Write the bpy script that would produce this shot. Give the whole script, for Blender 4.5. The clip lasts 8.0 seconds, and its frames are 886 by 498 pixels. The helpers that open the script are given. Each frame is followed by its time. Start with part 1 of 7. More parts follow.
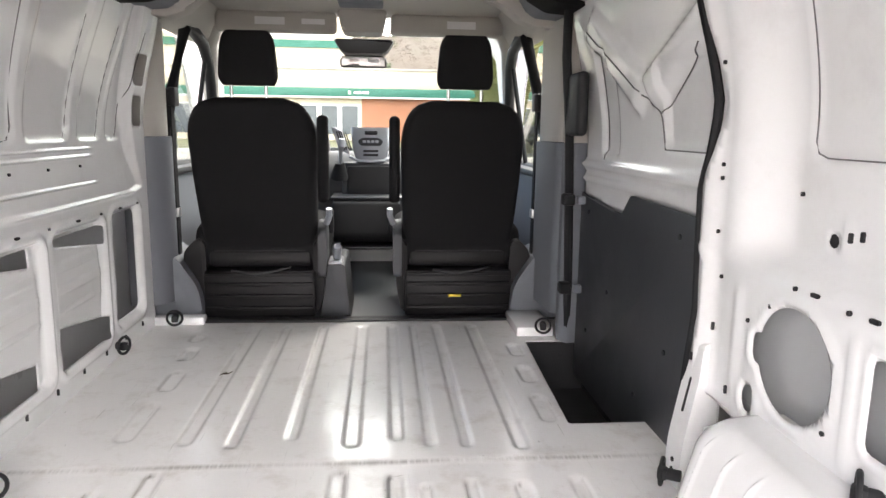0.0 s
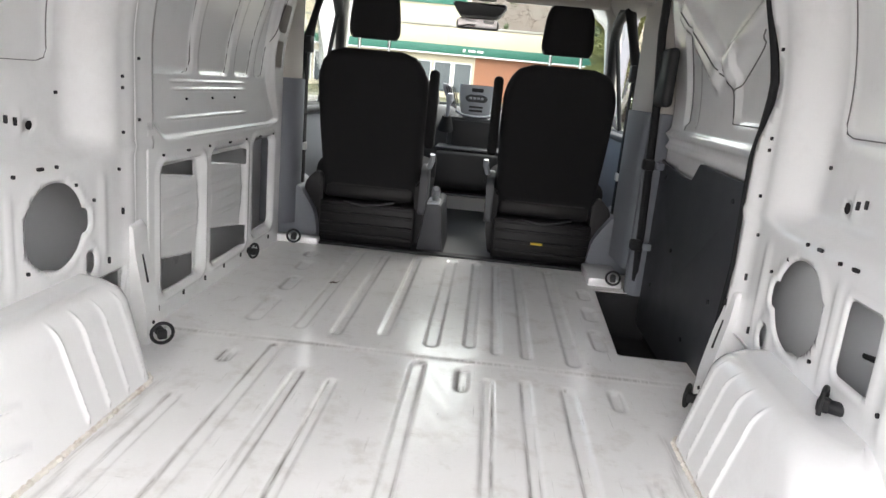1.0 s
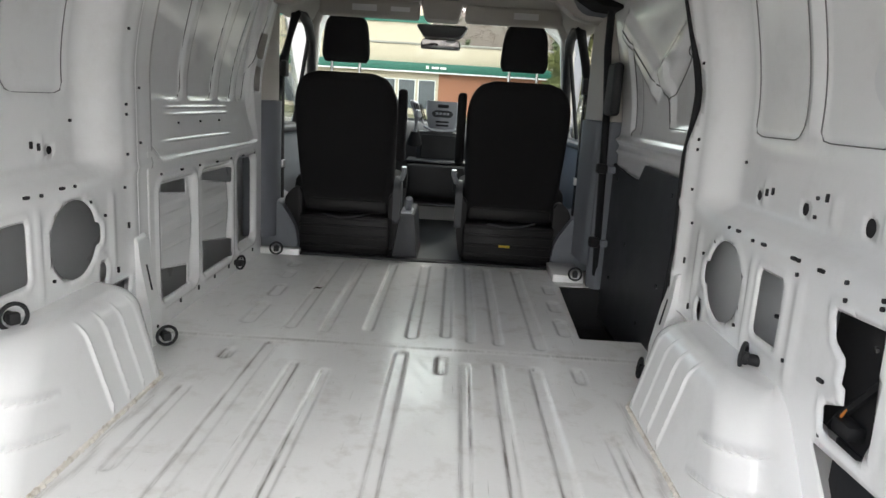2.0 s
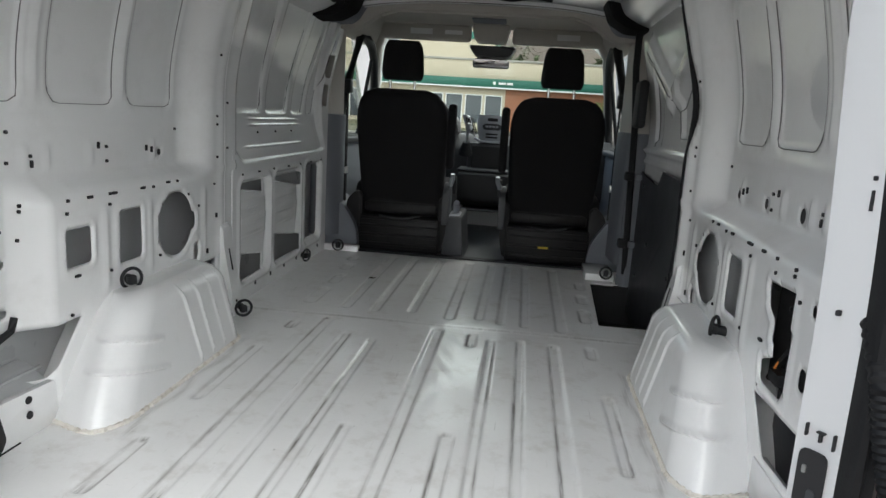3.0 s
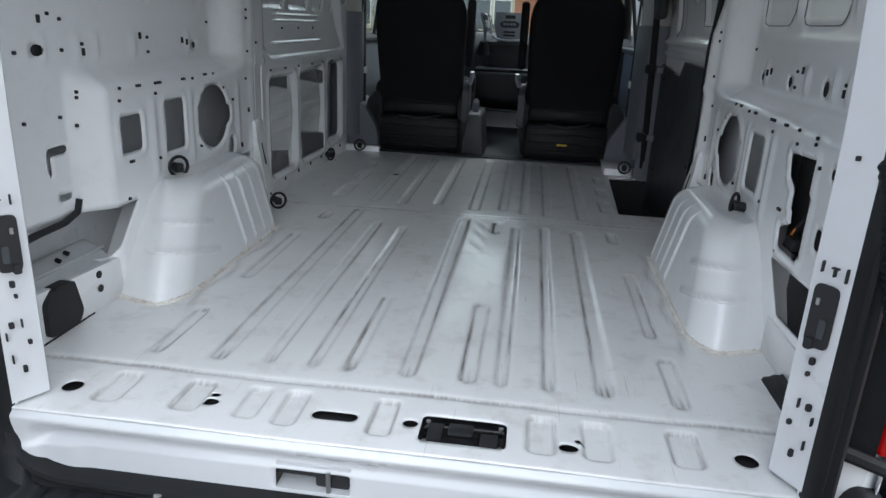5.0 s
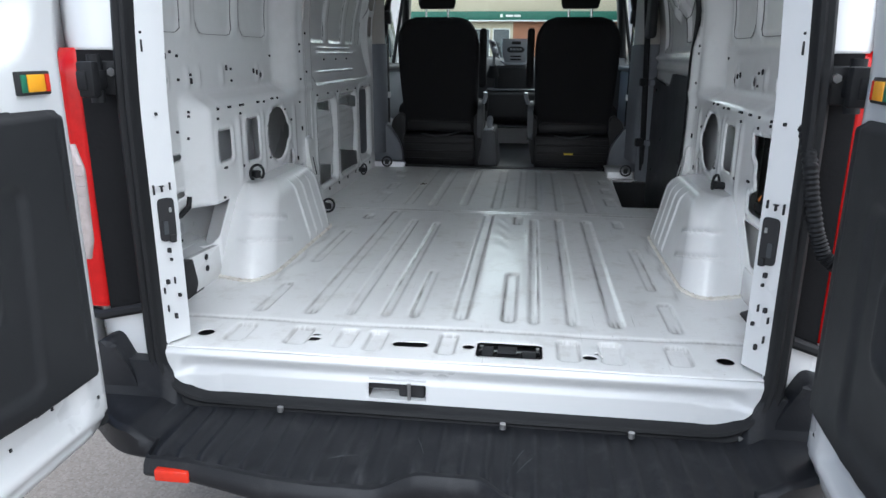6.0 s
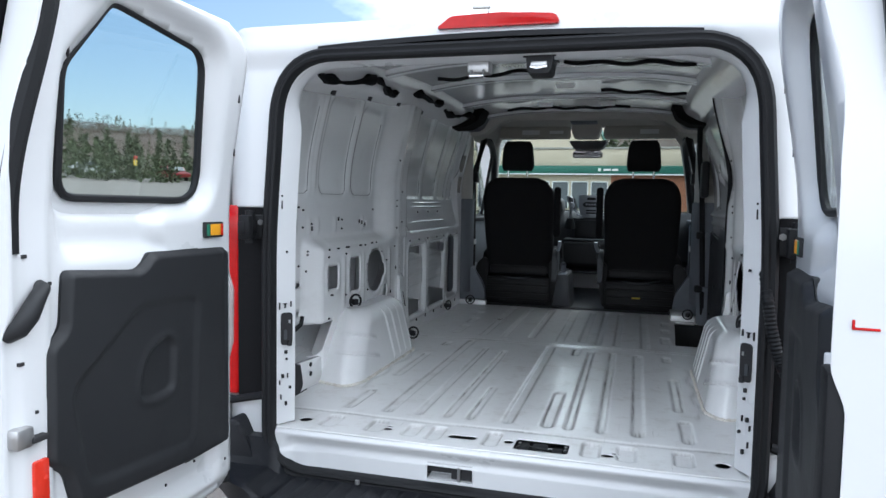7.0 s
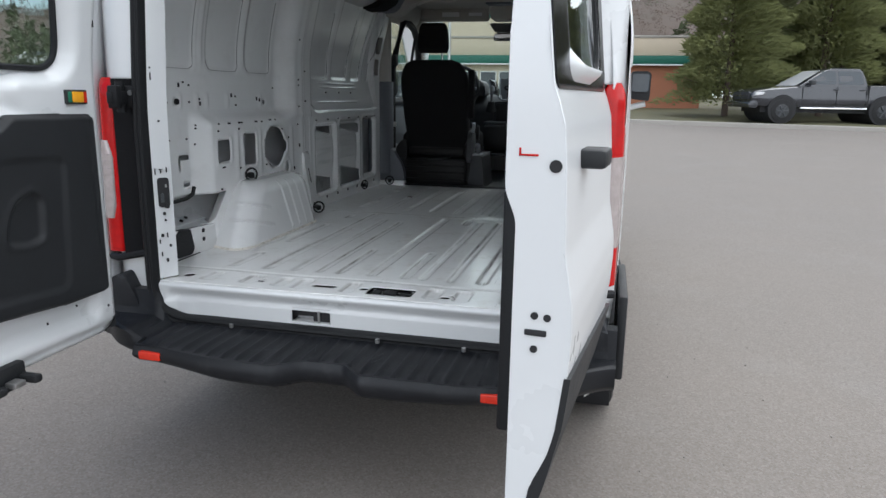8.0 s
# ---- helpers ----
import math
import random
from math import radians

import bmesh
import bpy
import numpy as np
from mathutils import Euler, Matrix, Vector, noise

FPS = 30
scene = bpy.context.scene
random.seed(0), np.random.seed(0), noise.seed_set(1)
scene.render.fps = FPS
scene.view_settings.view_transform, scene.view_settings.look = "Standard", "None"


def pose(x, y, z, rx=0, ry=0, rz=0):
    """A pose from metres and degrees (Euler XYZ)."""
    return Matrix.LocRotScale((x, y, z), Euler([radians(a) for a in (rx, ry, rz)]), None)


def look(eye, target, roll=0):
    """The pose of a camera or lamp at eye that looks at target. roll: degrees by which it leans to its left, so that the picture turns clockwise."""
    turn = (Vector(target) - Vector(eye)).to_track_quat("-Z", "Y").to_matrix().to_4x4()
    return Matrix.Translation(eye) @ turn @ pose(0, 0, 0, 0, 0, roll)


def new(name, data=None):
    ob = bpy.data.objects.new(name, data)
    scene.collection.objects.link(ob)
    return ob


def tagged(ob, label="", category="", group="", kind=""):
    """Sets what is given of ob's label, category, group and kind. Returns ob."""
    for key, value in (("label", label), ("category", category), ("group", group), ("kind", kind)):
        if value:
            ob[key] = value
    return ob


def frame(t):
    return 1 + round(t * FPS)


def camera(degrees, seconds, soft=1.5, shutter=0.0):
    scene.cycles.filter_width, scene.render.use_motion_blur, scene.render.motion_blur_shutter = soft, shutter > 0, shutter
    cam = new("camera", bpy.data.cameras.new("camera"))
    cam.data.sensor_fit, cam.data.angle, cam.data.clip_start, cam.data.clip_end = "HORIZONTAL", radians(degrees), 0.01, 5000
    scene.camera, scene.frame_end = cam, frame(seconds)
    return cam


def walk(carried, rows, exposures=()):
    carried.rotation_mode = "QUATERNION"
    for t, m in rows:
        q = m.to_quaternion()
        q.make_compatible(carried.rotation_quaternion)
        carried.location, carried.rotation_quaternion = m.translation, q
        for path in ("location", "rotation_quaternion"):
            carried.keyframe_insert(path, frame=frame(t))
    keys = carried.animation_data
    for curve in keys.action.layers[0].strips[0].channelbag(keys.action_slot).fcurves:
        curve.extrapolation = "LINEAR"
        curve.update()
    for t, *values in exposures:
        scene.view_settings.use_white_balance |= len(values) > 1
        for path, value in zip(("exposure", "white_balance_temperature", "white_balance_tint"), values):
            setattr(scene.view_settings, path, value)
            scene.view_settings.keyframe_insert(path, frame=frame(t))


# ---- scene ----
cam = camera(65.6, 8.0)
PATH = [
    (0, (0.107, 0.043, 1.549), (0.281, 2.006, 1.205), 0.8),
    (0.2, (0.109, 0.014, 1.539), (0.257, 1.964, 1.119), 2.6),
    (0.5, (0.113, -0.108, 1.547), (0.163, 1.849, 1.135), 2.0),
    (0.8, (0.121, -0.236, 1.535), (0.034, 1.715, 1.108), 4.0),
    (1, (0.137, -0.325, 1.537), (0.039, 1.618, 1.074), 5.4),
    (1.2, (0.124, -0.388, 1.533), (-0.018, 1.552, 1.071), 3.9),
    (2.3, (0.157, -0.686, 1.54), (0.174, 1.276, 1.153), 3.8),
    (2.5, (0.221, -0.782, 1.54), (0.222, 1.183, 1.163), 4.6),
    (2.8, (0.27, -0.901, 1.541), (0.09, 1.052, 1.152), 3.9),
    (3, (0.276, -0.956, 1.537), (0.065, 0.996, 1.154), 3.6),
    (3.3, (0.272, -0.979, 1.536), (0.001, 0.953, 1.095), 5.2),
    (3.5, (0.259, -0.981, 1.53), (-0.048, 0.936, 1.051), 5.7),
    (4, (0.256, -0.998, 1.519), (-0.026, 0.921, 1.031), 4.2),
    (4.2, (0.25, -1.001, 1.516), (0.014, 0.918, 1.005), 4.0),
    (5.3, (0.201, -1.226, 1.454), (-0.007, 0.657, 0.815), 1.5),
    (5.5, (0.175, -1.349, 1.448), (-0.023, 0.55, 0.854), -0.1),
    (5.7, (0.146, -1.433, 1.443), (-0.033, 0.431, 0.74), -0.2),
    (6, (0.18, -1.571, 1.447), (-0.061, 0.338, 0.898), 0.3),
    (6.3, (0.263, -1.719, 1.444), (-0.162, 0.203, 1.089), 1.1),
    (6.5, (0.32, -1.837, 1.445), (-0.145, 0.078, 1.104), 0.7),
    (6.7, (0.349, -1.94, 1.495), (-0.163, -0.012, 1.363), 1.4),
    (6.8, (0.372, -1.977, 1.505), (-0.141, -0.046, 1.401), 1.6),
    (7, (0.412, -2.078, 1.482), (-0.125, -0.157, 1.343), 1.0),
    (7.2, (0.467, -2.156, 1.458), (-0.03, -0.232, 1.237), 2.3),
    (7.3, (0.502, -2.189, 1.449), (0.037, -0.271, 1.126), 2.5),
    (7.5, (0.573, -2.247, 1.438), (0.157, -0.334, 1.032), 1.7),
    (7.8, (0.741, -2.254, 1.416), (0.34, -0.347, 0.969), 0.8),
    (8, (0.883, -2.23, 1.412), (0.438, -0.331, 0.973), 0.9),
]
EXPOSURES = [(0, 2.1, 6950, 18), (0.5, 1.91, 6900, 17), (1.2, 1.52, 6750, 14), (2.5, 0.75, 6700, 10), (3.2, 0.4, 6450, 9), (4.2, 0.15, 6000, 9), (5.3, 0.2, 5950, 9), (6, 0.48, 5950, 9), (7, 0.14, 5800, 9), (8, -0.26, 6100, 9)]
walk(cam, [(t, look(eye, target, roll)) for t, eye, target, roll in PATH], EXPOSURES)

# ---- light: bright broken cloud with blue gaps, soft sun ----
world = bpy.data.worlds.new("sky")
scene.world = world
world.use_nodes = True
_wn, _wl = world.node_tree.nodes, world.node_tree.links.new
_sky = _wn.new("ShaderNodeTexSky")
_sky.sky_type = "NISHITA"
_sky.sun_disc = False
_sky.sun_elevation = radians(52.6)
_sky.sun_rotation = radians(22.6)
_co = _wn.new("ShaderNodeTexCoord")
_map = _wn.new("ShaderNodeMapping")
_map.inputs["Location"].default_value = (0.35, 0.1, 0.0)
_map.inputs["Scale"].default_value = (1.0, 1.0, 2.2)
_wl(_co.outputs["Generated"], _map.inputs["Vector"])
_cl = _wn.new("ShaderNodeTexNoise")
_cl.inputs["Scale"].default_value = 1.1
_cl.inputs["Detail"].default_value = 7
_cl.inputs["Roughness"].default_value = 0.55
_wl(_map.outputs[0], _cl.inputs["Vector"])
_cov = _wn.new("ShaderNodeMapRange")
_cov.inputs["From Min"].default_value = 0.42
_cov.inputs["From Max"].default_value = 0.56
_axis = _wn.new("ShaderNodeVectorMath")
_axis.operation = "DOT_PRODUCT"
_wl(_co.outputs["Generated"], _axis.inputs[0])
_axis.inputs[1].default_value = (0.94, -0.34, 0.0)
_thick = _wn.new("ShaderNodeMath")
_thick.operation = "MULTIPLY_ADD"
_wl(_axis.outputs["Value"], _thick.inputs[0])
_thick.inputs[1].default_value, _thick.inputs[2].default_value = 0.75, 0.30
_sum = _wn.new("ShaderNodeMath")
_sum.operation = "ADD"
_wl(_thick.outputs[0], _sum.inputs[0])
_wl(_cl.outputs["Fac"], _sum.inputs[1])
_wl(_sum.outputs[0], _cov.inputs["Value"])
_dim = _wn.new("ShaderNodeVectorMath")
_dim.operation = "SCALE"
_dim.inputs["Scale"].default_value = 0.15
_wl(_sky.outputs[0], _dim.inputs[0])
_mix = _wn.new("ShaderNodeMix")
_mix.data_type = "RGBA"
_wl(_cov.outputs[0], _mix.inputs["Factor"])
_wl(_dim.outputs[0], _mix.inputs["A"])
_mix.inputs["B"].default_value = (2.40, 2.44, 2.48, 1)
_wl(_mix.outputs["Result"], _wn["Background"].inputs["Color"])
_wn["Background"].inputs["Strength"].default_value = 1.0
sun = new("sun", bpy.data.lights.new("sun", "SUN"))
sun.data.energy = 1.4
sun.data.angle = radians(50)
sun.data.color = (1.0, 0.96, 0.9)
sun.matrix_world = look((2.5, 6.0, 8.5), (0, 0, 0))

# ---- materials ----
def srgb(r, g, b):
    return tuple((c / 255 / 12.92 if c < 11 else ((c / 255 + 0.055) / 1.055) ** 2.4) for c in (r, g, b)) + (1.0,)


def material(name, color, rough=0.5, metal=0.0, vary=0.1, scale=6.0, bump=0.0, bump_scale=60.0, dirt=None, dirt_amount=0.3, coat=0.0, spec=0.5, grime=None, speck=None, scratch=None):
    """A surface with colour variation at two scales, fine relief and, where asked, stains of another colour."""
    m = bpy.data.materials.new(name)
    m.use_nodes = True
    nt = m.node_tree
    n, link = nt.nodes, nt.links.new
    b = n["Principled BSDF"]
    b.inputs["Roughness"].default_value = rough
    b.inputs["Metallic"].default_value = metal
    b.inputs["Coat Weight"].default_value = coat
    b.inputs["Coat Roughness"].default_value = 0.12
    b.inputs["Specular IOR Level"].default_value = spec
    co = n.new("ShaderNodeTexCoord")
    big = n.new("ShaderNodeTexNoise")
    big.inputs["Scale"].default_value = scale
    big.inputs["Detail"].default_value = 5
    big.inputs["Roughness"].default_value = 0.6
    fine = n.new("ShaderNodeTexNoise")
    fine.inputs["Scale"].default_value = bump_scale
    fine.inputs["Detail"].default_value = 4
    for t in (big, fine):
        link(co.outputs["Object"], t.inputs["Vector"])
    mix = n.new("ShaderNodeMix")
    mix.data_type = "RGBA"
    lo, hi = (tuple(min(1.0, c * k) for c in color[:3]) + (1.0,) for k in (1 - vary, 1 + vary))
    mix.inputs["A"].default_value, mix.inputs["B"].default_value = lo, hi
    add = n.new("ShaderNodeMath")
    add.operation = "MULTIPLY_ADD"
    link(big.outputs["Fac"], add.inputs[0])
    add.inputs[1].default_value = 0.7
    mul = n.new("ShaderNodeMath")
    mul.operation = "MULTIPLY"
    link(fine.outputs["Fac"], mul.inputs[0])
    mul.inputs[1].default_value = 0.3
    link(mul.outputs[0], add.inputs[2])
    link(add.outputs[0], mix.inputs["Factor"])
    out = mix.outputs["Result"]
    if dirt:
        spots = n.new("ShaderNodeTexNoise")
        spots.inputs["Scale"].default_value = scale * 1.7
        spots.inputs["Detail"].default_value = 8
        spots.inputs["Roughness"].default_value = 0.7
        link(co.outputs["Object"], spots.inputs["Vector"])
        ramp = n.new("ShaderNodeMapRange")
        ramp.inputs["From Min"].default_value = 0.52
        ramp.inputs["From Max"].default_value = 0.75
        ramp.inputs["To Max"].default_value = dirt_amount
        link(spots.outputs["Fac"], ramp.inputs["Value"])
        dm = n.new("ShaderNodeMix")
        dm.data_type = "RGBA"
        link(ramp.outputs[0], dm.inputs["Factor"])
        link(out, dm.inputs["A"])
        dm.inputs["B"].default_value = dirt
        out = dm.outputs["Result"]
    if speck:
        vo = n.new("ShaderNodeTexVoronoi")
        vo.inputs["Scale"].default_value = 130
        link(co.outputs["Object"], vo.inputs["Vector"])
        few = n.new("ShaderNodeSeparateColor")
        link(vo.outputs["Color"], few.inputs[0])
        lt = n.new("ShaderNodeMapRange")
        lt.inputs["From Min"].default_value = 0.35
        lt.inputs["From Max"].default_value = 1.0
        lt.inputs["To Max"].default_value = 0.26
        link(few.outputs[0], lt.inputs["Value"])
        sm = n.new("ShaderNodeMix")
        sm.data_type = "RGBA"
        link(lt.outputs[0], sm.inputs["Factor"])
        link(out, sm.inputs["A"])
        sm.inputs["B"].default_value = speck
        dk = n.new("ShaderNodeMapRange")
        dk.inputs["From Min"].default_value = 0.45
        dk.inputs["From Max"].default_value = 1.0
        dk.inputs["To Max"].default_value = 0.34
        link(few.outputs[1], dk.inputs["Value"])
        sd2 = n.new("ShaderNodeMix")
        sd2.data_type = "RGBA"
        link(dk.outputs[0], sd2.inputs["Factor"])
        link(sm.outputs["Result"], sd2.inputs["A"])
        sd2.inputs["B"].default_value = tuple(c * 0.45 for c in color[:3]) + (1.0,)
        out = sd2.outputs["Result"]
    if scratch:
        for size, seed, lo, amount in (((260.0, 4.5, 1.0), 0.0, 0.70, 0.55), ((120.0, 40.0, 1.0), 3.7, 0.73, 0.6), ((14.0, 190.0, 1.0), 8.1, 0.74, 0.5)):
            mp = n.new("ShaderNodeMapping")
            mp.inputs["Location"].default_value = (seed, seed, 0)
            mp.inputs["Scale"].default_value = size
            mp.inputs["Rotation"].default_value = (0, 0, 0.03 + seed * 0.02)
            link(co.outputs["Object"], mp.inputs["Vector"])
            st = n.new("ShaderNodeTexNoise")
            st.inputs["Scale"].default_value = 1.0
            st.inputs["Detail"].default_value = 3
            link(mp.outputs[0], st.inputs["Vector"])
            sr = n.new("ShaderNodeMapRange")
            sr.inputs["From Min"].default_value = lo
            sr.inputs["From Max"].default_value = lo + 0.06
            sr.inputs["To Max"].default_value = amount
            link(st.outputs["Fac"], sr.inputs["Value"])
            sx = n.new("ShaderNodeMix")
            sx.data_type = "RGBA"
            link(sr.outputs[0], sx.inputs["Factor"])
            link(out, sx.inputs["A"])
            sx.inputs["B"].default_value = scratch
            out = sx.outputs["Result"]
    if grime:
        at = n.new("ShaderNodeAttribute")
        at.attribute_name = "grime"
        gp = n.new("ShaderNodeMapping")
        gp.inputs["Scale"].default_value = (170.0, 9.0, 1.0)
        link(co.outputs["Object"], gp.inputs["Vector"])
        br = n.new("ShaderNodeTexNoise")
        br.inputs["Scale"].default_value = 1.0
        br.inputs["Detail"].default_value = 6
        br.inputs["Roughness"].default_value = 0.65
        link(gp.outputs[0], br.inputs["Vector"])
        k = n.new("ShaderNodeMapRange")
        k.inputs["From Min"].default_value = 0.32
        k.inputs["From Max"].default_value = 0.56
        k.inputs["To Min"].default_value = 0.15
        link(br.outputs["Fac"], k.inputs["Value"])
        kk = n.new("ShaderNodeMath")
        kk.operation = "MULTIPLY"
        link(at.outputs["Fac"], kk.inputs[0])
        link(k.outputs[0], kk.inputs[1])
        gm = n.new("ShaderNodeMix")
        gm.data_type = "RGBA"
        link(kk.outputs[0], gm.inputs["Factor"])
        link(out, gm.inputs["A"])
        gm.inputs["B"].default_value = grime
        out = gm.outputs["Result"]
    link(out, b.inputs["Base Color"])
    rr = n.new("ShaderNodeMapRange")
    rr.inputs["To Min"].default_value = max(0.02, rough * 0.8)
    rr.inputs["To Max"].default_value = min(1.0, rough * 1.25)
    link(big.outputs["Fac"], rr.inputs["Value"])
    link(rr.outputs[0], b.inputs["Roughness"])
    if bump:
        bp = n.new("ShaderNodeBump")
        bp.inputs["Strength"].default_value = bump
        bp.inputs["Distance"].default_value = 0.004
        link(fine.outputs["Fac"], bp.inputs["Height"])
        link(bp.outputs[0], b.inputs["Normal"])
    return m


def glass_material(name, tint=(0.9, 0.95, 0.93, 1), rough=0.0):
    m = bpy.data.materials.new(name)
    m.use_nodes = True
    n, link = m.node_tree.nodes, m.node_tree.links.new
    n.remove(n["Principled BSDF"])
    clear = n.new("ShaderNodeBsdfTransparent")
    clear.inputs["Color"].default_value = tint
    gloss = n.new("ShaderNodeBsdfGlossy")
    gloss.inputs["Roughness"].default_value = rough
    lw = n.new("ShaderNodeLayerWeight")
    lw.inputs["Blend"].default_value = 0.5
    pw = n.new("ShaderNodeMath")
    pw.operation = "POWER"
    link(lw.outputs["Facing"], pw.inputs[0])
    pw.inputs[1].default_value = 4.0
    fr = n.new("ShaderNodeMath")
    fr.operation = "MULTIPLY_ADD"
    link(pw.outputs[0], fr.inputs[0])
    fr.inputs[1].default_value, fr.inputs[2].default_value = 0.8, 0.05
    mix = n.new("ShaderNodeMixShader")
    link(fr.outputs[0], mix.inputs[0])
    link(clear.outputs[0], mix.inputs[1])
    link(gloss.outputs[0], mix.inputs[2])
    link(mix.outputs[0], n["Material Output"].inputs["Surface"])
    return m


# One body white in two tones: darker outside, lighter inside, to even the light.
PAINT = material("white_paint", (0.68, 0.69, 0.70), 0.28, vary=0.02, scale=2, coat=0.4, dirt=(0.45, 0.42, 0.38, 1), dirt_amount=0.02)
PRIMER = material("inner_sheet_paint_lifted", (0.87, 0.875, 0.875), 0.22, vary=0.04, scale=3, bump=0.015, bump_scale=150, dirt=(0.45, 0.43, 0.40, 1), dirt_amount=0.18, coat=0.8)
# Grey for sheet inside openings and recesses, darker than the panels around it.
SKIN = material("grey_cavity_sheet", (0.50, 0.51, 0.515), 0.3, vary=0.05, scale=3, dirt=(0.3, 0.3, 0.29, 1), dirt_amount=0.12)
FLOOR = material("floor_paint", (0.86, 0.86, 0.855), 0.33, vary=0.07, scale=5, bump=0.08, bump_scale=90, dirt=(0.48, 0.44, 0.39, 1), dirt_amount=0.5, grime=(0.10, 0.085, 0.07, 1), coat=0.6, scratch=(0.30, 0.29, 0.27, 1))
RUBBER = material("black_rubber", (0.010, 0.0105, 0.012), 0.6, vary=0.3, bump=0.15, bump_scale=200, spec=0.28)
PLASTIC = material("black_plastic", (0.018, 0.019, 0.021), 0.55, vary=0.15, scale=8, bump=0.15, bump_scale=350, spec=0.35)
BUMPER = material("bumper_plastic", (0.010, 0.011, 0.014), 0.50, vary=0.25, scale=8, bump=0.2, bump_scale=300, dirt=(0.08, 0.08, 0.085, 1), dirt_amount=0.3, spec=0.35)
PANEBORDER = material("pane_border_black", (0.006, 0.006, 0.007), 0.2, vary=0.1, spec=0.08)
GLOSSBLACK = material("glass_border", (0.006, 0.006, 0.007), 0.08, vary=0.1)
FOAM = material("black_foam", (0.012, 0.012, 0.013), 0.95, vary=0.3, bump=0.3, bump_scale=90, spec=0.1)
ORANGE = material("orange_wire", (0.6, 0.2, 0.03), 0.5)
LAMPLENS = material("lamp_lens", (0.85, 0.85, 0.85), 0.2)
TRIM = material("door_trim_plastic", (0.011, 0.0122, 0.0145), 0.58, vary=0.12, scale=6, bump=0.12, bump_scale=400)
FABRIC = material("seat_fabric", (0.014, 0.0142, 0.0155), 0.95, vary=0.2, scale=30, bump=0.4, bump_scale=700, spec=0.2)
GREY = material("grey_cab_trim", (0.17, 0.183, 0.205), 0.6, vary=0.08, scale=5, bump=0.1, bump_scale=300)
BEIGE = material("headliner", (0.50, 0.48, 0.44), 0.85, vary=0.06, scale=9, bump=0.15, bump_scale=400)
MAT = material("rubber_mat", (0.135, 0.142, 0.148), 0.6, vary=0.3, scale=12, bump=0.3, bump_scale=140, dirt=(0.18, 0.17, 0.16, 1), dirt_amount=0.4)
BOARD = material("grey_hardboard", (0.040, 0.043, 0.048), 0.42, vary=0.18, scale=7, bump=0.1, bump_scale=90, dirt=(0.03, 0.03, 0.03, 1), dirt_amount=0.6)
# For black parts, and for plates whose black stands for shade in holes.
DARK = material("dark_parts_hole_shade", (0.02, 0.02, 0.022), 0.8)
CHROME = material("chrome", (0.75, 0.75, 0.76), 0.15, metal=1.0, vary=0.03)
STEEL = material("zinc_steel", (0.5, 0.5, 0.5), 0.35, metal=0.9, vary=0.08)
RED = material("red_lens", (0.45, 0.006, 0.006), 0.16, vary=0.4, scale=22, spec=0.3)
LAMPCLEAR = material("clear_lamp_glass", (0.48, 0.42, 0.41), 0.12, metal=0.3, vary=0.35, scale=35, coat=0.6)
REFLEX = material("red_reflector", (0.62, 0.03, 0.012), 0.25, vary=0.2, scale=60)
AMBER = material("amber_reflector", (0.85, 0.38, 0.02), 0.3, vary=0.1, scale=60)
GREEN = material("green_plastic", (0.02, 0.16, 0.09), 0.4)
CLEARLENS = material("clear_lens", (0.62, 0.62, 0.63), 0.15, metal=0.1, vary=0.10, scale=40, coat=0.8)
DASH = material("dash_plastic", (0.040, 0.042, 0.046), 0.6, vary=0.15, bump=0.1, bump_scale=300)
SILVER = material("silver_bezel", (0.35, 0.37, 0.4), 0.35, metal=0.4)
GLASS = glass_material("clear_glass")
CONSOLE = material("dark_console_plastic", (0.048, 0.052, 0.058), 0.5, vary=0.12, bump=0.1, bump_scale=300)
ROOFSKIN = material("roof_sheet_paint", (0.74, 0.75, 0.755), 0.16, vary=0.06, scale=2, bump=0.02, bump_scale=40, coat=0.9)
STEPMAT = material("black_step_mat", (0.025, 0.026, 0.028), 0.7, vary=0.3, scale=12, bump=0.3, bump_scale=140)
SEALER = material("seam_sealer", (0.74, 0.71, 0.65), 0.6, vary=0.25, scale=14, dirt=(0.24, 0.15, 0.08, 1), dirt_amount=0.8, bump=0.4, bump_scale=80)
SEATBASE = material("seat_base_plastic", (0.007, 0.007, 0.008), 0.5, vary=0.2, spec=0.3)
MIRROR = material("mirror_glass", (0.85, 0.86, 0.87), 0.03, metal=1.0, vary=0.01)
BLACKLINE = material("black_sealant", (0.15, 0.15, 0.15), 0.6, vary=0.2)
ASPHALT = material("asphalt", (0.184, 0.160, 0.140), 0.9, vary=0.26, scale=0.6, bump=0.35, bump_scale=160, dirt=(0.22, 0.205, 0.19, 1), dirt_amount=0.45, speck=(0.34, 0.32, 0.30, 1))
CONCRETE = material("kerb_concrete", (0.34, 0.32, 0.29), 0.85, vary=0.2, scale=4, bump=0.3, bump_scale=60)
GRASS = material("grass_ground", (0.085, 0.082, 0.038), 0.95, vary=0.4, scale=0.8, bump=0.6, bump_scale=25, dirt=(0.15, 0.105, 0.06, 1), dirt_amount=0.7)
PINE = material("pine_needles", (0.20, 0.215, 0.085), 0.8, vary=0.45, scale=1.2)
BARK = material("bark", (0.09, 0.065, 0.05), 0.9, vary=0.3, scale=8, bump=0.5, bump_scale=30)
BRICK = material("brick_wall", (0.36, 0.15, 0.085), 0.85, vary=0.15, scale=3, bump=0.3, bump_scale=20)
STUCCO = material("cream_fascia", (0.55, 0.47, 0.36), 0.8, vary=0.08, scale=1)
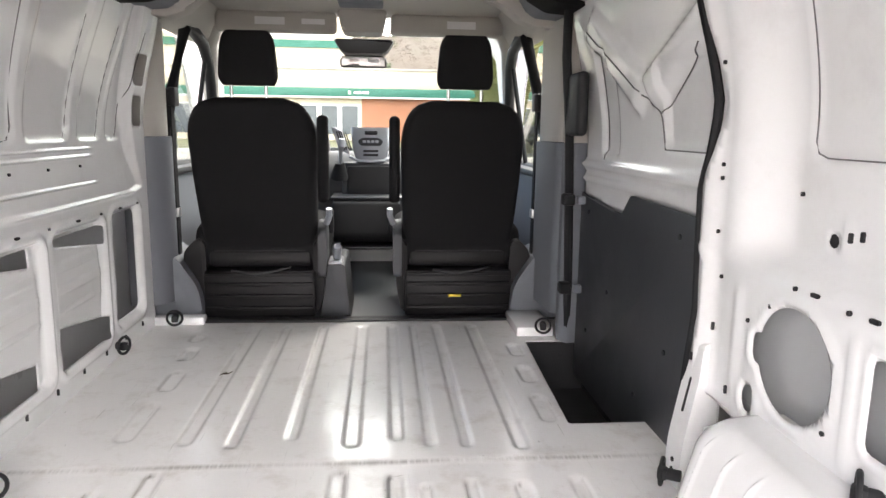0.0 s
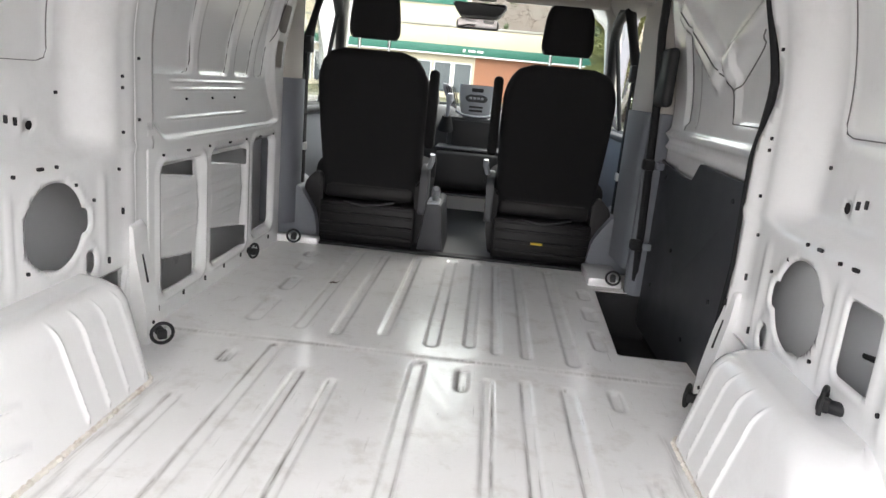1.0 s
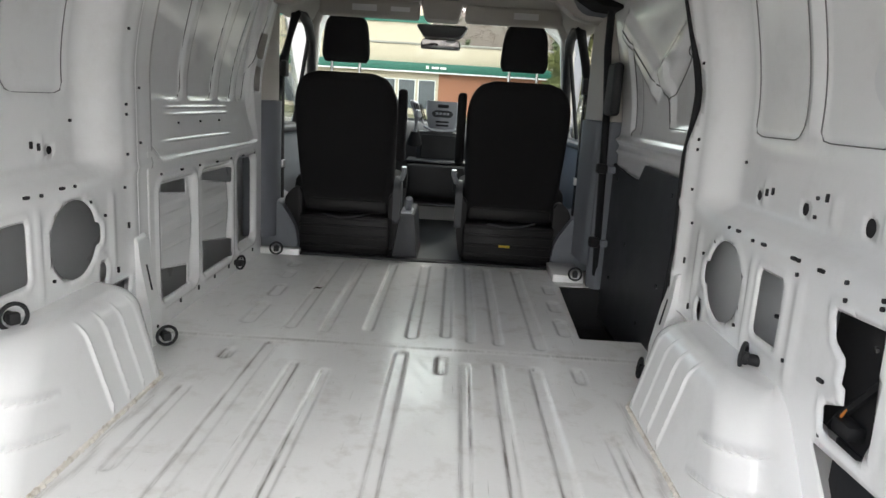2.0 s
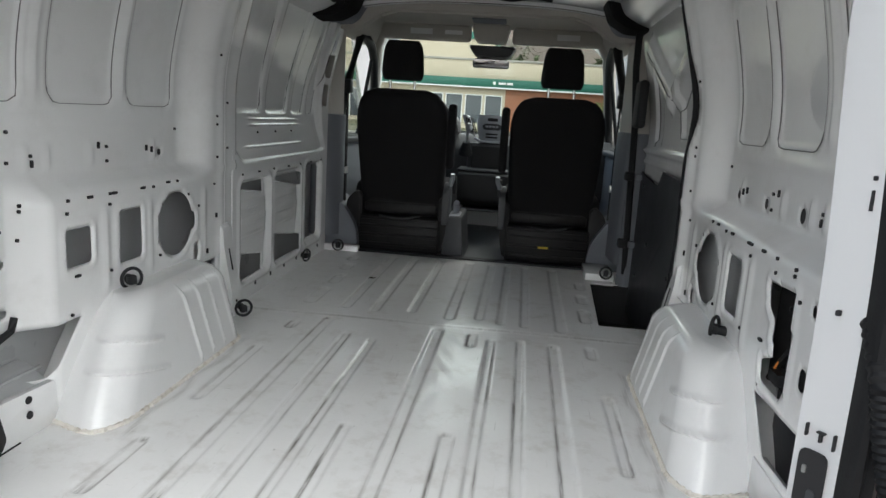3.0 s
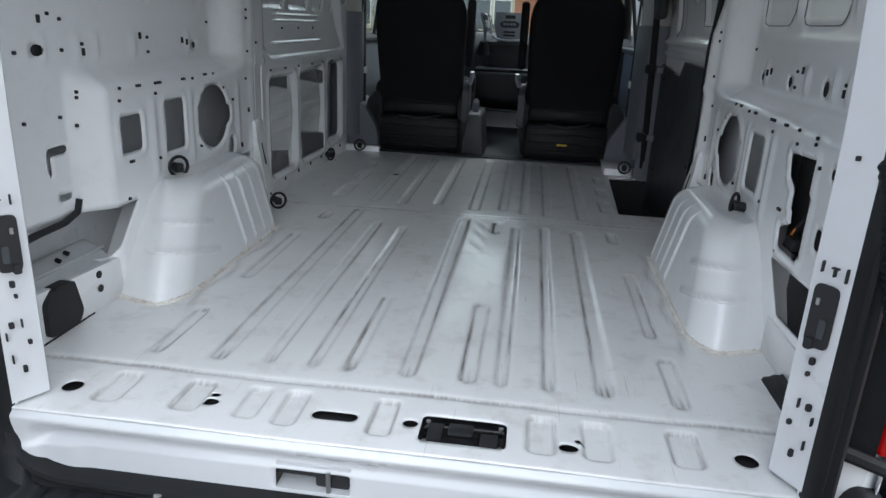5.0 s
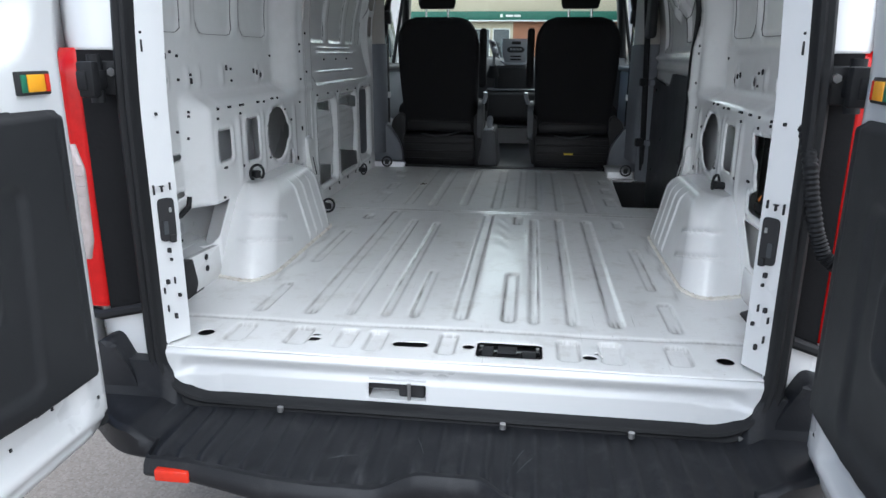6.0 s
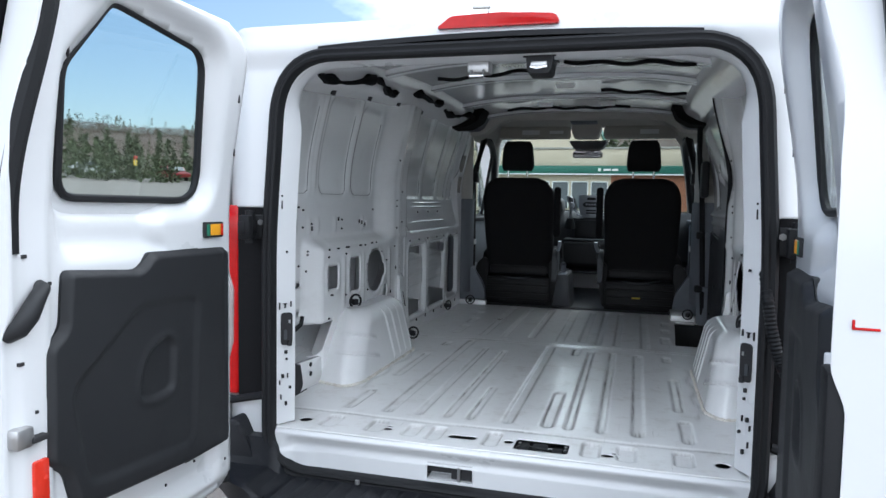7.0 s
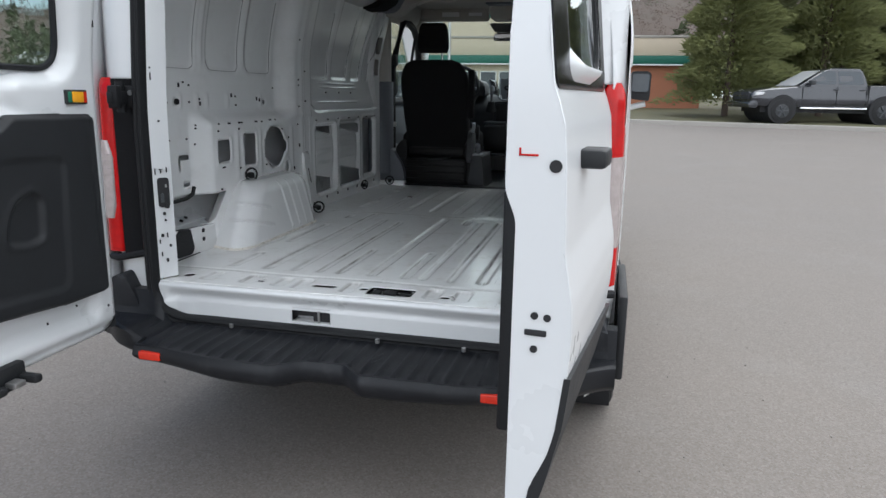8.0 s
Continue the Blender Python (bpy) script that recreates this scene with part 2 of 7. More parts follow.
FASCIA = material("green_fascia", (0.012, 0.12, 0.085), 0.5, vary=0.1)
WINDOWDARK = material("dark_window", (0.05, 0.06, 0.07), 0.08, vary=0.2)
TRUCK = material("dark_grey_car_paint", (0.032, 0.034, 0.041), 0.25, metal=0.3, coat=0.9)
TYRE = material("tyre", (0.014, 0.014, 0.015), 0.8, vary=0.2, bump=0.3, bump_scale=60)
WOODS = material("far_woods", (0.078, 0.055, 0.041), 0.95, vary=0.5, scale=0.12, bump=0.8, bump_scale=3.0, dirt=(0.05, 0.052, 0.03, 1), dirt_amount=0.6)
WHITE = material("white_plain", (0.8, 0.8, 0.8), 0.5)
YELLOW = material("yellow_label", (0.75, 0.55, 0.05), 0.5)
CARRED = material("red_car_paint", (0.25, 0.02, 0.02), 0.3, coat=0.7)

# ---- building helpers ----
def finish(bm, name, mat, angle=38, smooth=True):
    bmesh.ops.recalc_face_normals(bm, faces=bm.faces)
    for f in bm.faces:
        f.smooth = smooth
    lim = radians(angle)
    for e in bm.edges:
        e.smooth = len(e.link_faces) == 2 and e.calc_face_angle(0) < lim
    me = bpy.data.meshes.new(name)
    bm.to_mesh(me)
    bm.free()
    me.materials.append(mat)
    return me


def thing(name, label, category, at=(0, 0, 0), rz=0, group="", kind=""):
    e = new(name)
    e.empty_display_size = 0.1
    e.matrix_basis = pose(*at, 0, 0, rz)
    return tagged(e, label, category, group, kind)


def part(name, bm, mat, parent=None, label="", angle=38):
    """Links a bmesh as one mesh object, in its parent's space."""
    ob = new(name, finish(bm, name, mat, angle) if isinstance(bm, bmesh.types.BMesh) else bm)
    ob.parent = parent
    if label:
        ob["label"] = label
    return ob


def box(x0, x1, y0, y1, z0, z1, bevel=0.0, seg=2, bm=None):
    bm = bm or bmesh.new()
    m = pose((x0 + x1) / 2, (y0 + y1) / 2, (z0 + z1) / 2) @ Matrix.Diagonal((abs(x1 - x0), abs(y1 - y0), abs(z1 - z0), 1))
    vs = bmesh.ops.create_cube(bm, size=1, matrix=m)["verts"]
    if bevel:
        es = list({e for v in vs for e in v.link_edges})
        bmesh.ops.bevel(bm, geom=es, offset=min(bevel, 0.49 * min(abs(x1 - x0), abs(y1 - y0), abs(z1 - z0))), segments=seg, affect="EDGES", profile=0.5)
    return bm


def cyl(p0, p1, r0, r1=None, seg=20, bevel=0.0, bm=None):
    bm = bm or bmesh.new()
    p0, p1 = Vector(p0), Vector(p1)
    d = p1 - p0
    m = Matrix.Translation((p0 + p1) / 2) @ d.to_track_quat("Z", "Y").to_matrix().to_4x4()
    vs = bmesh.ops.create_cone(bm, cap_ends=True, segments=seg, radius1=r0, radius2=r0 if r1 is None else r1, depth=d.length, matrix=m)["verts"]
    if bevel:
        caps = {e for v in vs for e in v.link_edges if any(len(f.verts) > 4 for f in e.link_faces)}
        bmesh.ops.bevel(bm, geom=list(caps), offset=bevel, segments=2, affect="EDGES", profile=0.5)
    return bm


def tube(pts, r, seg=10, closed=False, bm=None, flat=1.0):
    """A round bar along points."""
    bm = bm or bmesh.new()
    pts = [Vector(p) for p in pts]
    n = len(pts)
    rings = []
    up = Vector((0.123, 0.456, 0.88)).normalized()
    for i, p in enumerate(pts):
        a = pts[(i - 1) % n] if closed or i else p
        b = pts[(i + 1) % n] if closed or i < n - 1 else p
        d = (b - a).normalized()
        s = d.cross(up).normalized()
        t = s.cross(d)
        rr = r[i] if isinstance(r, (list, tuple)) else r
        rings.append([bm.verts.new(p + rr * (math.cos(k * 2 * math.pi / seg) * s + flat * math.sin(k * 2 * math.pi / seg) * t)) for k in range(seg)])
    for i in range(n if closed else n - 1):
        a, b = rings[i], rings[(i + 1) % n]
        for k in range(seg):
            bm.faces.new((a[k], a[(k + 1) % seg], b[(k + 1) % seg], b[k]))
    if not closed:
        bm.faces.new(rings[0][::-1])
        bm.faces.new(rings[-1])
    return bm


def prism(poly, a, b, axis="y", bevel=0.0, seg=2, bm=None):
    """A polygon in the plane across an axis, drawn out from a to b. axis y: points (x, z); x: (y, z); z: (x, y)."""
    bm = bm or bmesh.new()
    put = {"y": lambda p, w: (p[0], w, p[1]), "x": lambda p, w: (w, p[0], p[1]), "z": lambda p, w: (p[0], p[1], w)}[axis]
    lo = [bm.verts.new(put(p, a)) for p in poly]
    hi = [bm.verts.new(put(p, b)) for p in poly]
    made = [bm.faces.new(lo[::-1]), bm.faces.new(hi)]
    n = len(poly)
    for i in range(n):
        made.append(bm.faces.new((lo[i], lo[(i + 1) % n], hi[(i + 1) % n], hi[i])))
    if bevel:
        es = list({e for f in made[:2] for e in f.edges})
        bmesh.ops.bevel(bm, geom=es, offset=bevel, segments=seg, affect="EDGES", profile=0.5)
    return bm


def rounded(points, r, seg=5):
    """A polygon with its corners rounded; r: one radius or one per corner."""
    out, n = [], len(points)
    for i, p in enumerate(points):
        rad = r[i] if isinstance(r, (list, tuple)) else r
        p, a, b = Vector(p), Vector(points[i - 1]), Vector(points[(i + 1) % n])
        da, db = (a - p), (b - p)
        k = min(rad, 0.45 * da.length, 0.45 * db.length)
        s, e = p + da.normalized() * k, p + db.normalized() * k
        for j in range(seg + 1):
            t = j / seg
            out.append(tuple((1 - t) ** 2 * s + 2 * t * (1 - t) * p + t * t * e))
    return out


def loft(rings, caps=True, bm=None, closed=True):
    """Joins rings of equal length into a skin."""
    bm = bm or bmesh.new()
    vs = [[bm.verts.new(p) for p in ring] for ring in rings]
    n = len(vs[0])
    for a, b in zip(vs, vs[1:]):
        for k in range(n if closed else n - 1):
            bm.faces.new((a[k], a[(k + 1) % n], b[(k + 1) % n], b[k]))
    if caps and closed:
        bm.faces.new(vs[0][::-1])
        bm.faces.new(vs[-1])
    return bm


def smooth01(x):
    x = np.clip(x, 0, 1)
    return x * x * (3 - 2 * x)


def ramp(x, a, b):
    """0 below a, 1 above b, smooth between."""
    return smooth01((x - a) / (b - a))


def rrect(u, v, u0, u1, v0, v1, r):
    """Signed distance to a rectangle with rounded corners, negative inside."""
    qx = np.abs(u - (u0 + u1) / 2) - (u1 - u0) / 2 + r
    qy = np.abs(v - (v0 + v1) / 2) - (v1 - v0) / 2 + r
    return np.hypot(np.maximum(qx, 0), np.maximum(qy, 0)) + np.minimum(np.maximum(qx, qy), 0) - r


def ellipse(u, v, cu, cv, ru, rv):
    k = np.hypot((u - cu) / ru, (v - cv) / rv)
    return (k - 1) * min(ru, rv)


def convex(u, v, pts):
    """Signed distance, roughly, to a convex polygon given anticlockwise."""
    d = None
    for (a, b), (c, e) in zip(pts, pts[1:] + pts[:1]):
        l = math.hypot(c - a, e - b)
        s = ((u - a) * (e - b) - (v - b) * (c - a)) / l
        d = s if d is None else np.maximum(d, s)
    return d


def sheet(name, us, vs, shape, holes, mat, parent, thick=0.003, label="", angle=40, grime=None):
    """Pressed sheet metal: a grid over (u, v) laid into space by shape(), with openings where a distance in holes is negative."""
    us, vs = np.asarray(us, float), np.asarray(vs, float)
    U, V = np.meshgrid(us, vs, indexing="ij")
    nu, nv = U.shape

    def dist(u, v):
        d = np.full(u.shape, 9.0)
        for h in holes:
            d = np.minimum(d, h(u, v))
        return d

    keep = np.ones((nu - 1, nv - 1), bool)
    if holes:
        cu, cv = (U[1:, 1:] + U[:-1, :-1]) / 2, (V[1:, 1:] + V[:-1, :-1]) / 2
        keep = dist(cu, cv) > 0
        near = np.zeros((nu, nv), int)
        cnt = np.zeros((nu, nv), int)
        for du in (0, 1):
            for dv in (0, 1):
                near[du:nu - 1 + du, dv:nv - 1 + dv] += keep
                cnt[du:nu - 1 + du, dv:nv - 1 + dv] += 1
        rim = (near > 0) & (near < cnt)
        lim = min(np.diff(us).min(), np.diff(vs).min()) * 0.9
        for _ in range(3):
            u, v = U[rim], V[rim]
            d, e = dist(u, v), 1e-4
            gu, gv = (dist(u + e, v) - d) / e, (dist(u, v + e) - d) / e
            g = np.maximum(gu * gu + gv * gv, 0.25)
            U[rim], V[rim] = u - np.clip(d * gu / g, -lim, lim), v - np.clip(d * gv / g, -lim, lim)
    P = np.stack(shape(U, V), -1).reshape(-1, 3)
    idx = np.arange(nu * nv).reshape(nu, nv)
    q = np.stack([idx[:-1, :-1], idx[1:, :-1], idx[1:, 1:], idx[:-1, 1:]], -1)[keep]
    used = np.unique(q)
    remap = np.full(nu * nv, -1)
    remap[used] = np.arange(len(used))
    me = bpy.data.meshes.new(name)
    me.from_pydata(P[used].tolist(), [], remap[q].tolist())
    me.materials.append(mat)
    me.shade_smooth()
    if grime:
        at = me.attributes.new("grime", "FLOAT", "POINT")
        at.data.foreach_set("value", grime(U, V).reshape(-1)[used].astype(np.float32))
    ob = new(name, me)
    ob.parent = parent
    if label:
        ob["label"] = label
    if thick:
        sol = ob.modifiers.new("thickness", "SOLIDIFY")
        sol.thickness = abs(thick)
        sol.offset = 1 if thick > 0 else -1
    return ob


def steps(a, b, d):
    return np.linspace(a, b, max(2, int(round(abs(b - a) / d)) + 1))


def resample(pts, n):
    """Points at even steps along an open line."""
    P = np.array(pts)
    d = np.concatenate([[0], np.cumsum(np.hypot(*np.diff(P, axis=0).T))])
    t = np.linspace(0, d[-1], n)
    return list(zip(np.interp(t, d, P[:, 0]).tolist(), np.interp(t, d, P[:, 1]).tolist()))


def poly_dist(pts):
    """Signed distance to a polygon, negative inside."""
    P = np.array(pts)

    def fn(u, v):
        d = np.full(np.shape(u), 1e9)
        inside = np.zeros(np.shape(u), bool)
        for (a, b), (c, e) in zip(P, np.roll(P, -1, 0)):
            du, dv = c - a, e - b
            t = np.clip(((u - a) * du + (v - b) * dv) / (du * du + dv * dv + 1e-12), 0, 1)
            d = np.minimum(d, np.hypot(u - a - t * du, v - b - t * dv))
            cross = ((b > v) != (e > v)) & (u < (c - a) * (v - b) / (e - b + 1e-12) + a)
            inside ^= cross
        return np.where(inside, -d, d)
    return fn

# ---- the van: shell ----
FLOOR_Z = 0.70
van = thing("cargo_van", "white cargo van with open rear doors and bare load space", "van")


def mirror_x(s, fn):
    def shaped(u, v):
        x, y, z = fn(u, v)
        return s * x, y, z
    return shaped


# Load floor: pressed sheet with lengthwise beads. Each bead: x, first y, last y, half width.
REAR_BEADS = [(-0.61, 0.28, 0.55, 0.022), (-0.60, 0.80, 1.28, 0.022), (-0.455, 0.28, 1.68, 0.024), (-0.335, 0.29, 1.50, 0.018), (-0.228, 0.29, 1.46, 0.018),
              (-0.142, 0.29, 0.75, 0.018), (-0.005, 0.29, 1.66, 0.024), (0.135, 0.29, 0.76, 0.024), (0.135, 1.48, 1.64, 0.022), (0.21, 0.29, 1.58, 0.018),
              (0.32, 0.29, 1.60, 0.018), (0.445, 0.29, 1.58, 0.024), (0.595, 0.63, 1.12, 0.02), (0.607, 0.27, 0.51, 0.024), (-0.57, 1.50, 1.60, 0.024), (0.585, 1.47, 1.60, 0.022)]
FRONT_BEADS = [(-0.43, 1.82, 2.94, 0.024), (-0.30, 1.80, 2.94, 0.02), (-0.145, 1.84, 2.94, 0.02), (0.02, 1.79, 2.94, 0.026), (0.145, 1.82, 2.94, 0.022),
               (0.235, 1.78, 2.94, 0.018), (0.335, 1.77, 2.94, 0.02), (0.485, 1.75, 2.94, 0.024), (-0.60, 1.85, 2.12, 0.03), (-0.60, 2.22, 2.40, 0.03), (-0.62, 2.52, 2.66, 0.03),
               (-0.64, 2.74, 2.84, 0.03), (0.60, 1.92, 2.12, 0.028), (0.61, 2.24, 2.40, 0.028), (0.62, 2.52, 2.66, 0.028)]
SILL_BEADS = [(-0.60, 0.06, 0.18, 0.03), (-0.43, 0.06, 0.18, 0.03), (-0.30, 0.06, 0.18, 0.026), (-0.215, 0.05, 0.18, 0.026), (-0.02, 0.05, 0.18, 0.026), (0.30, 0.05, 0.18, 0.03),
              (0.41, 0.05, 0.18, 0.03), (0.58, 0.06, 0.18, 0.03)]


def floor_height(x, y):
    h = np.zeros_like(x)
    for bx, y0, y1, w in REAR_BEADS + FRONT_BEADS:
        d = rrect(x, y, bx - w, bx + w, y0, y1, w * 0.95)
        h = np.minimum(h, -0.007 * ramp(-d, -0.006, 0.012))
    for bx, y0, y1, w in SILL_BEADS:
        d = rrect(x, y, bx - w, bx + w, y0, y1, w * 0.6)
        h = np.minimum(h, -0.010 * ramp(-d, -0.004, 0.006))
    h = h + 0.004 * ramp(y, 1.69, 1.705)                      # front sheet laps over the rear one
    h = h - 0.005 * np.exp(-((y - 0.215) / 0.008) ** 2)       # groove of the sill seam
    h = h + 0.0012 * np.sin(x * 9 + 2 * np.sin(y * 3.1)) * np.sin(y * 4.3 + 1)   # dents
    h = h + 0.0008 * np.sin(y * 34 + 5 * np.sin(x * 23 + y * 3)) * np.exp(-((x - 0.065) / 0.035) ** 2) * ramp(y, 0.75, 0.9) * (1 - ramp(y, 1.55, 1.68))
    return h


def floor_grime(x, y):
    """Dirt packed into the beads' edges and ends, thinner here and there."""
    g = np.zeros_like(x)
    for i, (bx, y0, y1, w) in enumerate(REAR_BEADS):
        worn = np.clip(0.50 + 0.50 * np.sin(y * (3.1 + 0.4 * i) + i * 1.7) * np.sin(y * 1.3 + i) + 0.2 * np.sin(y * 23 + i * 3), 0, 1)
        d = rrect(x, y, bx - w, bx + w, y0, y1, w * 0.95)
        left = 0.80 if i % 3 else 0.35
        side = np.where(x > bx, 1.0 - left + 0.15 * np.sin(i * 2.1), left)
        line = 1.5 * np.exp(-((d + 0.006) / 0.0042) ** 2) * (0.25 + 0.75 * worn) * side
        end = np.exp(-((y - y0 - 0.012) / 0.045) ** 2) * ramp(-d, 0.0, 0.010) * (0.65 + 0.35 * np.sin(i * 4.1)) * (0.6 + 0.4 * np.sin(x * 400 + y * 30))
        g = np.minimum(1, np.maximum(g, np.maximum(line, end)))
    for i, (bx, y0, y1, w) in enumerate(FRONT_BEADS):
        worn = 0.6 + 0.4 * np.sin(y * 3.7 + i * 2.1)
        d = rrect(x, y, bx - w, bx + w, y0, y1, w * 0.95)
        g = np.maximum(g, 0.42 * np.exp(-((d + 0.005) / 0.0045) ** 2) * worn * np.where(x > bx, 0.5, 1.0))
    for i, (bx, y0, y1, w) in enumerate(SILL_BEADS):
        d = rrect(x, y, bx - w, bx + w, y0, y1, w * 0.6)
        g = np.maximum(g, (0.50 + 0.2 * np.sin(i * 1.9)) * np.exp(-((d + 0.003) / 0.0045) ** 2))
        g = np.maximum(g, (0.05 + 0.04 * np.sin(i * 2.7)) * ramp(-d, 0.0, 0.01))
    g = np.maximum(g, (0.42 + 0.2 * np.sin(x * 13)) * np.exp(-((y - 1.697) / 0.006) ** 2))
    g = np.maximum(g, (0.55 + 0.25 * np.sin(x * 9 + 1)) * np.exp(-((y - 0.215 - 0.002 * np.sin(x * 31)) / 0.005) ** 2))
    g = np.maximum(g, 0.35 * np.exp(-((np.abs(x) - 0.665 - 0.01 * np.sin(y * 21)) / 0.012) ** 2) * ramp(y, 0.50, 0.58) * (1 - ramp(y, 1.30, 1.38)))
    return g


FLOOR_HOLES = [lambda x, y: rrect(np.abs(x), y, 0.768, 1.2, -0.2, 0.055, 0.005), lambda x, y: ellipse(x, y, -0.69, 0.10, 0.022, 0.022), lambda x, y: ellipse(x, y, 0.69, 0.10, 0.022, 0.022),
               lambda x, y: rrect(x, y, 0.06, 0.232, 0.045, 0.137, 0.012), lambda x, y: rrect(x, y, -0.165, -0.07, 0.082, 0.115, 0.016),
               lambda x, y: ellipse(x, y, 0.038, 0.10, 0.016, 0.014), lambda x, y: ellipse(x, y, -0.385, 0.10, 0.02, 0.014), lambda x, y: ellipse(x, y, -0.385, 0.128, 0.012, 0.008),
               lambda x, y: ellipse(x, y, 0.352, 0.078, 0.02, 0.014), lambda x, y: ellipse(x, y, 0.376, 0.105, 0.012, 0.007),
               lambda x, y: np.maximum(convex(x, y, [(0.648, 1.90), (1.2, 1.90), (1.2, 2.69), (0.682, 2.69)]), -9)]
sheet("cargo_floor", steps(-0.90, 0.90, 0.0044), np.concatenate([np.arange(0.0, 0.25, 0.007), np.linspace(0.25, 3.02, 200)]), lambda x, y: (x, y, FLOOR_Z + floor_height(x, y)), FLOOR_HOLES, FLOOR, van, -0.003,
      "ribbed bare painted steel load floor with scuffs", 40, floor_grime)
part("underfloor", box(-0.9, 0.64, 0.20, 3.0, 0.52, 0.66), DARK, van)
# Dark box under the sill; its black stands for shade in the floor holes.
part("sill_hole_shade", box(-0.73, 0.73, 0.03, 0.195, 0.60, 0.681), DARK, van)


# Sides of the load space: pressed inner panels.
def inner_depth(y, z, s=-1):
    """Distance of the inner panel from the middle line, rear bay."""
    lean = 0.10 * ramp(z, 1.55, 2.15)
    low = 0.936 - 0.066 * np.clip((y - 0.527) / 0.073, 0, 1) if s < 0 else 0.87 + 0 * y
    up = 0.936 - 0.068 * ramp(y, 1.34, 1.50)
    d = low + (up - low) * ramp(z, 1.255, 1.325)
    for y0, y1 in ((0.20, 0.60), (0.695, 0.985), (1.05, 1.32)):
        s = rrect(y, z, y0, y1, 1.50, 1.93, 0.05)
        d = d + 0.010 * ramp(-s, -0.004, 0.010)
    for y0, y1 in ((0.61, 0.68), (0.995, 1.04)):
        d = d - 0.008 * np.exp(-((y - (y0 + y1) / 2) / 0.012) ** 2) * ramp(z, 1.50, 1.56)
    d = d - 0.006 * np.exp(-((y - 1.56) / 0.03) ** 2)
    for c in (0.82, 1.05, 1.42):                                # upright beads between the openings
        d = d - 0.006 * np.exp(-((y - c) / 0.014) ** 2) * ramp(z, 0.97, 1.02) * (1 - ramp(z, 1.20, 1.24))
    d = d - 0.005 * np.exp(-((z - 1.285) / 0.012) ** 2) * ramp(y, 0.66, 0.72)
    for c in (0.47, 0.60, 0.68, 0.86, 1.19):                    # short upright stiffening dimples
        d = d - 0.007 * np.exp(-((y - c) / 0.011) ** 2) * ramp(z, 1.325, 1.345) * (1 - ramp(z, 1.385, 1.405))
    d = d - 0.006 * np.exp(-((z - 1.465) / 0.010) ** 2) * ramp(y, 0.25, 0.40) * (1 - ramp(y, 1.15, 1.30)) * 0.5
    return d - lean


def hole_lip(d, amount=0.006):
    return amount * (ramp(d, 0.0, 0.006) - ramp(d, 0.012, 0.024))


REAR_L = [lambda y, z: rrect(y, z, 0.648, 0.755, 1.085, 1.187, 0.012), lambda y, z: rrect(y, z, 0.885, 1.005, 1.052, 1.207, 0.012),
          lambda y, z: np.minimum(ellipse(y, z, 1.215, 1.122, 0.115, 0.108), rrect(y, z, 1.24, 1.352, 1.085, 1.15, 0.02)),
          lambda y, z: ellipse(y, z, 1.355, 1.00, 0.022, 0.03), lambda y, z: convex(y, z, [(1.275, 0.946), (1.31, 0.925), (1.50, 0.885), (1.515, 0.945)]),
          lambda y, z: convex(y, z, [(0.05, 0.838), (0.577, 0.812), (0.70, 0.948), (0.05, 0.948)]), lambda y, z: np.minimum(rrect(y, z, 0.445, 0.515, 1.110, 1.132, 0.008), np.minimum(rrect(y, z, 0.462, 0.515, 0.990, 1.010, 0.009), rrect(y, z, 0.436, 0.450, 1.06, 1.13, 0.004))),
          lambda y, z: ellipse(y, z, 0.45, 1.363, 0.02, 0.014), lambda y, z: ellipse(y, z, 1.232, 1.357, 0.014, 0.012)]
LAMP_SLOT = poly_dist([(0.684, 1.205), (0.530, 1.213), (0.512, 1.02), (0.53, 0.972), (0.655, 0.972), (0.668, 1.02), (0.605, 1.045), (0.610, 1.075), (0.625, 1.08), (0.622, 1.125), (0.665, 1.15)])


def side_opening(z):
    """Where the rear edge of the side door opening runs."""
    return np.interp(z, [0.70, 0.88, 1.00, 1.13, 1.27, 1.43, 1.50, 1.615, 1.79, 2.04], [1.60, 1.60, 1.585, 1.56, 1.57, 1.58, 1.55, 1.52, 1.55, 1.57])


REAR_R = [lambda y, z: np.minimum(ellipse(y, z, 1.215, 1.12, 0.115, 0.108), rrect(y, z, 1.24, 1.352, 1.085, 1.15, 0.02)),
          lambda y, z: rrect(y, z, 0.885, 1.005, 1.052, 1.207, 0.012), lambda y, z: ellipse(y, z, 1.355, 1.00, 0.022, 0.03),
          lambda y, z: convex(y, z, [(1.36, 0.93), (1.56, 0.845), (1.56, 0.945)]),
          lambda y, z: LAMP_SLOT(y, z), lambda y, z: rrect(y, z, 0.42, 0.455, 1.03, 1.078, 0.012),
          lambda y, z: convex(y, z, [(0.391, 0.825), (0.572, 0.816), (0.682, 0.936), (0.396, 0.944)]), lambda y, z: ellipse(y, z, 0.432, 1.20, 0.012, 0.014),
          lambda y, z: side_opening(z) - y,
          lambda y, z: ellipse(y, z, 1.228, 1.355, 0.016, 0.014), lambda y, z: ellipse(y, z, 0.984, 1.355, 0.016, 0.016), lambda y, z: ellipse(y, z, 0.733, 1.355, 0.018, 0.02),
          lambda y, z: ellipse(y, z, 0.46, 1.355, 0.018, 0.02)]


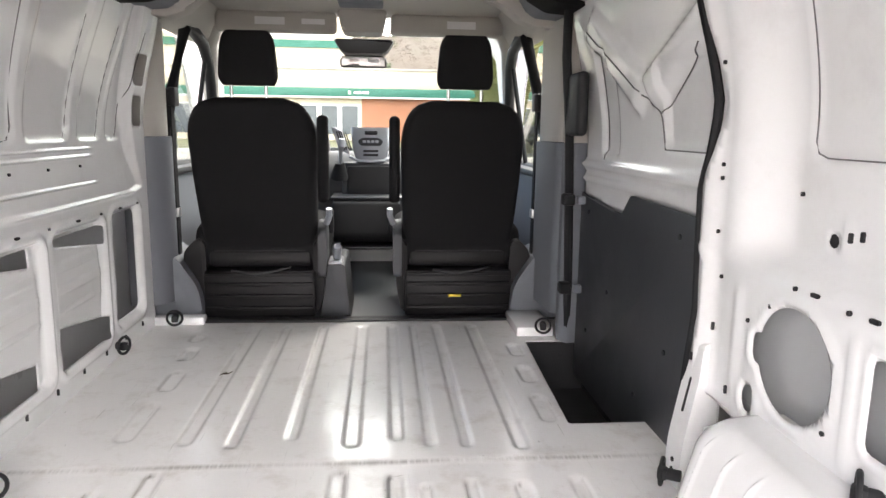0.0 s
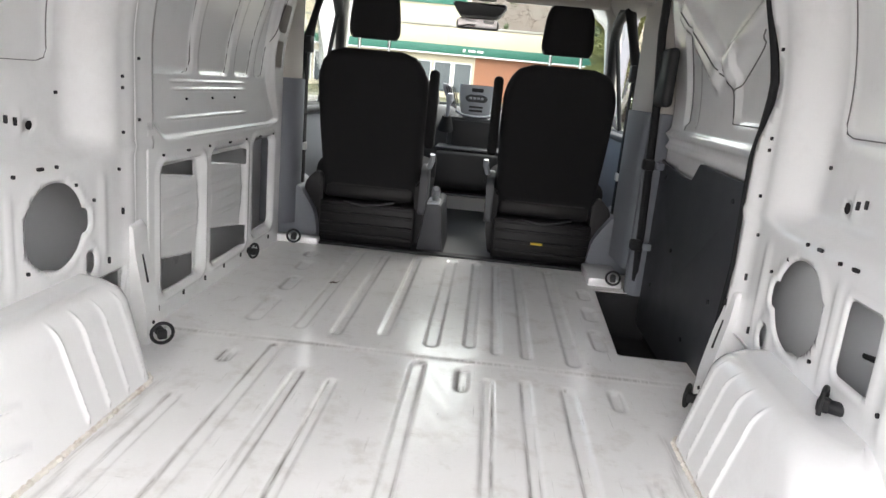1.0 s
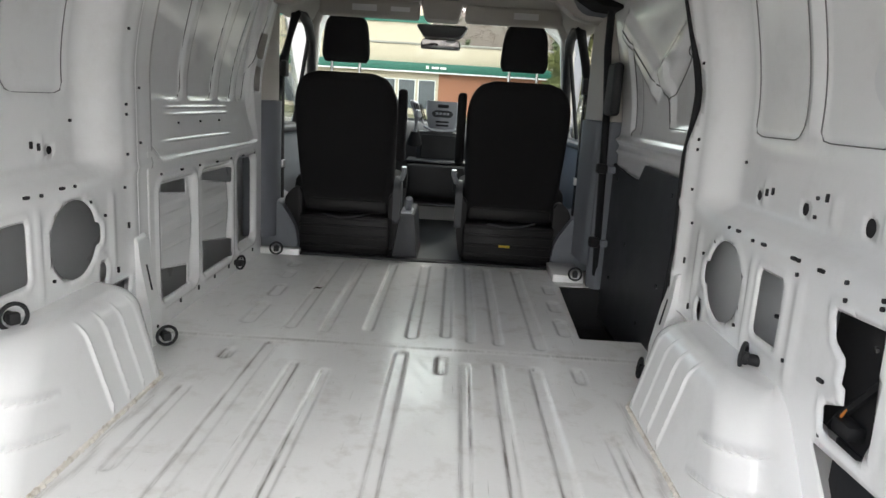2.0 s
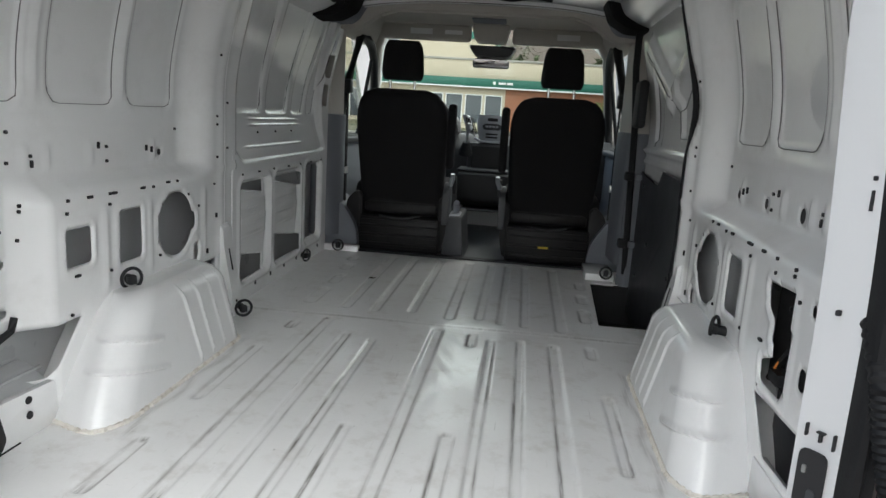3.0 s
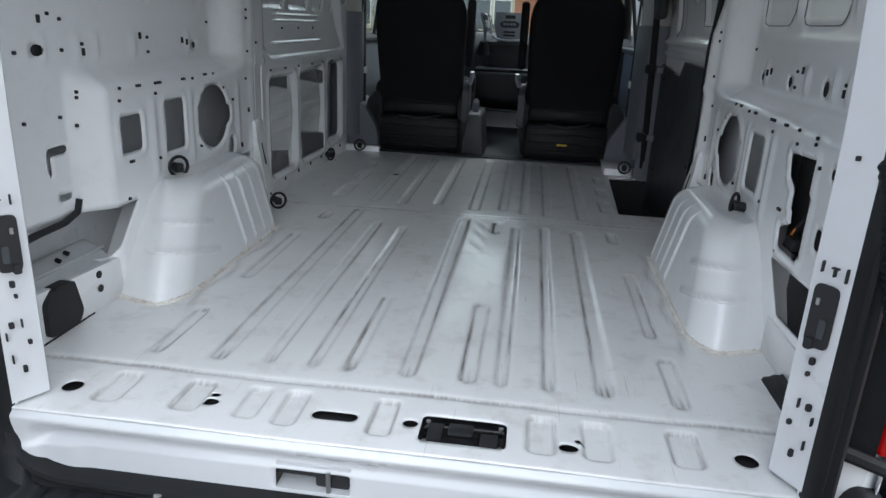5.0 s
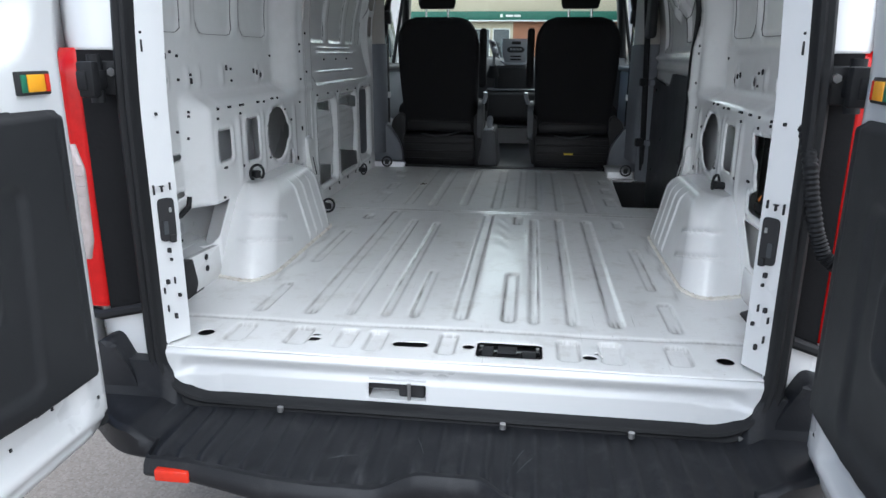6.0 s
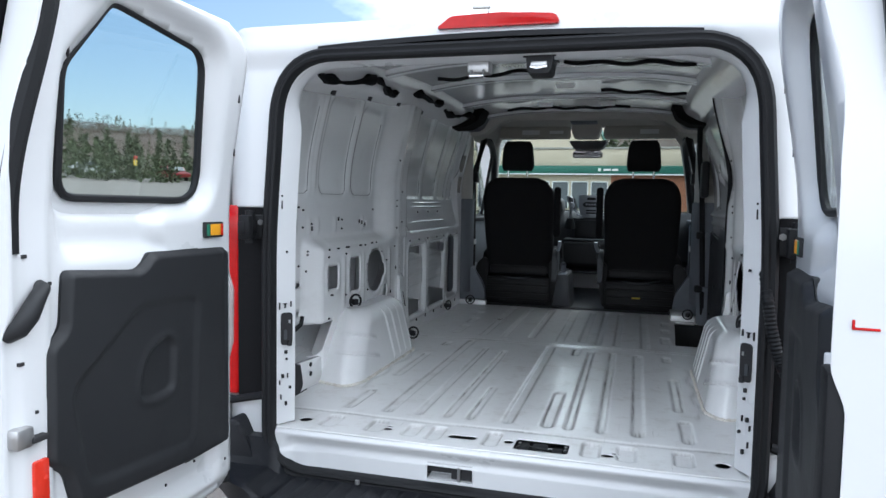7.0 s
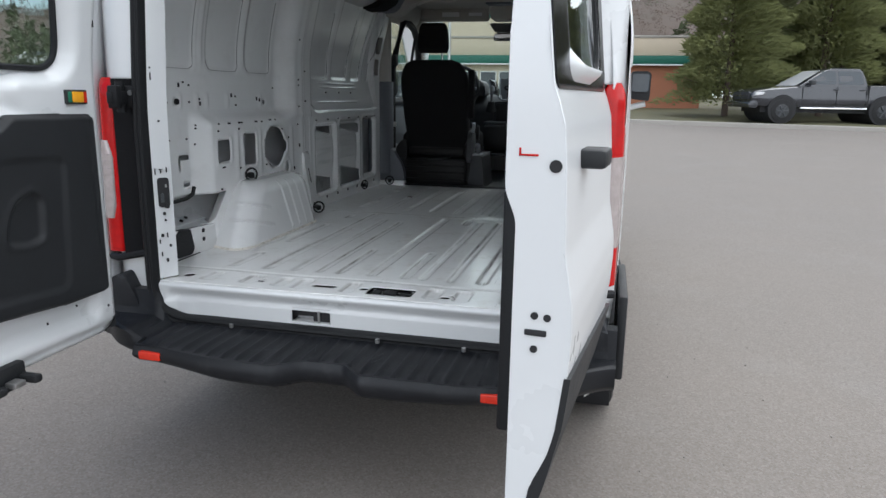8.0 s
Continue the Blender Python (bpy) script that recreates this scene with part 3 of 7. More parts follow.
def rear_bay(s, holes, label):
    def shape(y, z):
        d = inner_depth(y, z, s) - (0.018 * ramp(y, 1.50, 1.57) if s > 0 else 0)
        h = np.full(y.shape, 9.0)
        for q in holes[:5]:
            h = np.minimum(h, q(y, z))
        return s * (d - hole_lip(h)), y, z
    return sheet("side_panel", steps(0.08, 1.70, 0.0125), steps(0.69, 2.04, 0.0125), shape, holes, PRIMER, van, 0.002, label)


rear_bay(-1, REAR_L, "pressed white inner side panel with punched openings")
rear_bay(1, REAR_R, "pressed white inner side panel with punched openings")


BAY_FIELD = poly_dist(rounded([(1.64, 2.15), (1.66, 1.37), (1.775, 1.285), (2.80, 1.280), (2.93, 1.30), (2.865, 1.43), (2.845, 1.52), (2.845, 2.15)], [0.01, 0.05, 0.03, 0.02, 0.02, 0.05, 0.05, 0.01]))


def front_depth(y, z):
    """Distance of the inner panel from the middle line, front bay on the driver's side."""
    lean = 0.10 * ramp(z, 1.55, 2.15)
    field = BAY_FIELD(y, z)
    d = 0.868 + ramp(-field, -0.004, 0.022) * (0.010 + 0.024 * ramp(z, 1.28, 1.50))
    for zc, y0, y1, w, k in ((1.352, 1.80, 2.56, 0.0035, 0.0045), (1.443, 1.86, 2.56, 0.0035, 0.004), (1.468, 1.86, 2.56, 0.0035, 0.004), (1.292, 1.90, 2.86, 0.0035, 0.0045)):
        d = d - k * np.exp(-((z - zc) / w) ** 2) * ramp(y, y0, y0 + 0.08) * (1 - ramp(y, y1 - 0.08, y1))
    for y0, y1 in ((1.70, 2.04), (2.10, 2.37), (2.44, 2.62), (2.67, 2.80)):
        s = rrect(y, z, y0 + 0.30 * (z - 1.50) * ramp(y, 1.7, 2.8), y1 + 0.30 * (z - 1.50) * ramp(y, 1.7, 2.8), 1.495, 2.0, 0.03)
        d = d + 0.010 * ramp(-s, -0.004, 0.010)
    return d - lean


def plate_gap(y0, y1, base):
    """Openings above and below the ribbed plate of a bay."""
    def fn(y, z):
        top = np.maximum(rrect(y, z, y0 + 0.015, y1 - 0.04, 1.120, 1.205, 0.014), (1.184 - 0.13 * (y - y0) - z) * 0.95)
        low = np.maximum(rrect(y, z, y0 + 0.02, y1 - 0.04, 0.792, 0.96, 0.016), (z - base + 0.155 * (y - y0)) * 0.95)
        return np.minimum(top, low)
    return fn


FRONT_L = [plate_gap(1.745, 2.065, 0.908), plate_gap(2.140, 2.555, 0.932),
           lambda y, z: rrect(y, z, 2.60, 2.86, 0.82, 1.225, 0.03),
           lambda y, z: rrect(y, z, 2.86, 2.955, 1.70, 1.82, 0.01), lambda y, z: rrect(y, z, 2.86, 2.955, 1.545, 1.66, 0.01)]
FRONT_FRAMES = [lambda y, z: rrect(y, z, 1.74, 2.08, 0.785, 1.22, 0.04), lambda y, z: rrect(y, z, 2.135, 2.515, 0.785, 1.23, 0.04), lambda y, z: rrect(y, z, 2.585, 2.875, 0.80, 1.24, 0.04)]


def front_bay_shape(y, z):
    d = front_depth(y, z)
    h = np.full(y.shape, 9.0)
    for q in FRONT_FRAMES:
        h = np.minimum(h, q(y, z))
    d = d - 0.007 * (ramp(h, 0, 0.008) - ramp(h, 0.014, 0.026)) + 0.020 * ramp(-h, 0.0, 0.012)
    plate = ramp(-h, 0.01, 0.03) * (1 - ramp(y, 2.50, 2.55))
    d = d - 0.010 * plate * np.sin(np.pi * ramp(z, 0.86, 1.20))
    for zc in (0.975, 1.035, 1.05, 1.105, 1.12):
        d = d - 0.007 * plate * np.exp(-((z - zc) / 0.005) ** 2) * (0.6 + 0.4 * np.cos((y - 1.91) * 2 * np.pi / 0.415))
    return -d, y, z


sheet("side_panel", steps(1.66, 3.0, 0.0125), np.concatenate([steps(0.69, 1.27, 0.0075), np.arange(1.2725, 1.49, 0.0026), steps(1.495, 2.04, 0.0125)]), front_bay_shape, FRONT_L, PRIMER, van, 0.002, "pressed white inner side panel with framed openings and horizontal creases")


# Outer skin.
def skin_depth(z):
    return 1.00 - 0.075 * ramp(z, 1.35, 2.1) - 0.14 * ramp(z, 1.90, 2.06) - 0.03 * (1 - ramp(z, 0.45, 0.75))


BODY_X = -0.022          # the outer body sits a little off the load space's middle line


def outer_skin(s, y0, y1, holes, name="body_side", z0=0.40):
    return sheet(name, steps(y0, y1, 0.03), steps(z0, 2.02, 0.02), lambda y, z: (BODY_X + s * (skin_depth(z) - (0.05 if s > 0 else 0.02) * (1 - ramp(y, 0.0, 0.14)) - (0.04 if s > 0 else 0.01) * (1 - ramp(y, 0.0, 1.3)) - 0.05 * ramp(y, 3.6, 4.6)), y, z + 0.10 * ramp(y, -0.2, 1.7) * ramp(z, 1.4, 2.0)), holes, PAINT, van, -0.003)


WHEEL = lambda y, z: ellipse(y, z, 0.95, 0.36, 0.40, 0.40)
CABWIN = lambda y, z: convex(y, z, [(3.27, 1.35), (4.10, 1.32), (4.24, 1.44), (4.02, 1.72), (3.72, 1.97), (3.29, 1.99)])
FWHEEL = lambda y, z: ellipse(y, z, 4.25, 0.36, 0.40, 0.40)
outer_skin(-1, 0.03, 4.75, [WHEEL, CABWIN, FWHEEL])
outer_skin(1, 0.03, 1.58, [WHEEL])
outer_skin(1, 2.66, 4.75, [CABWIN, FWHEEL])
outer_skin(1, 1.56, 2.68, [], "door_skin")


# Wheel arches.
def wheel_arch(s):
    nz = 64
    rings = []
    for i in range(nz):
        t = i / (nz - 1)
        if t < 0.72:
            z, inset = 0.695 + 0.225 * t / 0.72, 0.0
        else:
            a = (t - 0.72) / 0.28 * math.pi / 2
            z, inset = 0.92 + 0.062 * math.sin(a), 0.055 * (1 - math.cos(a))
        h = (z - 0.695) / 0.285
        x_in = 0.688 + 0.055 * h + inset
        y0 = (0.535 + 0.235 * h ** 1.15 if s < 0 else 0.57 + 0.20 * h ** 1.15) + inset
        y1 = 1.372 - 0.03 * h - inset * 0.8
        poly = rounded([(0.96, y0 + 0.07), (0.87, y0 + 0.035), (x_in + 0.05, y0 - 0.012), (x_in, y0 + 0.07), (x_in, y1 - 0.045), (x_in + 0.05, y1), (0.96, y1 + 0.01)], [0.001, 0.03, 0.05, 0.06, 0.05, 0.05, 0.001], 10)
        poly = resample(poly, 440)
        ring = []
        for px, py in poly:
            b = 0.0
            for c in (1.02, 1.105, 1.19, 1.27):
                b += 0.007 * math.exp(-((py - c + 0.05 * (h - 0.5)) / 0.0045) ** 2)
            if py > 1.28:
                for c in (0.775, 0.85):
                    b += 0.007 * math.exp(-((px - c) / 0.0045) ** 2)
            for c in (0.80, 0.885):
                b += 0.013 * math.exp(-((z + 0.25 * (py - 0.72) - c) / 0.0065) ** 2) * max(0, min(1, (0.86 - py) / 0.05)) * max(0, min(1, (0.83 - px) / 0.05))
            fade = max(0.0, min(1.0, (z - 0.715) / 0.02)) * max(0.0, min(1.0, (0.972 - z) / 0.03))
            out = Vector((px - 0.85, py - 1.0)).normalized()
            ring.append((s * (px + out.x * b * fade), py + out.y * b * fade, z))
        rings.append(ring)
    part("wheel_arch", loft(rings), PRIMER, van, "rounded white wheel arch with pressed beads", 50)
    bead = [(p[0] + 0.0015 * math.sin(i * 2.3), p[1] + 0.0015 * math.cos(i * 1.9), 0.702) for i, p in enumerate(rings[0][2:-2:3])]
    part("seam_sealer", tube(bead, [0.0055 + 0.004 * math.sin(i * 1.3) ** 2 for i in range(len(bead))], 6), SEALER, van, "cracked yellowed seam sealer")


wheel_arch(-1)
wheel_arch(1)

# Rear frame: outer face with the door opening, rubber seal, sill.
OPEN = (-0.752, 0.752, 0.575, 1.925)


def taper(z):
    """The opening narrows towards the roof."""
    return 1 - 0.042 * ramp(np.asarray(z, float), 1.25, 1.93)


def opening(x, z, grow=0.0):
    x = x / taper(z)
    top = rrect(x, z, OPEN[0] - grow, OPEN[1] + grow, 0.9, OPEN[3] + grow, 0.16 + grow)
    low = rrect(x, z, OPEN[0] - grow, OPEN[1] + grow, OPEN[2] - grow, 1.5, 0.11 + grow)
    return np.minimum(top, low)


def rear_face(x, z):
    edge = opening(x, z, 0.0)
    y = 0.012 + 0.10 * ramp(np.abs(x), 0.80, 1.0) ** 2 + 0.02 * ramp(z, 1.9, 2.06) - 0.03 * ramp(edge, 0.02, 0.05) * ramp(z, 1.90, 1.99)
    return x + BODY_X * ramp(np.abs(x), 0.78, 0.86), y, z


sheet("rear_frame", steps(-0.994, 0.98, 0.014), steps(0.42, 2.06, 0.014), rear_face,
      [opening, lambda x, z: -rrect(x, z, -0.972, 0.945, 0.30, 2.05, 0.13), lambda x, z: rrect(x, z, 0.79, 1.2, 0.79, 1.45, 0.01), lambda x, z: rrect(x, z, -1.2, -0.79, 0.79, 1.45, 0.01)],
      PAINT, van, -0.004, "white painted frame of the rear door opening")


def contour(grow, top=1.0):
    """The opening's outline, moved outwards by grow; top: how much of that at the header."""
    c = [(OPEN[0], OPEN[2]), (OPEN[1], OPEN[2]), (OPEN[1], OPEN[3]), (OPEN[0], OPEN[3])]
    line = rounded(c, [0.13, 0.13, 0.18, 0.18], 14)
    line = np.array(resample(line + line[:1], 181)[:-1])
    step = np.roll(line, -1, 0) - np.roll(line, 1, 0)
    step /= np.linalg.norm(step, axis=1)[:, None]
    out = np.stack([step[:, 1], -step[:, 0]], 1)
    k = grow * (1 - (1 - top) * ramp(line[:, 1], 1.70, 1.86))
    line = line + out * k[:, None]
    return [(float(x * taper(z)), float(z)) for x, z in line]


section = [(0.004, 0.03), (0.0, -0.022), (0.006, -0.034), (0.014, -0.037), (0.021, -0.030), (0.026, -0.030), (0.033, -0.034), (0.041, -0.028), (0.046, -0.010), (0.047, 0.008)]
part("door_seal", loft([[(x, y, z) for x, z in contour(g)] for g, y in section], False), RUBBER, van, "black rubber door seal")
rings = [[(x, -0.004, z) for x, z in contour(0.010)], [(x, 0.004, z) for x, z in contour(0.002)], [(x, 0.05, z) for x, z in contour(-0.027, 0.2)],
         [(x, 0.066, z) for x, z in contour(-0.035, 0.2)], [(x, 0.078, z) for x, z in contour(-0.027, 0.1)], [(x, 0.086, z) for x, z in contour(0.01)], [(x, 0.088, z) for x, z in contour(0.13)]]
bm = bmesh.new()
vs = [[bm.verts.new(p) for p in r] for r in rings]
nr = len(vs[0])
for i, (a, b) in enumerate(zip(vs, vs[1:])):
    for k in range(nr):
        mid = (a[k].co + a[(k + 1) % nr].co) / 2
        if mid.z > (0.70 if i < 4 else 0.86):
            bm.faces.new((a[k], a[(k + 1) % nr], b[(k + 1) % nr], b[k]))
bmesh.ops.delete(bm, geom=[v for v in bm.verts if not v.link_faces], context="VERTS")
# Takes the darker outer white to hold its brightness down.
part("rear_pillar_frame", bm, PAINT, van)


# Sill face under the floor's rear edge.
def sill_face(x, t):
    y = 0.002 - 0.014 * ramp(t, 0.0, 0.07) + (0.030 * ramp(t, 0.10, 0.36) - 0.010 * ramp(t, 0.38, 0.48)) * (1 - ramp(np.abs(x), 0.675 + 0.02 * t, 0.725)) - 0.006 * ramp(np.abs(x), 0.60, 0.64) * ramp(t, 0.42, 0.52)
    z = FLOOR_Z - 0.003 - 0.15 * t
    return x, y, z


# The darker outer white again, so the lit sill comes out less bright.
sheet("rear_sill", steps(-0.775, 0.775, 0.0115), steps(0, 1, 0.025), sill_face, [lambda x, t: 0.032 - opening(x, FLOOR_Z - 0.15 * t), lambda x, t: rrect(x, 0.7 - 0.15 * t, -0.212, -0.062, 0.583, 0.630, 0.006)], PAINT, van, 0.003, "white painted rear sill with a striker opening")
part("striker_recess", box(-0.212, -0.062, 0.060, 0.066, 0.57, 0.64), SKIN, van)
part("recess_roof", box(-0.212, -0.062, 0.012, 0.062, 0.632, 0.638), PAINT, van)
part("recess_shelf", box(-0.212, -0.062, 0.006, 0.062, 0.577, 0.583), PAINT, van)
part("striker_block", box(-0.135, -0.066, 0.020, 0.060, 0.583, 0.632, 0.006), DARK, van, "black striker block in the sill")
part("striker", cyl((-0.106, 0.010, 0.582), (-0.106, 0.010, 0.630), 0.005, seg=12), STEEL, van, "steel door striker pin")
part("sill_lamp_plate", box(0.062, 0.230, 0.047, 0.135, 0.682, 0.692, 0.004), GLOSSBLACK, van, "black plastic plate set into the sill")
for x0, x1, y0, y1 in ((0.075, 0.105, 0.06, 0.12), (0.115, 0.165, 0.085, 0.125), (0.18, 0.215, 0.055, 0.10)):
    part("plate_rib", box(x0, x1, y0, y1, 0.690, 0.697, 0.003), PLASTIC, van)
for x, y in ((0.072, 0.126), (0.22, 0.126), (0.072, 0.056), (0.22, 0.056)):
    part("plate_screw", cyl((x, y, 0.690), (x, y, 0.695), 0.005, seg=10), STEEL, van)


# Bumper.
def smooth(v, a, b):
    return float(ramp(np.array(v), a, b))


def bumper_edge(x):
    """Outer edge of the step: bowed, with a notch by the middle, stepped back to the corners."""
    a = abs(x)
    y = -0.338 + 0.05 * smooth(-x, 0.25, 0.66) + 0.025 * smooth(x, 0.45, 0.70)
    y += 0.068 * smooth(x, -0.14, -0.03) * (1 - smooth(x, 0.085, 0.18))
    return y + 0.07 * smooth(a, 0.672, 0.692) + 0.13 * smooth(a, 0.70, 0.96) ** 1.6


def bumper_profile(x):
    """Points (y, z) across the step bumper at x."""
    y_out = bumper_edge(x)
    wing = smooth(abs(x), 0.69, 0.76)
    wave = 0.5 + 0.5 * math.cos(x * 2 * math.pi / 0.055)
    rib = (0.011 * wave ** 3 - 0.002) * (1 - wing)
    lip = 0.006 * (1 - wing)
    top = 0.540 + 0.035 * wing
    low = 0.478 + 0.018 * smooth(abs(x), 0.25, 0.66)
    return [(0.03, 0.548 + 0.12 * wing), (-0.030, 0.548 + 0.12 * wing), (-0.05, top + rib), (y_out + 0.06, top + rib * 0.9), (y_out + 0.038, top - 0.003), (y_out + 0.024, top + lip), (y_out + 0.010, top + lip),
            (y_out, top - 0.006), (y_out - 0.004, 0.515), (y_out + 0.004, low + 0.008), (y_out + 0.03, low - 0.012), (0.03, 0.46)]


rings = [[(x, y, z) for y, z in bumper_profile(x)] for x in np.linspace(-0.955, 0.955, 420)]
for x, y, a in ((0.18, -0.17, 70), (0.195, -0.20, 62), (-0.22, -0.22, 20), (-0.05, -0.15, 110)):
    c, k = math.cos(math.radians(a)) * 0.035, math.sin(math.radians(a)) * 0.035
    part("scuff_mark", tube([(x - c, y - k, 0.552), (x, y + 0.003, 0.553), (x + c, y + k, 0.552)], [0.0005, 0.0009, 0.0005], 5), CONSOLE, van)
part("rear_bumper", loft(rings), BUMPER, van, "scuffed black plastic step bumper", 45)
for s in (-1, 1):
    part("bumper_corner", prism(rounded([(BODY_X + s * 0.79, 0.47), (BODY_X + s * 0.955, 0.48), (BODY_X + s * 0.945, 0.69), (BODY_X + s * 0.86, 0.735), (BODY_X + s * 0.80, 0.62)], 0.03), -0.045, 0.45, "y", 0.02), BUMPER, van)
    yr = bumper_edge(s * 0.60 + 0.005)
    part("bumper_reflector", box(s * 0.600 - 0.040, s * 0.600 + 0.042, yr - 0.012, yr + 0.02, 0.505, 0.534, 0.004), REFLEX, van, "red reflector in the bumper")
for x, y in ((-0.695, -0.002), (-0.435, -0.03), (0.139, -0.038), (0.45, -0.038), (0.709, -0.02)):
    part("bumper_bolt", cyl((x, y - 0.01, 0.552), (x, y - 0.01, 0.566), 0.008, seg=10), STEEL, van)

# Roof: outer skin, inner skin and bows. It rises from the rear header towards the cab.
def lift(y):
    return 0.11 * ramp(np.asarray(y, float), -0.2, 1.7)


sheet("roof_skin", steps(-0.90, 0.90, 0.03), steps(0.02, 3.6, 0.06), lambda x, y: (x, y, 2.045 + lift(y) - 0.10 * np.abs(x / 0.9) ** 3 - 0.03 * (1 - ramp(y, 0.0, 0.12))), [], PAINT, van, -0.003)
sheet("roof_underside", steps(-0.88, 0.88, 0.03), steps(0.12, 3.0, 0.06), lambda x, y: (x, y, 2.034 + lift(y) - 0.10 * np.abs(x / 0.9) ** 3), [], ROOFSKIN, van, -0.002, "glossy painted underside of the roof")
for yb in (0.16, 0.85, 1.55, 2.25, 2.86):
    rings = []
    for x in np.linspace(-0.86, 0.86, 40):
        zt = 2.03 + float(lift(yb)) - 0.11 * abs(x / 0.9) ** 3
        rings.append([(x, yb - 0.055, zt), (x, yb - 0.04, zt - 0.016), (x, yb - 0.012, zt - 0.018), (x, yb, zt - 0.012), (x, yb + 0.012, zt - 0.018), (x, yb + 0.04, zt - 0.016), (x, yb + 0.055, zt)])
    part("roof_bow", loft(rings), ROOFSKIN, van, "pressed steel roof bow")
for s in (-1, 1):
    rings = []
    for y in np.linspace(0.09, 3.0, 20):
        k = float(lift(y))
        rings.append([(px, y, pz + k) for px, pz in rounded([(s * 0.66, 2.0), (s * 0.69, 1.94), (s * 0.76, 1.90), (s * 0.85, 1.87), (s * 0.93, 1.93), (s * 0.90, 2.0)], 0.02)])
    part("roof_rail", loft(rings), PRIMER, van)

# Third brake lamp and drip strip over the opening.
poly = rounded([(-0.20, 2.008), (0.178, 2.008), (0.168, 2.036), (0.0, 2.048), (-0.15, 2.044)], 0.012)
part("brake_lamp", prism(poly, -0.02, 0.10, "y", 0.006), RED, van, "red high-level brake lamp")
rings = [[(x, y, z + 1.982 - 0.02 * (x / 0.6) ** 2) for y, z in ((-0.028, -0.008), (-0.028, 0.008), (0.01, 0.01), (0.01, -0.01))] for x in np.linspace(-0.59, 0.575, 30)]
part("drip_strip", loft(rings), RUBBER, van, "black rubber drip strip")

# ---- rear doors ----
DOOR_WINDOW = rounded([(0.140, 1.47), (0.650, 1.475), (0.662, 1.765), (0.530, 1.938), (0.490, 1.936), (0.165, 1.895)], [0.09, 0.05, 0.03, 0.02, 0.02, 0.06])


def rear_door(s, hinge, swing, label):
    """Local space: u from the hinge to the free edge, y the thickness (outer face at 0, inner at -0.085), z up."""
    dr = new("rear_door")
    dr.parent = van
    dr["label"] = label
    dr.matrix_basis = pose(hinge[0], hinge[1], 0, 0, 0, swing)
    W, Z0, Z1 = 0.84, 0.565, 1.985
    win = poly_dist(DOOR_WINDOW)
    outline = rounded([(0.0, Z0), (W, Z0), (W, 1.50), (W - 0.05, 1.90), (W - 0.085, Z1), (0.0, Z1)], [0.10, 0.015, 0.10, 0.05, 0.03, 0.19], 10)
    outline = resample(outline + outline[:1], 260)[:-1]
    glass = resample(DOOR_WINDOW + DOOR_WINDOW[:1], 90)[:-1]
    inside = poly_dist(outline)
    beyond = lambda u, z: -inside(u, z)
    us, zs = steps(0, W, 0.0125), steps(Z0, Z1, 0.0125)

    lean = lambda z: 0.085 * ramp(z, 1.40, 2.05)

    def belly(u, z):
        return np.interp(z, [0.56, 0.63, 0.70, 0.755, 0.88, 0.96, 1.02, 1.12, 1.28, 1.36, 1.405, 1.42, 1.435, 2.0], [-0.050, -0.040, -0.008, 0.006, 0.020, 0.024, 0.021, 0.003, -0.002, -0.009, -0.022, -0.029, -0.033, -0.095]) - 0.02 * (1 - ramp(u, 0.0, 0.06))

    one = lambda u, z: float(belly(np.array(u), np.array(z)))
    sheet("outer_panel", us, zs, lambda u, z: (s * u, belly(u, z), z), [win, beyond], PAINT, dr, -0.002)
    tri = poly_dist(DOOR_WINDOW)

    def inner(u, z):
        d = -0.085 - 0.9 * lean(z)
        w = tri(u, z)
        d = d + 0.050 * (1 - ramp(w, 0.0, 0.06))                              # funnel round the window
        scoop = poly_dist(rounded([(0.310, 1.33), (0.680, 1.34), (0.700, 1.50), (0.250, 1.50), (0.370, 1.41)], 0.04))(u, z)
        d = d + 0.035 * ramp(-scoop, -0.02, 0.04)
        foot = poly_dist(rounded([(0.090, 0.62), (0.650, 0.64), (0.690, 0.78), (0.570, 0.80), (0.090, 0.80)], 0.04))(u, z)
        d = d + 0.030 * ramp(-foot, -0.01, 0.03)
        d = d + 0.020 * (1 - ramp(u, 0.012, 0.024)) - 0.012 * ramp(u, W - 0.13, W - 0.115) + 0.03 * ramp(u, W - 0.035, W - 0.01)
        d = d + 0.015 * (1 - ramp(z, Z0 + 0.025, Z0 + 0.04))
        k = ramp(u, W - 0.05, W - 0.006)
        d = d * (1 - k) - k * (0.090 + 0.023 * ramp(z, 1.17, 1.25) + 0.04 * ramp(z, 1.60, 2.05))
        return s * u, d, z
    sheet("inner_panel", us, zs, inner, [win, beyond], PAINT, dr, 0.002)
    rim = [[(s * u, one(u, z), z) for u, z in outline], [(s * u, float(inner(np.array(u), np.array(z))[1]), z) for u, z in outline]]
    part("door_edge", loft(rim, False), PAINT, dr)
    g = part("window_pane", loft([[(s * u, one(u, z) - 0.004, z) for u, z in glass], [(s * u, one(u, z) - 0.008, z) for u, z in glass]]), GLASS, dr)
    g.visible_shadow = False
    part("window_rubber", tube([(s * u, one(u, z) - 0.008, z) for u, z in glass], 0.010, 8, True), RUBBER, dr)
    if s < 0:
        part("edge_seal", tube([(s * (W - 0.022 - 0.055 * float(ramp(np.array(z), 1.45, 1.95))), -0.090 - 0.9 * float(lean(np.array(z))), z) for z in np.linspace(1.36, 1.97, 24)], 0.021, 8), RUBBER, dr, "black rubber seal on the free edge")
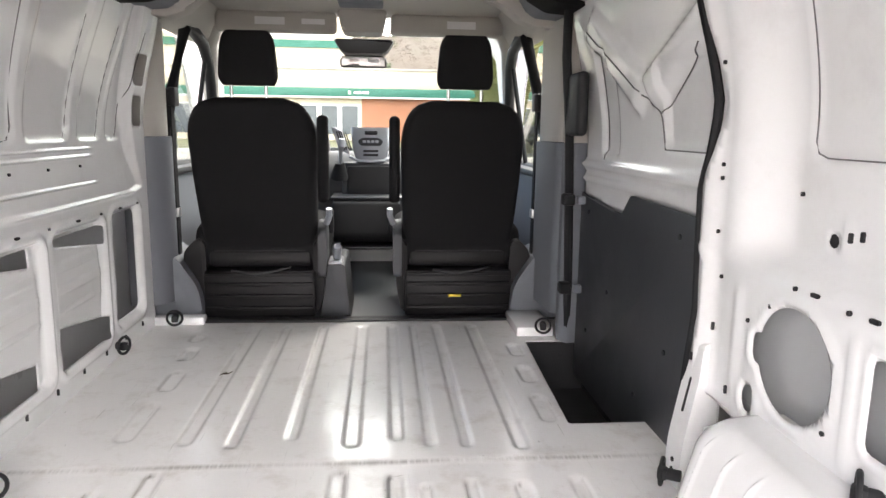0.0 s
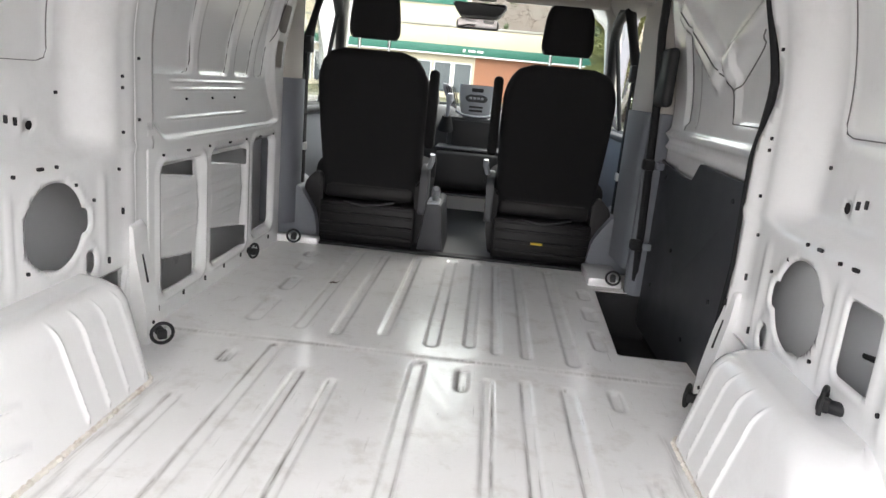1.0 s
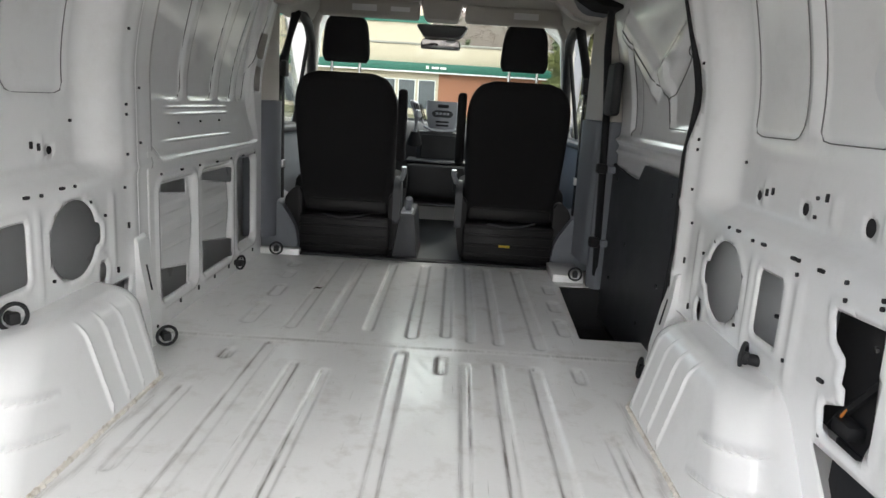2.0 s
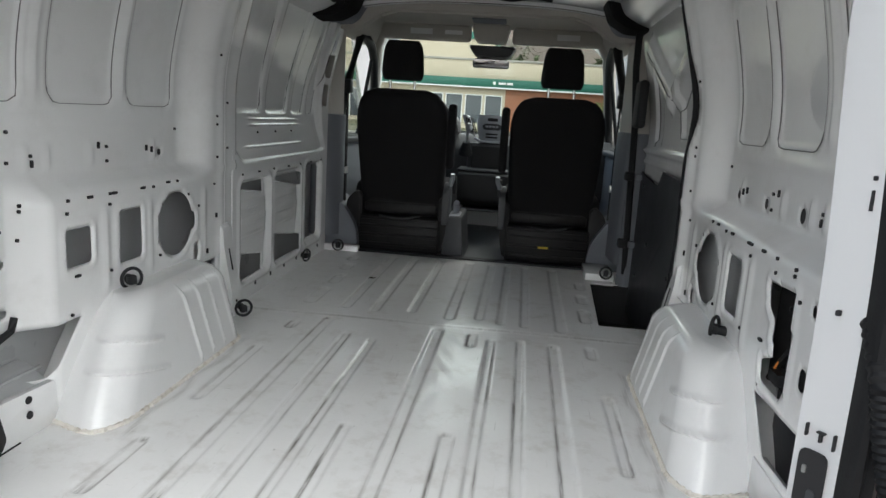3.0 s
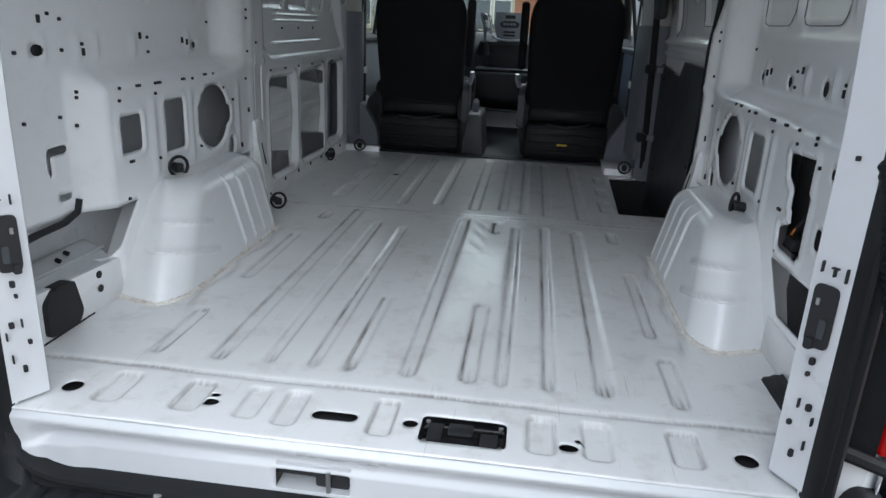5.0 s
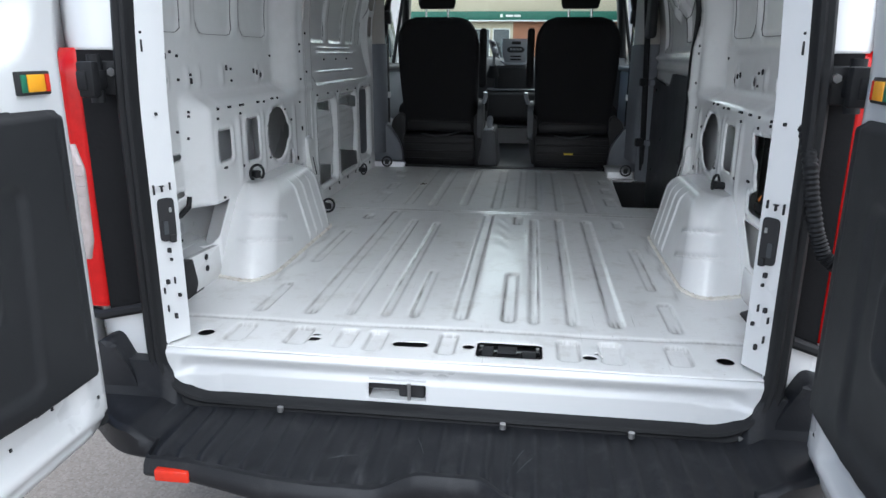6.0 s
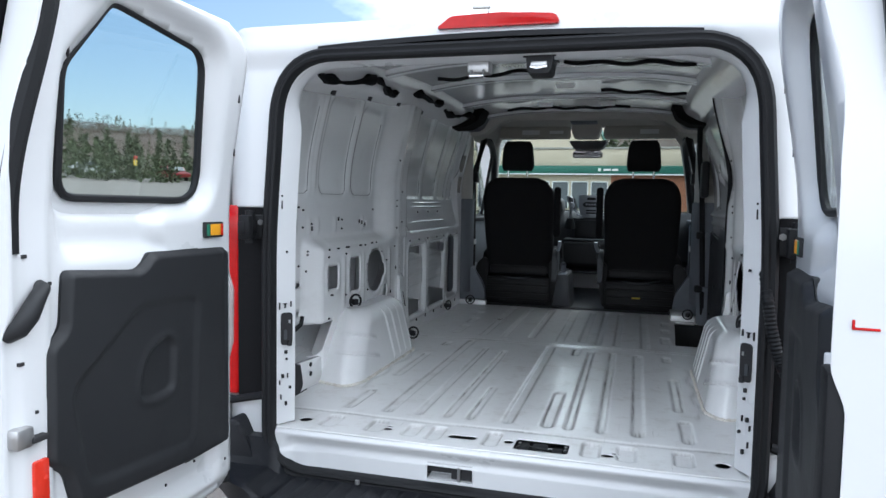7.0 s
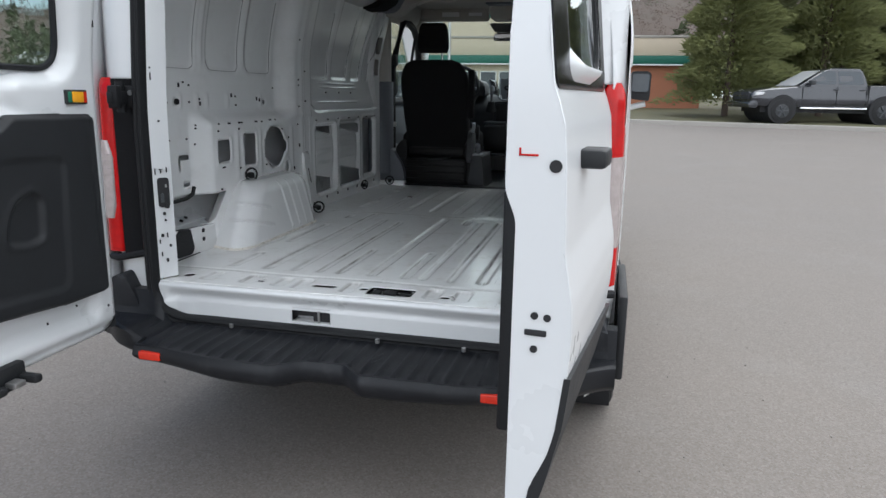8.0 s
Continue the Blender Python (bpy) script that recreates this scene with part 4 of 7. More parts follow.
    trim = rounded([(0.060, 0.72), (0.250, 0.722), (0.665, 0.755), (0.695, 0.86), (0.745, 0.89), (0.740, 1.15), (0.695, 1.185), (0.685, 1.315), (0.450, 1.295), (0.400, 1.335), (0.060, 1.33)], 0.02)
    tp = part("trim_panel", prism([(s * u, z) for u, z in trim], -0.090, -0.07, "y", 0.003), TRIM, dr, "moulded black plastic door lining")
    trim_edge = poly_dist(trim)
    field = poly_dist(rounded([(0.235, 0.77), (0.640, 0.80), (0.690, 1.05), (0.590, 1.115), (0.455, 1.215), (0.205, 1.205)], 0.05))
    grip = poly_dist(rounded([(0.310, 0.950), (0.380, 0.938), (0.465, 0.955), (0.450, 1.035), (0.414, 1.090), (0.345, 1.115), (0.305, 1.085)], 0.03))

    def lining(u, z):
        d = -0.112 + 0.020 * (1 - ramp(-trim_edge(u, z), 0.0, 0.014)) + 0.010 * ramp(-field(u, z), -0.004, 0.022)
        d = d - 0.004 * np.exp(-(grip(u, z) / 0.012) ** 2) + 0.010 * ramp(-grip(u, z), 0.0, 0.020)
        d = d + 0.003 * np.exp(-((u - 0.09) / 0.006) ** 2) * ramp(z, 0.80, 0.84)
        return s * u, d, z
    sheet("lining_face", steps(0.06, 0.745, 0.006), steps(0.72, 1.335, 0.006), lining, [lambda u, z: -trim_edge(u, z)], TRIM, tp, 0.0)
    rf = part("side_reflector", box(s * 0.072, s * 0.162, -0.096, -0.078, 1.362, 1.408, 0.003), DARK, dr, "small black framed amber reflector")
    part("amber_face", box(s * 0.092, s * 0.140, -0.100, -0.094, 1.368, 1.402, 0.002), AMBER, rf)
    part("green_strip", box(s * 0.143, s * 0.157, -0.099, -0.094, 1.368, 1.402, 0.001), GREEN, rf)
    part("red_strip", box(s * 0.077, s * 0.089, -0.099, -0.094, 1.368, 1.402, 0.001), REFLEX, rf)
    part("lower_reflector", box(s * 0.740, s * 0.780, -0.105, -0.09, 0.805, 0.915, 0.006), REFLEX, dr, "red reflector low on the door")
    h0 = [(s * 0.746, -0.09, 1.290), (s * 0.760, -0.115, 1.285), (s * 0.785, -0.125, 1.265), (s * 0.805, -0.125, 1.235), (s * 0.820, -0.115, 1.208), (s * 0.824, -0.088, 1.192)]
    if s < 0:
        part("grab_handle", tube(h0, [0.012, 0.016, 0.018, 0.021, 0.020, 0.016], 10), PLASTIC, dr, "black plastic grab handle")
    if s < 0:
        part("latch", box(s * 0.785, s * 0.830, -0.115, -0.06, 0.955, 1.0, 0.008), STEEL, dr, "zinc plated door latch")
    if s < 0:
        part("latch_tongue", box(s * 0.755, s * 0.795, -0.12, -0.10, 0.962, 0.975, 0.003), DARK, dr)
    stop = part("lower_stop", box(s * 0.450, s * 0.610, -0.108, -0.06, 0.545, 0.610, 0.010), PLASTIC, dr, "black plastic stop at the lower edge")
    part("prong", box(s * 0.452, s * 0.482, -0.168, -0.10, 0.548, 0.574, 0.008), PLASTIC, stop)
    part("prong", box(s * 0.560, s * 0.596, -0.150, -0.10, 0.546, 0.572, 0.008), PLASTIC, stop)
    part("shelf", prism(rounded([(s * 0.47, -0.10), (s * 0.59, -0.10), (s * 0.58, -0.135), (s * 0.48, -0.135)], 0.012), 0.548, 0.560, "z", 0.003), PLASTIC, stop)
    part("catch", box(s * 0.505, s * 0.545, -0.158, -0.12, 0.556, 0.574, 0.004), STEEL, stop, "small metal catch")
    part("top_latch", box(s * 0.615, s * 0.690, -0.175, -0.10, 1.915, 1.965, 0.008), STEEL, dr)
    rings = []
    for u in np.linspace(0.005, W + 0.001, 24):
        zz = np.linspace(0.566, 0.79 + 0.085 * u / W, 12)
        skin = np.interp(zz, [0.56, 0.63, 0.77, 0.88], [-0.036, -0.014, 0.018, 0.030])
        rings.append([(s * u, float(y), float(z)) for y, z in zip(skin, zz)] + [(s * u, one(u, z) - 0.003, float(z)) for z in zz[::-1]])
    part("door_cladding", loft(rings), PLASTIC, dr, "black plastic cladding along the door's foot")
    border = poly_dist(rounded([(0.050, 1.425), (W - 0.012, 1.425), (W - 0.012, 1.965), (0.10, 1.965), (0.050, 1.90)], [0.08, 0.03, 0.02, 0.05, 0.05]))
    sheet("window_border", us, steps(1.40, 1.97, 0.0125), lambda u, z: (s * u, belly(u, z) + 0.004, z), [win, lambda u, z: -border(u, z)], PANEBORDER, dr, 0.002, "glossy black border of the bonded pane")
    if s > 0:
        # Black strip added for the dark lining that shows beside the edge.
        part("lining_strip", box(s * (W - 0.075), s * (W - 0.004), -0.118, -0.078, 0.74, 1.235, 0.006), RUBBER, dr, "black strip standing in for the lining seen past the free edge")
        part("edge_lip", box(s * (W - 0.090), s * (W - 0.077), -0.112, -0.08, 0.72, 1.25, 0.003), PAINT, dr)
    part("outer_handle", box(s * 0.555, s * 0.665, -0.012, 0.052, 1.266, 1.306, 0.010), PLASTIC, dr, "black plastic pull handle")
    # Dark discs and a bar on the edge stand for the shade in its holes.
    for z, y, r in ((1.286, -0.020, 0.012), (0.996, -0.047, 0.0075), (0.994, -0.022, 0.0075), (0.928, -0.046, 0.0075)):
        part("edge_hole_disc", cyl((s * (W - 0.002), y, z), (s * (W + 0.003), y, z), r, seg=14), DARK, dr)
    part("edge_slot_bar", box(s * (W - 0.002), s * (W + 0.004), -0.066, -0.022, 0.955, 0.968, 0.003), DARK, dr)
    part("edge_mark", box(s * (W - 0.002), s * (W + 0.003), -0.089, -0.053, 1.303, 1.307, 0.001), RED, dr)
    part("edge_mark", box(s * (W - 0.002), s * (W + 0.003), -0.090, -0.086, 1.303, 1.318, 0.001), RED, dr)
    # Dark bars laid on the inner face for its slots and dots.
    for u, z, w, h in ((0.680, 1.795, 0.004, 0.032), (0.682, 1.661, 0.004, 0.032), (0.789, 1.353, 0.014, 0.008), (0.725, 1.290, 0.008, 0.008), (0.800, 1.13, 0.014, 0.008), (0.765, 1.02, 0.007, 0.007),
                       (0.30, 0.668, 0.006, 0.008), (0.17, 0.690, 0.006, 0.008), (0.055, 0.66, 0.006, 0.008), (0.045, 1.78, 0.004, 0.024), (0.03, 1.62, 0.004, 0.022)):
        y = float(inner(np.array(u), np.array(z))[1])
        part("edge_slot_bar", box(s * (u - w / 2), s * (u + w / 2), y - 0.0035, y + 0.004, z - h / 2, z + h / 2, 0.001), DARK, dr)
    return dr


rear_door(-1, (-0.896, -0.165), 90, "white rear door standing open, with window and black lining")
rear_door(1, (0.902, -0.12), -96, "white rear door standing open, with window and black lining")

# Tail lamps, hinges, and black strips put where the hinge recess is shaded.
for s in (-1, 1):
    def bx(x):
        return BODY_X + s * x
    part("recess_shade_strip", prism(rounded([(s * 0.775, 0.10), (s * 0.775, 0.022), (bx(0.886), 0.012), (bx(0.886), 0.12)], 0.004), 0.79, 1.45, "z"), FOAM, van, "black strip for the shaded hinge recess beside the door opening")
    lamp = new("tail_lamp")
    lamp.parent = van
    lamp["label"] = "tall red and clear tail lamp at the body corner"

    def lens(name, z0, z1, mat, pts, n=10):
        rings = [[(bx(x - 0.03 * max(0, z - 1.25)), y + 0.02 * (z - 1.1), z) for x, y in rounded(pts(z), 0.015)] for z in np.linspace(z0, z1, n)]
        part(name, loft(rings), mat, lamp)
    wide = 0.03 if s < 0 else 0.0
    cap = lambda z: 0.045 * max(0.0, (z - 1.40) / 0.07) ** 2
    lens("red_lens", 0.80, 1.455, RED, lambda z: [(0.884 + 0.5 * cap(z), 0.010 + cap(z)), (0.925 + wide / 2, 0.012 + cap(z)), (0.958 + wide - cap(z) / 2, 0.055), (0.965 + wide - cap(z), 0.15 + 0.05 * (z > 1.2) - cap(z)), (0.95 - cap(z), 0.20 - 2 * cap(z)), (0.89 + cap(z), 0.12)], 34)
    lens("clear_lens", 0.93, 1.225, LAMPCLEAR, lambda z: [(0.898 + 0.40 * max(0, z - 1.165) + 0.30 * max(0, 0.98 - z), 0.003), (0.929 + wide / 2, 0.004), (0.958 + wide, 0.050), (0.967 + wide, 0.145), (0.95, 0.155), (0.91, 0.06)], 24)
    for k in range(9):
        z = 0.965 + 0.026 * k
        part("lens_rib", tube([(bx(0.905), 0.0035, z), (bx(0.924 + wide / 2), 0.005, z)], 0.0018, 5), LAMPCLEAR, lamp)
    part("lower_gasket", tube([(bx(0.955), 0.03, 0.775), (bx(0.90), 0.0, 0.778), (s * 0.80, 0.0, 0.805)], 0.014, 8), RUBBER, van)
    hb = part("door_hinge", box(s * 0.79, s * 0.845, -0.02, 0.05, 1.345, 1.425, 0.008), RUBBER, van, "black painted door hinge")
    part("hinge_arm", box(s * 0.815, s * 0.84, -0.10, 0.0, 1.36, 1.405, 0.006), RUBBER, hb)
    part("hinge_pin", cyl((s * 0.835, -0.03, 1.33), (s * 0.835, -0.03, 1.44), 0.016, seg=12), RUBBER, hb)
    part("hinge_bolt", cyl((s * 0.80, -0.026, 1.40), (s * 0.80, -0.015, 1.40), 0.010, seg=6), STEEL, hb)
    part("hinge_plate", box(s * 0.80, s * 0.84, -0.095, -0.065, 1.345, 1.425, 0.006), RUBBER, hb)
# Corrugated cable sleeve into the passenger-side door.
path = [Vector(p) for p in ((0.765, 0.01, 1.30), (0.768, -0.04, 1.22), (0.778, -0.05, 1.15), (0.795, -0.055, 1.08), (0.815, -0.06, 1.03), (0.838, -0.07, 1.012), (0.865, -0.09, 1.022), (0.885, -0.12, 1.03))]
pts, rad = [], []
for k in range(90):
    t = k / 89 * (len(path) - 1)
    i = min(len(path) - 2, int(t))
    pts.append(path[i].lerp(path[i + 1], t - i))
    rad.append(0.014 + 0.003 * (k % 2))
part("cable_sleeve", tube(pts, rad, 10), RUBBER, van, "corrugated black rubber cable sleeve")

# ---- the cab ----
part("cab_floor", box(-0.93, 0.93, 3.02, 4.7, 0.62, 0.69), MAT, van, "grey rubber cab floor covering")
part("floor_end_strip", box(-0.68, 0.68, 3.0, 3.06, 0.695, 0.716, 0.006), PLASTIC, van, "black strip at the end of the load floor")
part("firewall", box(-0.93, 0.93, 4.62, 4.68, 0.65, 1.42), DASH, van)
for s in (-1, 1):
    fr = 2.98 if s < 0 else 2.76
    part("pillar_lining", prism(rounded([(s * 0.97, fr), (s * 0.862, fr), (s * 0.81, fr + 0.05), (s * 0.79, 3.10), (s * 0.83, 3.26), (s * 0.97, 3.30)], 0.035), 0.79, 1.50, "z"), GREY, van, "grey plastic pillar lining")
    part("pillar_lining", prism(rounded([(s * 0.96, fr), (s * 0.862, fr), (s * 0.82, fr + 0.05), (s * 0.80, 3.10), (s * 0.84, 3.18), (s * 0.96, 3.28)], 0.035), 1.503, 2.02, "z"), BEIGE, van, "beige upper pillar lining")
    part("pillar_foot", box(s * 0.66, s * (0.90 if s < 0 else 0.815), fr, 3.04, 0.66, 0.738 if s < 0 else 0.742, 0.008), PRIMER, van, "white painted step at the pillar's foot")
    part("wheel_box", prism(rounded([(s * 0.68, 0.70), (s * 0.95, 0.70), (s * 0.95, 1.02), (s * 0.80, 1.0), (s * 0.70, 0.85)], 0.05), 3.06, 3.35, "y", 0.02), GREY, van, "grey side trim beside the seat")
    part("cab_door_lining", box(s * 0.84, s * 0.94, 3.28, 4.3, 0.70, 1.335, 0.03), GREY, van, "grey cab door lining")
    part("door_capping", box(s * 0.82, s * 0.94, 3.27, 4.25, 1.325, 1.36, 0.012), DASH, van)
    pn = part("side_window", prism([(3.24, 1.34), (4.09, 1.31), (4.2, 1.45), (3.74, 1.98), (3.27, 2.0)], s * 0.926, s * 0.931, "x"), GLASS, van)
    pn.visible_shadow = False
    loop = [(0.905, 3.27, 1.37), (0.90, 3.70, 1.35), (0.89, 4.08, 1.34), (0.88, 4.20, 1.40), (0.862, 4.17, 1.50), (0.838, 4.05, 1.63), (0.812, 3.92, 1.765), (0.785, 3.77, 1.87), (0.765, 3.60, 1.94), (0.758, 3.43, 1.972), (0.765, 3.29, 1.975), (0.83, 3.27, 1.70)]
    part("window_frame", tube([(s * x, y, z) for x, y, z in loop], 0.028, 10, True), RUBBER, van, "black rubber frame of the cab door window")
    part("window_divider", cyl((s * 0.895, 3.80, 1.34), (s * 0.785, 3.72, 1.90), 0.012), RUBBER, van)
    part("windscreen_post", tube([(s * 0.89, 4.32, 1.38), (s * 0.84, 4.05, 1.68), (s * 0.77, 3.76, 1.97), (s * 0.70, 3.62, 2.06)], 0.042, 10), BEIGE, van, "beige windscreen post lining")
wind = [(-0.88, 4.5, 1.38), (0.88, 4.5, 1.38), (0.76, 3.70, 2.04), (-0.76, 3.70, 2.04)]
bm = loft([wind, [(x, y + 0.005, z + 0.006) for x, y, z in wind]])
ws = part("windscreen", bm, GLASS, van)
ws.visible_shadow = False
part("bonnet", prism(rounded([(4.45, 1.36), (5.15, 1.16), (5.35, 0.95), (5.38, 0.45), (4.5, 0.45)], 0.06), -0.90, 0.90, "x", 0.05), PAINT, van)

# Headliner with a shelf edge that arches between the pillars.
arch = [(-0.86, 2.16), (-0.86, 1.98), (-0.74, 1.965), (-0.66, 1.99), (-0.58, 2.07), (-0.48, 2.10), (0.48, 2.10), (0.58, 2.07), (0.66, 1.99), (0.74, 1.965), (0.86, 1.98), (0.86, 2.16)]
part("headliner_edge", prism(arch, 2.93, 3.02, "y", 0.012), BEIGE, van, "moulded beige edge of the headliner")
part("headliner", box(-0.86, 0.86, 3.0, 3.72, 2.10, 2.14, 0.01), BEIGE, van, "beige moulded headliner")
for s in (-1, 1):
    part("header_side", prism(rounded([(s * 0.86, 1.96), (s * 0.76, 1.97), (s * 0.70, 2.04), (s * 0.66, 2.12), (s * 0.86, 2.12)], 0.02), 3.0, 3.72, "y"), BEIGE, van)
    rr = part("corner_gusset", prism(rounded([(s * 0.62, 2.125), (s * 0.70, 2.0), (s * 0.87, 1.985), (s * 0.90, 2.125)], 0.025), 2.72, 2.925, "y", 0.02), GREY, van, "moulded grey corner cover beside the headliner")
    part("corner_foam", prism(rounded([(s * 0.60, 2.12), (s * 0.64, 2.03), (s * 0.72, 1.985), (s * 0.885, 1.975), (s * 0.89, 2.12)], 0.02), 2.50, 2.715, "y", 0.02), FOAM, van, "black foam block at the roof corner")
    vs = part("sun_visor", box(-0.69 if s < 0 else 0.145, -0.115 if s < 0 else 0.70, 3.52, 3.58, 1.995, 2.095, 0.022, 3), BEIGE, van, "beige sun visor folded up")
    part("visor_label", box(-0.50 if s < 0 else 0.42, -0.36 if s < 0 else 0.56, 3.515, 3.519, 2.03, 2.065), WHITE, vs)
    if s < 0:
        part("visor_label", box(-0.28, -0.17, 3.515, 3.519, 2.035, 2.06), WHITE, vs)
part("roof_console", prism(rounded([(-0.11, 2.10), (-0.085, 2.0), (0.105, 2.0), (0.13, 2.10)], 0.02), 3.46, 3.66, "y", 0.015), BEIGE, van, "small beige overhead console")
part("console_lamp", box(-0.09, 0.11, 3.2, 3.34, 2.085, 2.105, 0.01), GREY, van)
mir = part("rear_view_mirror", prism(rounded([(-0.12, 1.905), (-0.115, 1.862), (0.125, 1.862), (0.13, 1.905), (0.10, 1.925), (-0.09, 1.925)], 0.015), 3.80, 3.835, "y", 0.008), DASH, van, "black rear-view mirror")
part("mirror_glass", box(-0.108, 0.118, 3.796, 3.799, 1.87, 1.917), MIRROR, mir)
part("mirror_mount", prism(rounded([(-0.15, 2.0), (-0.10, 1.93), (0.12, 1.93), (0.17, 2.0)], 0.02), 3.74, 3.92, "y", 0.015), DASH, van)

# Dashboard.
dash = thing("dashboard", "black and grey moulded dashboard with radio panel", "dashboard", (0, 0, 0.69))


def up(bm):
    bmesh.ops.translate(bm, vec=(0, 0, -0.69), verts=bm.verts)
    return bm


part("body", up(prism(rounded([(3.98, 1.0), (3.98, 1.30), (4.10, 1.415), (4.60, 1.40), (4.60, 0.98), (4.2, 0.94)], 0.05), -0.88, 0.88, "x", 0.01)), DASH, dash)
rings = []
for t in np.linspace(0, 1, 12):
    z = 1.372 + 0.18 * t
    w = 0.082 + 0.026 * math.sin(t * math.pi * 0.62)
    bow = 0.012 * math.sin(t * math.pi)
    rings.append([(0.040 + px, 3.905 - bow * (1 - (px / 0.12) ** 2) + py, z) for px, py in rounded([(-w, 0.004), (0.0, -0.012), (w, 0.004), (w, 0.10), (-w, 0.10)], 0.02, 5)])
radio = part("radio_panel", up(loft(rings)), SILVER, dash, "rounded silver radio and heater panel", 55)
part("display", up(box(0.008, 0.078, 3.878, 3.90, 1.512, 1.534, 0.006)), DARK, radio)
part("dial_recess", up(prism(rounded([(-0.015, 1.452), (0.095, 1.452), (0.112, 1.478), (0.085, 1.496), (-0.005, 1.496), (-0.032, 1.478)], 0.014), 3.8825, 3.90, "y", 0.003)), DASH, radio)
for k in range(4):
    part("button", up(box(-0.004 + k * 0.023, 0.014 + k * 0.023, 3.878, 3.89, 1.468, 1.482, 0.003)), SILVER, radio)
for z in (1.402, 1.424):
    part("slot", up(box(0.0, 0.082, 3.882, 3.90, z - 0.006, z + 0.006, 0.003)), DARK, radio)
part("panel_lip", up(tube([(-0.075, 3.90, 1.392), (-0.03, 3.875, 1.372), (0.04, 3.868, 1.368), (0.11, 3.875, 1.372), (0.155, 3.90, 1.392)], 0.008, 8)), SILVER, dash)
vent = part("air_vent", up(prism(rounded([(-0.135, 1.43), (-0.075, 1.40), (-0.125, 1.54), (-0.175, 1.55)], 0.012), 3.91, 4.0, "y", 0.008)), SILVER, dash)
for k in range(5):
    x = -0.150 + k * 0.012
    part("slat", up(prism([(x, 1.530), (x + 0.007, 1.530), (x + 0.038, 1.43), (x + 0.031, 1.43)], 3.900, 3.912, "y")), DARK, vent)
part("glove_bin", up(box(-0.12, 0.19, 3.90, 4.0, 1.06, 1.36, 0.02)), DASH, dash)
part("bin_lid", up(box(-0.09, 0.16, 3.885, 3.905, 1.17, 1.34, 0.012)), PLASTIC, dash)
part("tray", up(box(-0.17, 0.21, 3.72, 4.0, 1.172, 1.186, 0.006)), CONSOLE, dash, "grey shelf above the tray")
part("tray_front", up(prism(rounded([(3.70, 0.97), (3.70, 1.165), (3.98, 1.17), (3.98, 0.93), (3.78, 0.93)], 0.03), -0.16, 0.20, "x", 0.012)), PLASTIC, dash)
part("tray_edge", up(box(-0.13, 0.19, 3.69, 3.76, 0.908, 0.922, 0.005)), CONSOLE, dash, "thin grey lip under the tray")
part("tray_shelf", up(box(-0.13, 0.19, 3.74, 4.3, 0.898, 0.912, 0.004)), PLASTIC, dash)
boot = part("gear_boot", up(cyl((-0.13, 3.86, 1.28), (-0.125, 3.83, 1.36), 0.05, 0.025, seg=16)), RUBBER, dash)
part("gear_lever", up(tube([(-0.122, 3.83, 1.36), (-0.118, 3.80, 1.43), (-0.112, 3.79, 1.455), (-0.110, 3.785, 1.49)], [0.010, 0.011, 0.023, 0.016], 12)), SILVER, boot)
hood = part("instrument_hood", up(prism(rounded([(-0.66, 1.40), (-0.20, 1.40), (-0.22, 1.52), (-0.34, 1.56), (-0.52, 1.56), (-0.64, 1.52)], 0.03), 3.98, 4.25, "y", 0.02)), DASH, dash)

sw = thing("steering_wheel", "black steering wheel with silver spokes", "steering wheel", (-0.43, 3.80, 1.465))
circle = [(0.19 * math.cos(a), 0.06 * math.sin(a), 0.185 * math.sin(a)) for a in np.linspace(0, 2 * math.pi, 40, endpoint=False)]
part("rim", tube(circle, 0.016, 10, True), PLASTIC, sw)
part("hub", box(-0.07, 0.07, -0.01, 0.04, -0.06, 0.06, 0.02), PLASTIC, sw)
for a in (0.0, math.pi, -math.pi / 2):
    part("spoke", tube([(0.05 * math.cos(a), 0.01, 0.05 * math.sin(a)), (0.18 * math.cos(a), 0.055 * math.sin(a), 0.175 * math.sin(a))], 0.014, 8), SILVER, sw)
part("column", cyl((0, 0.02, 0), (0, 0.26, -0.09), 0.045), DASH, sw)


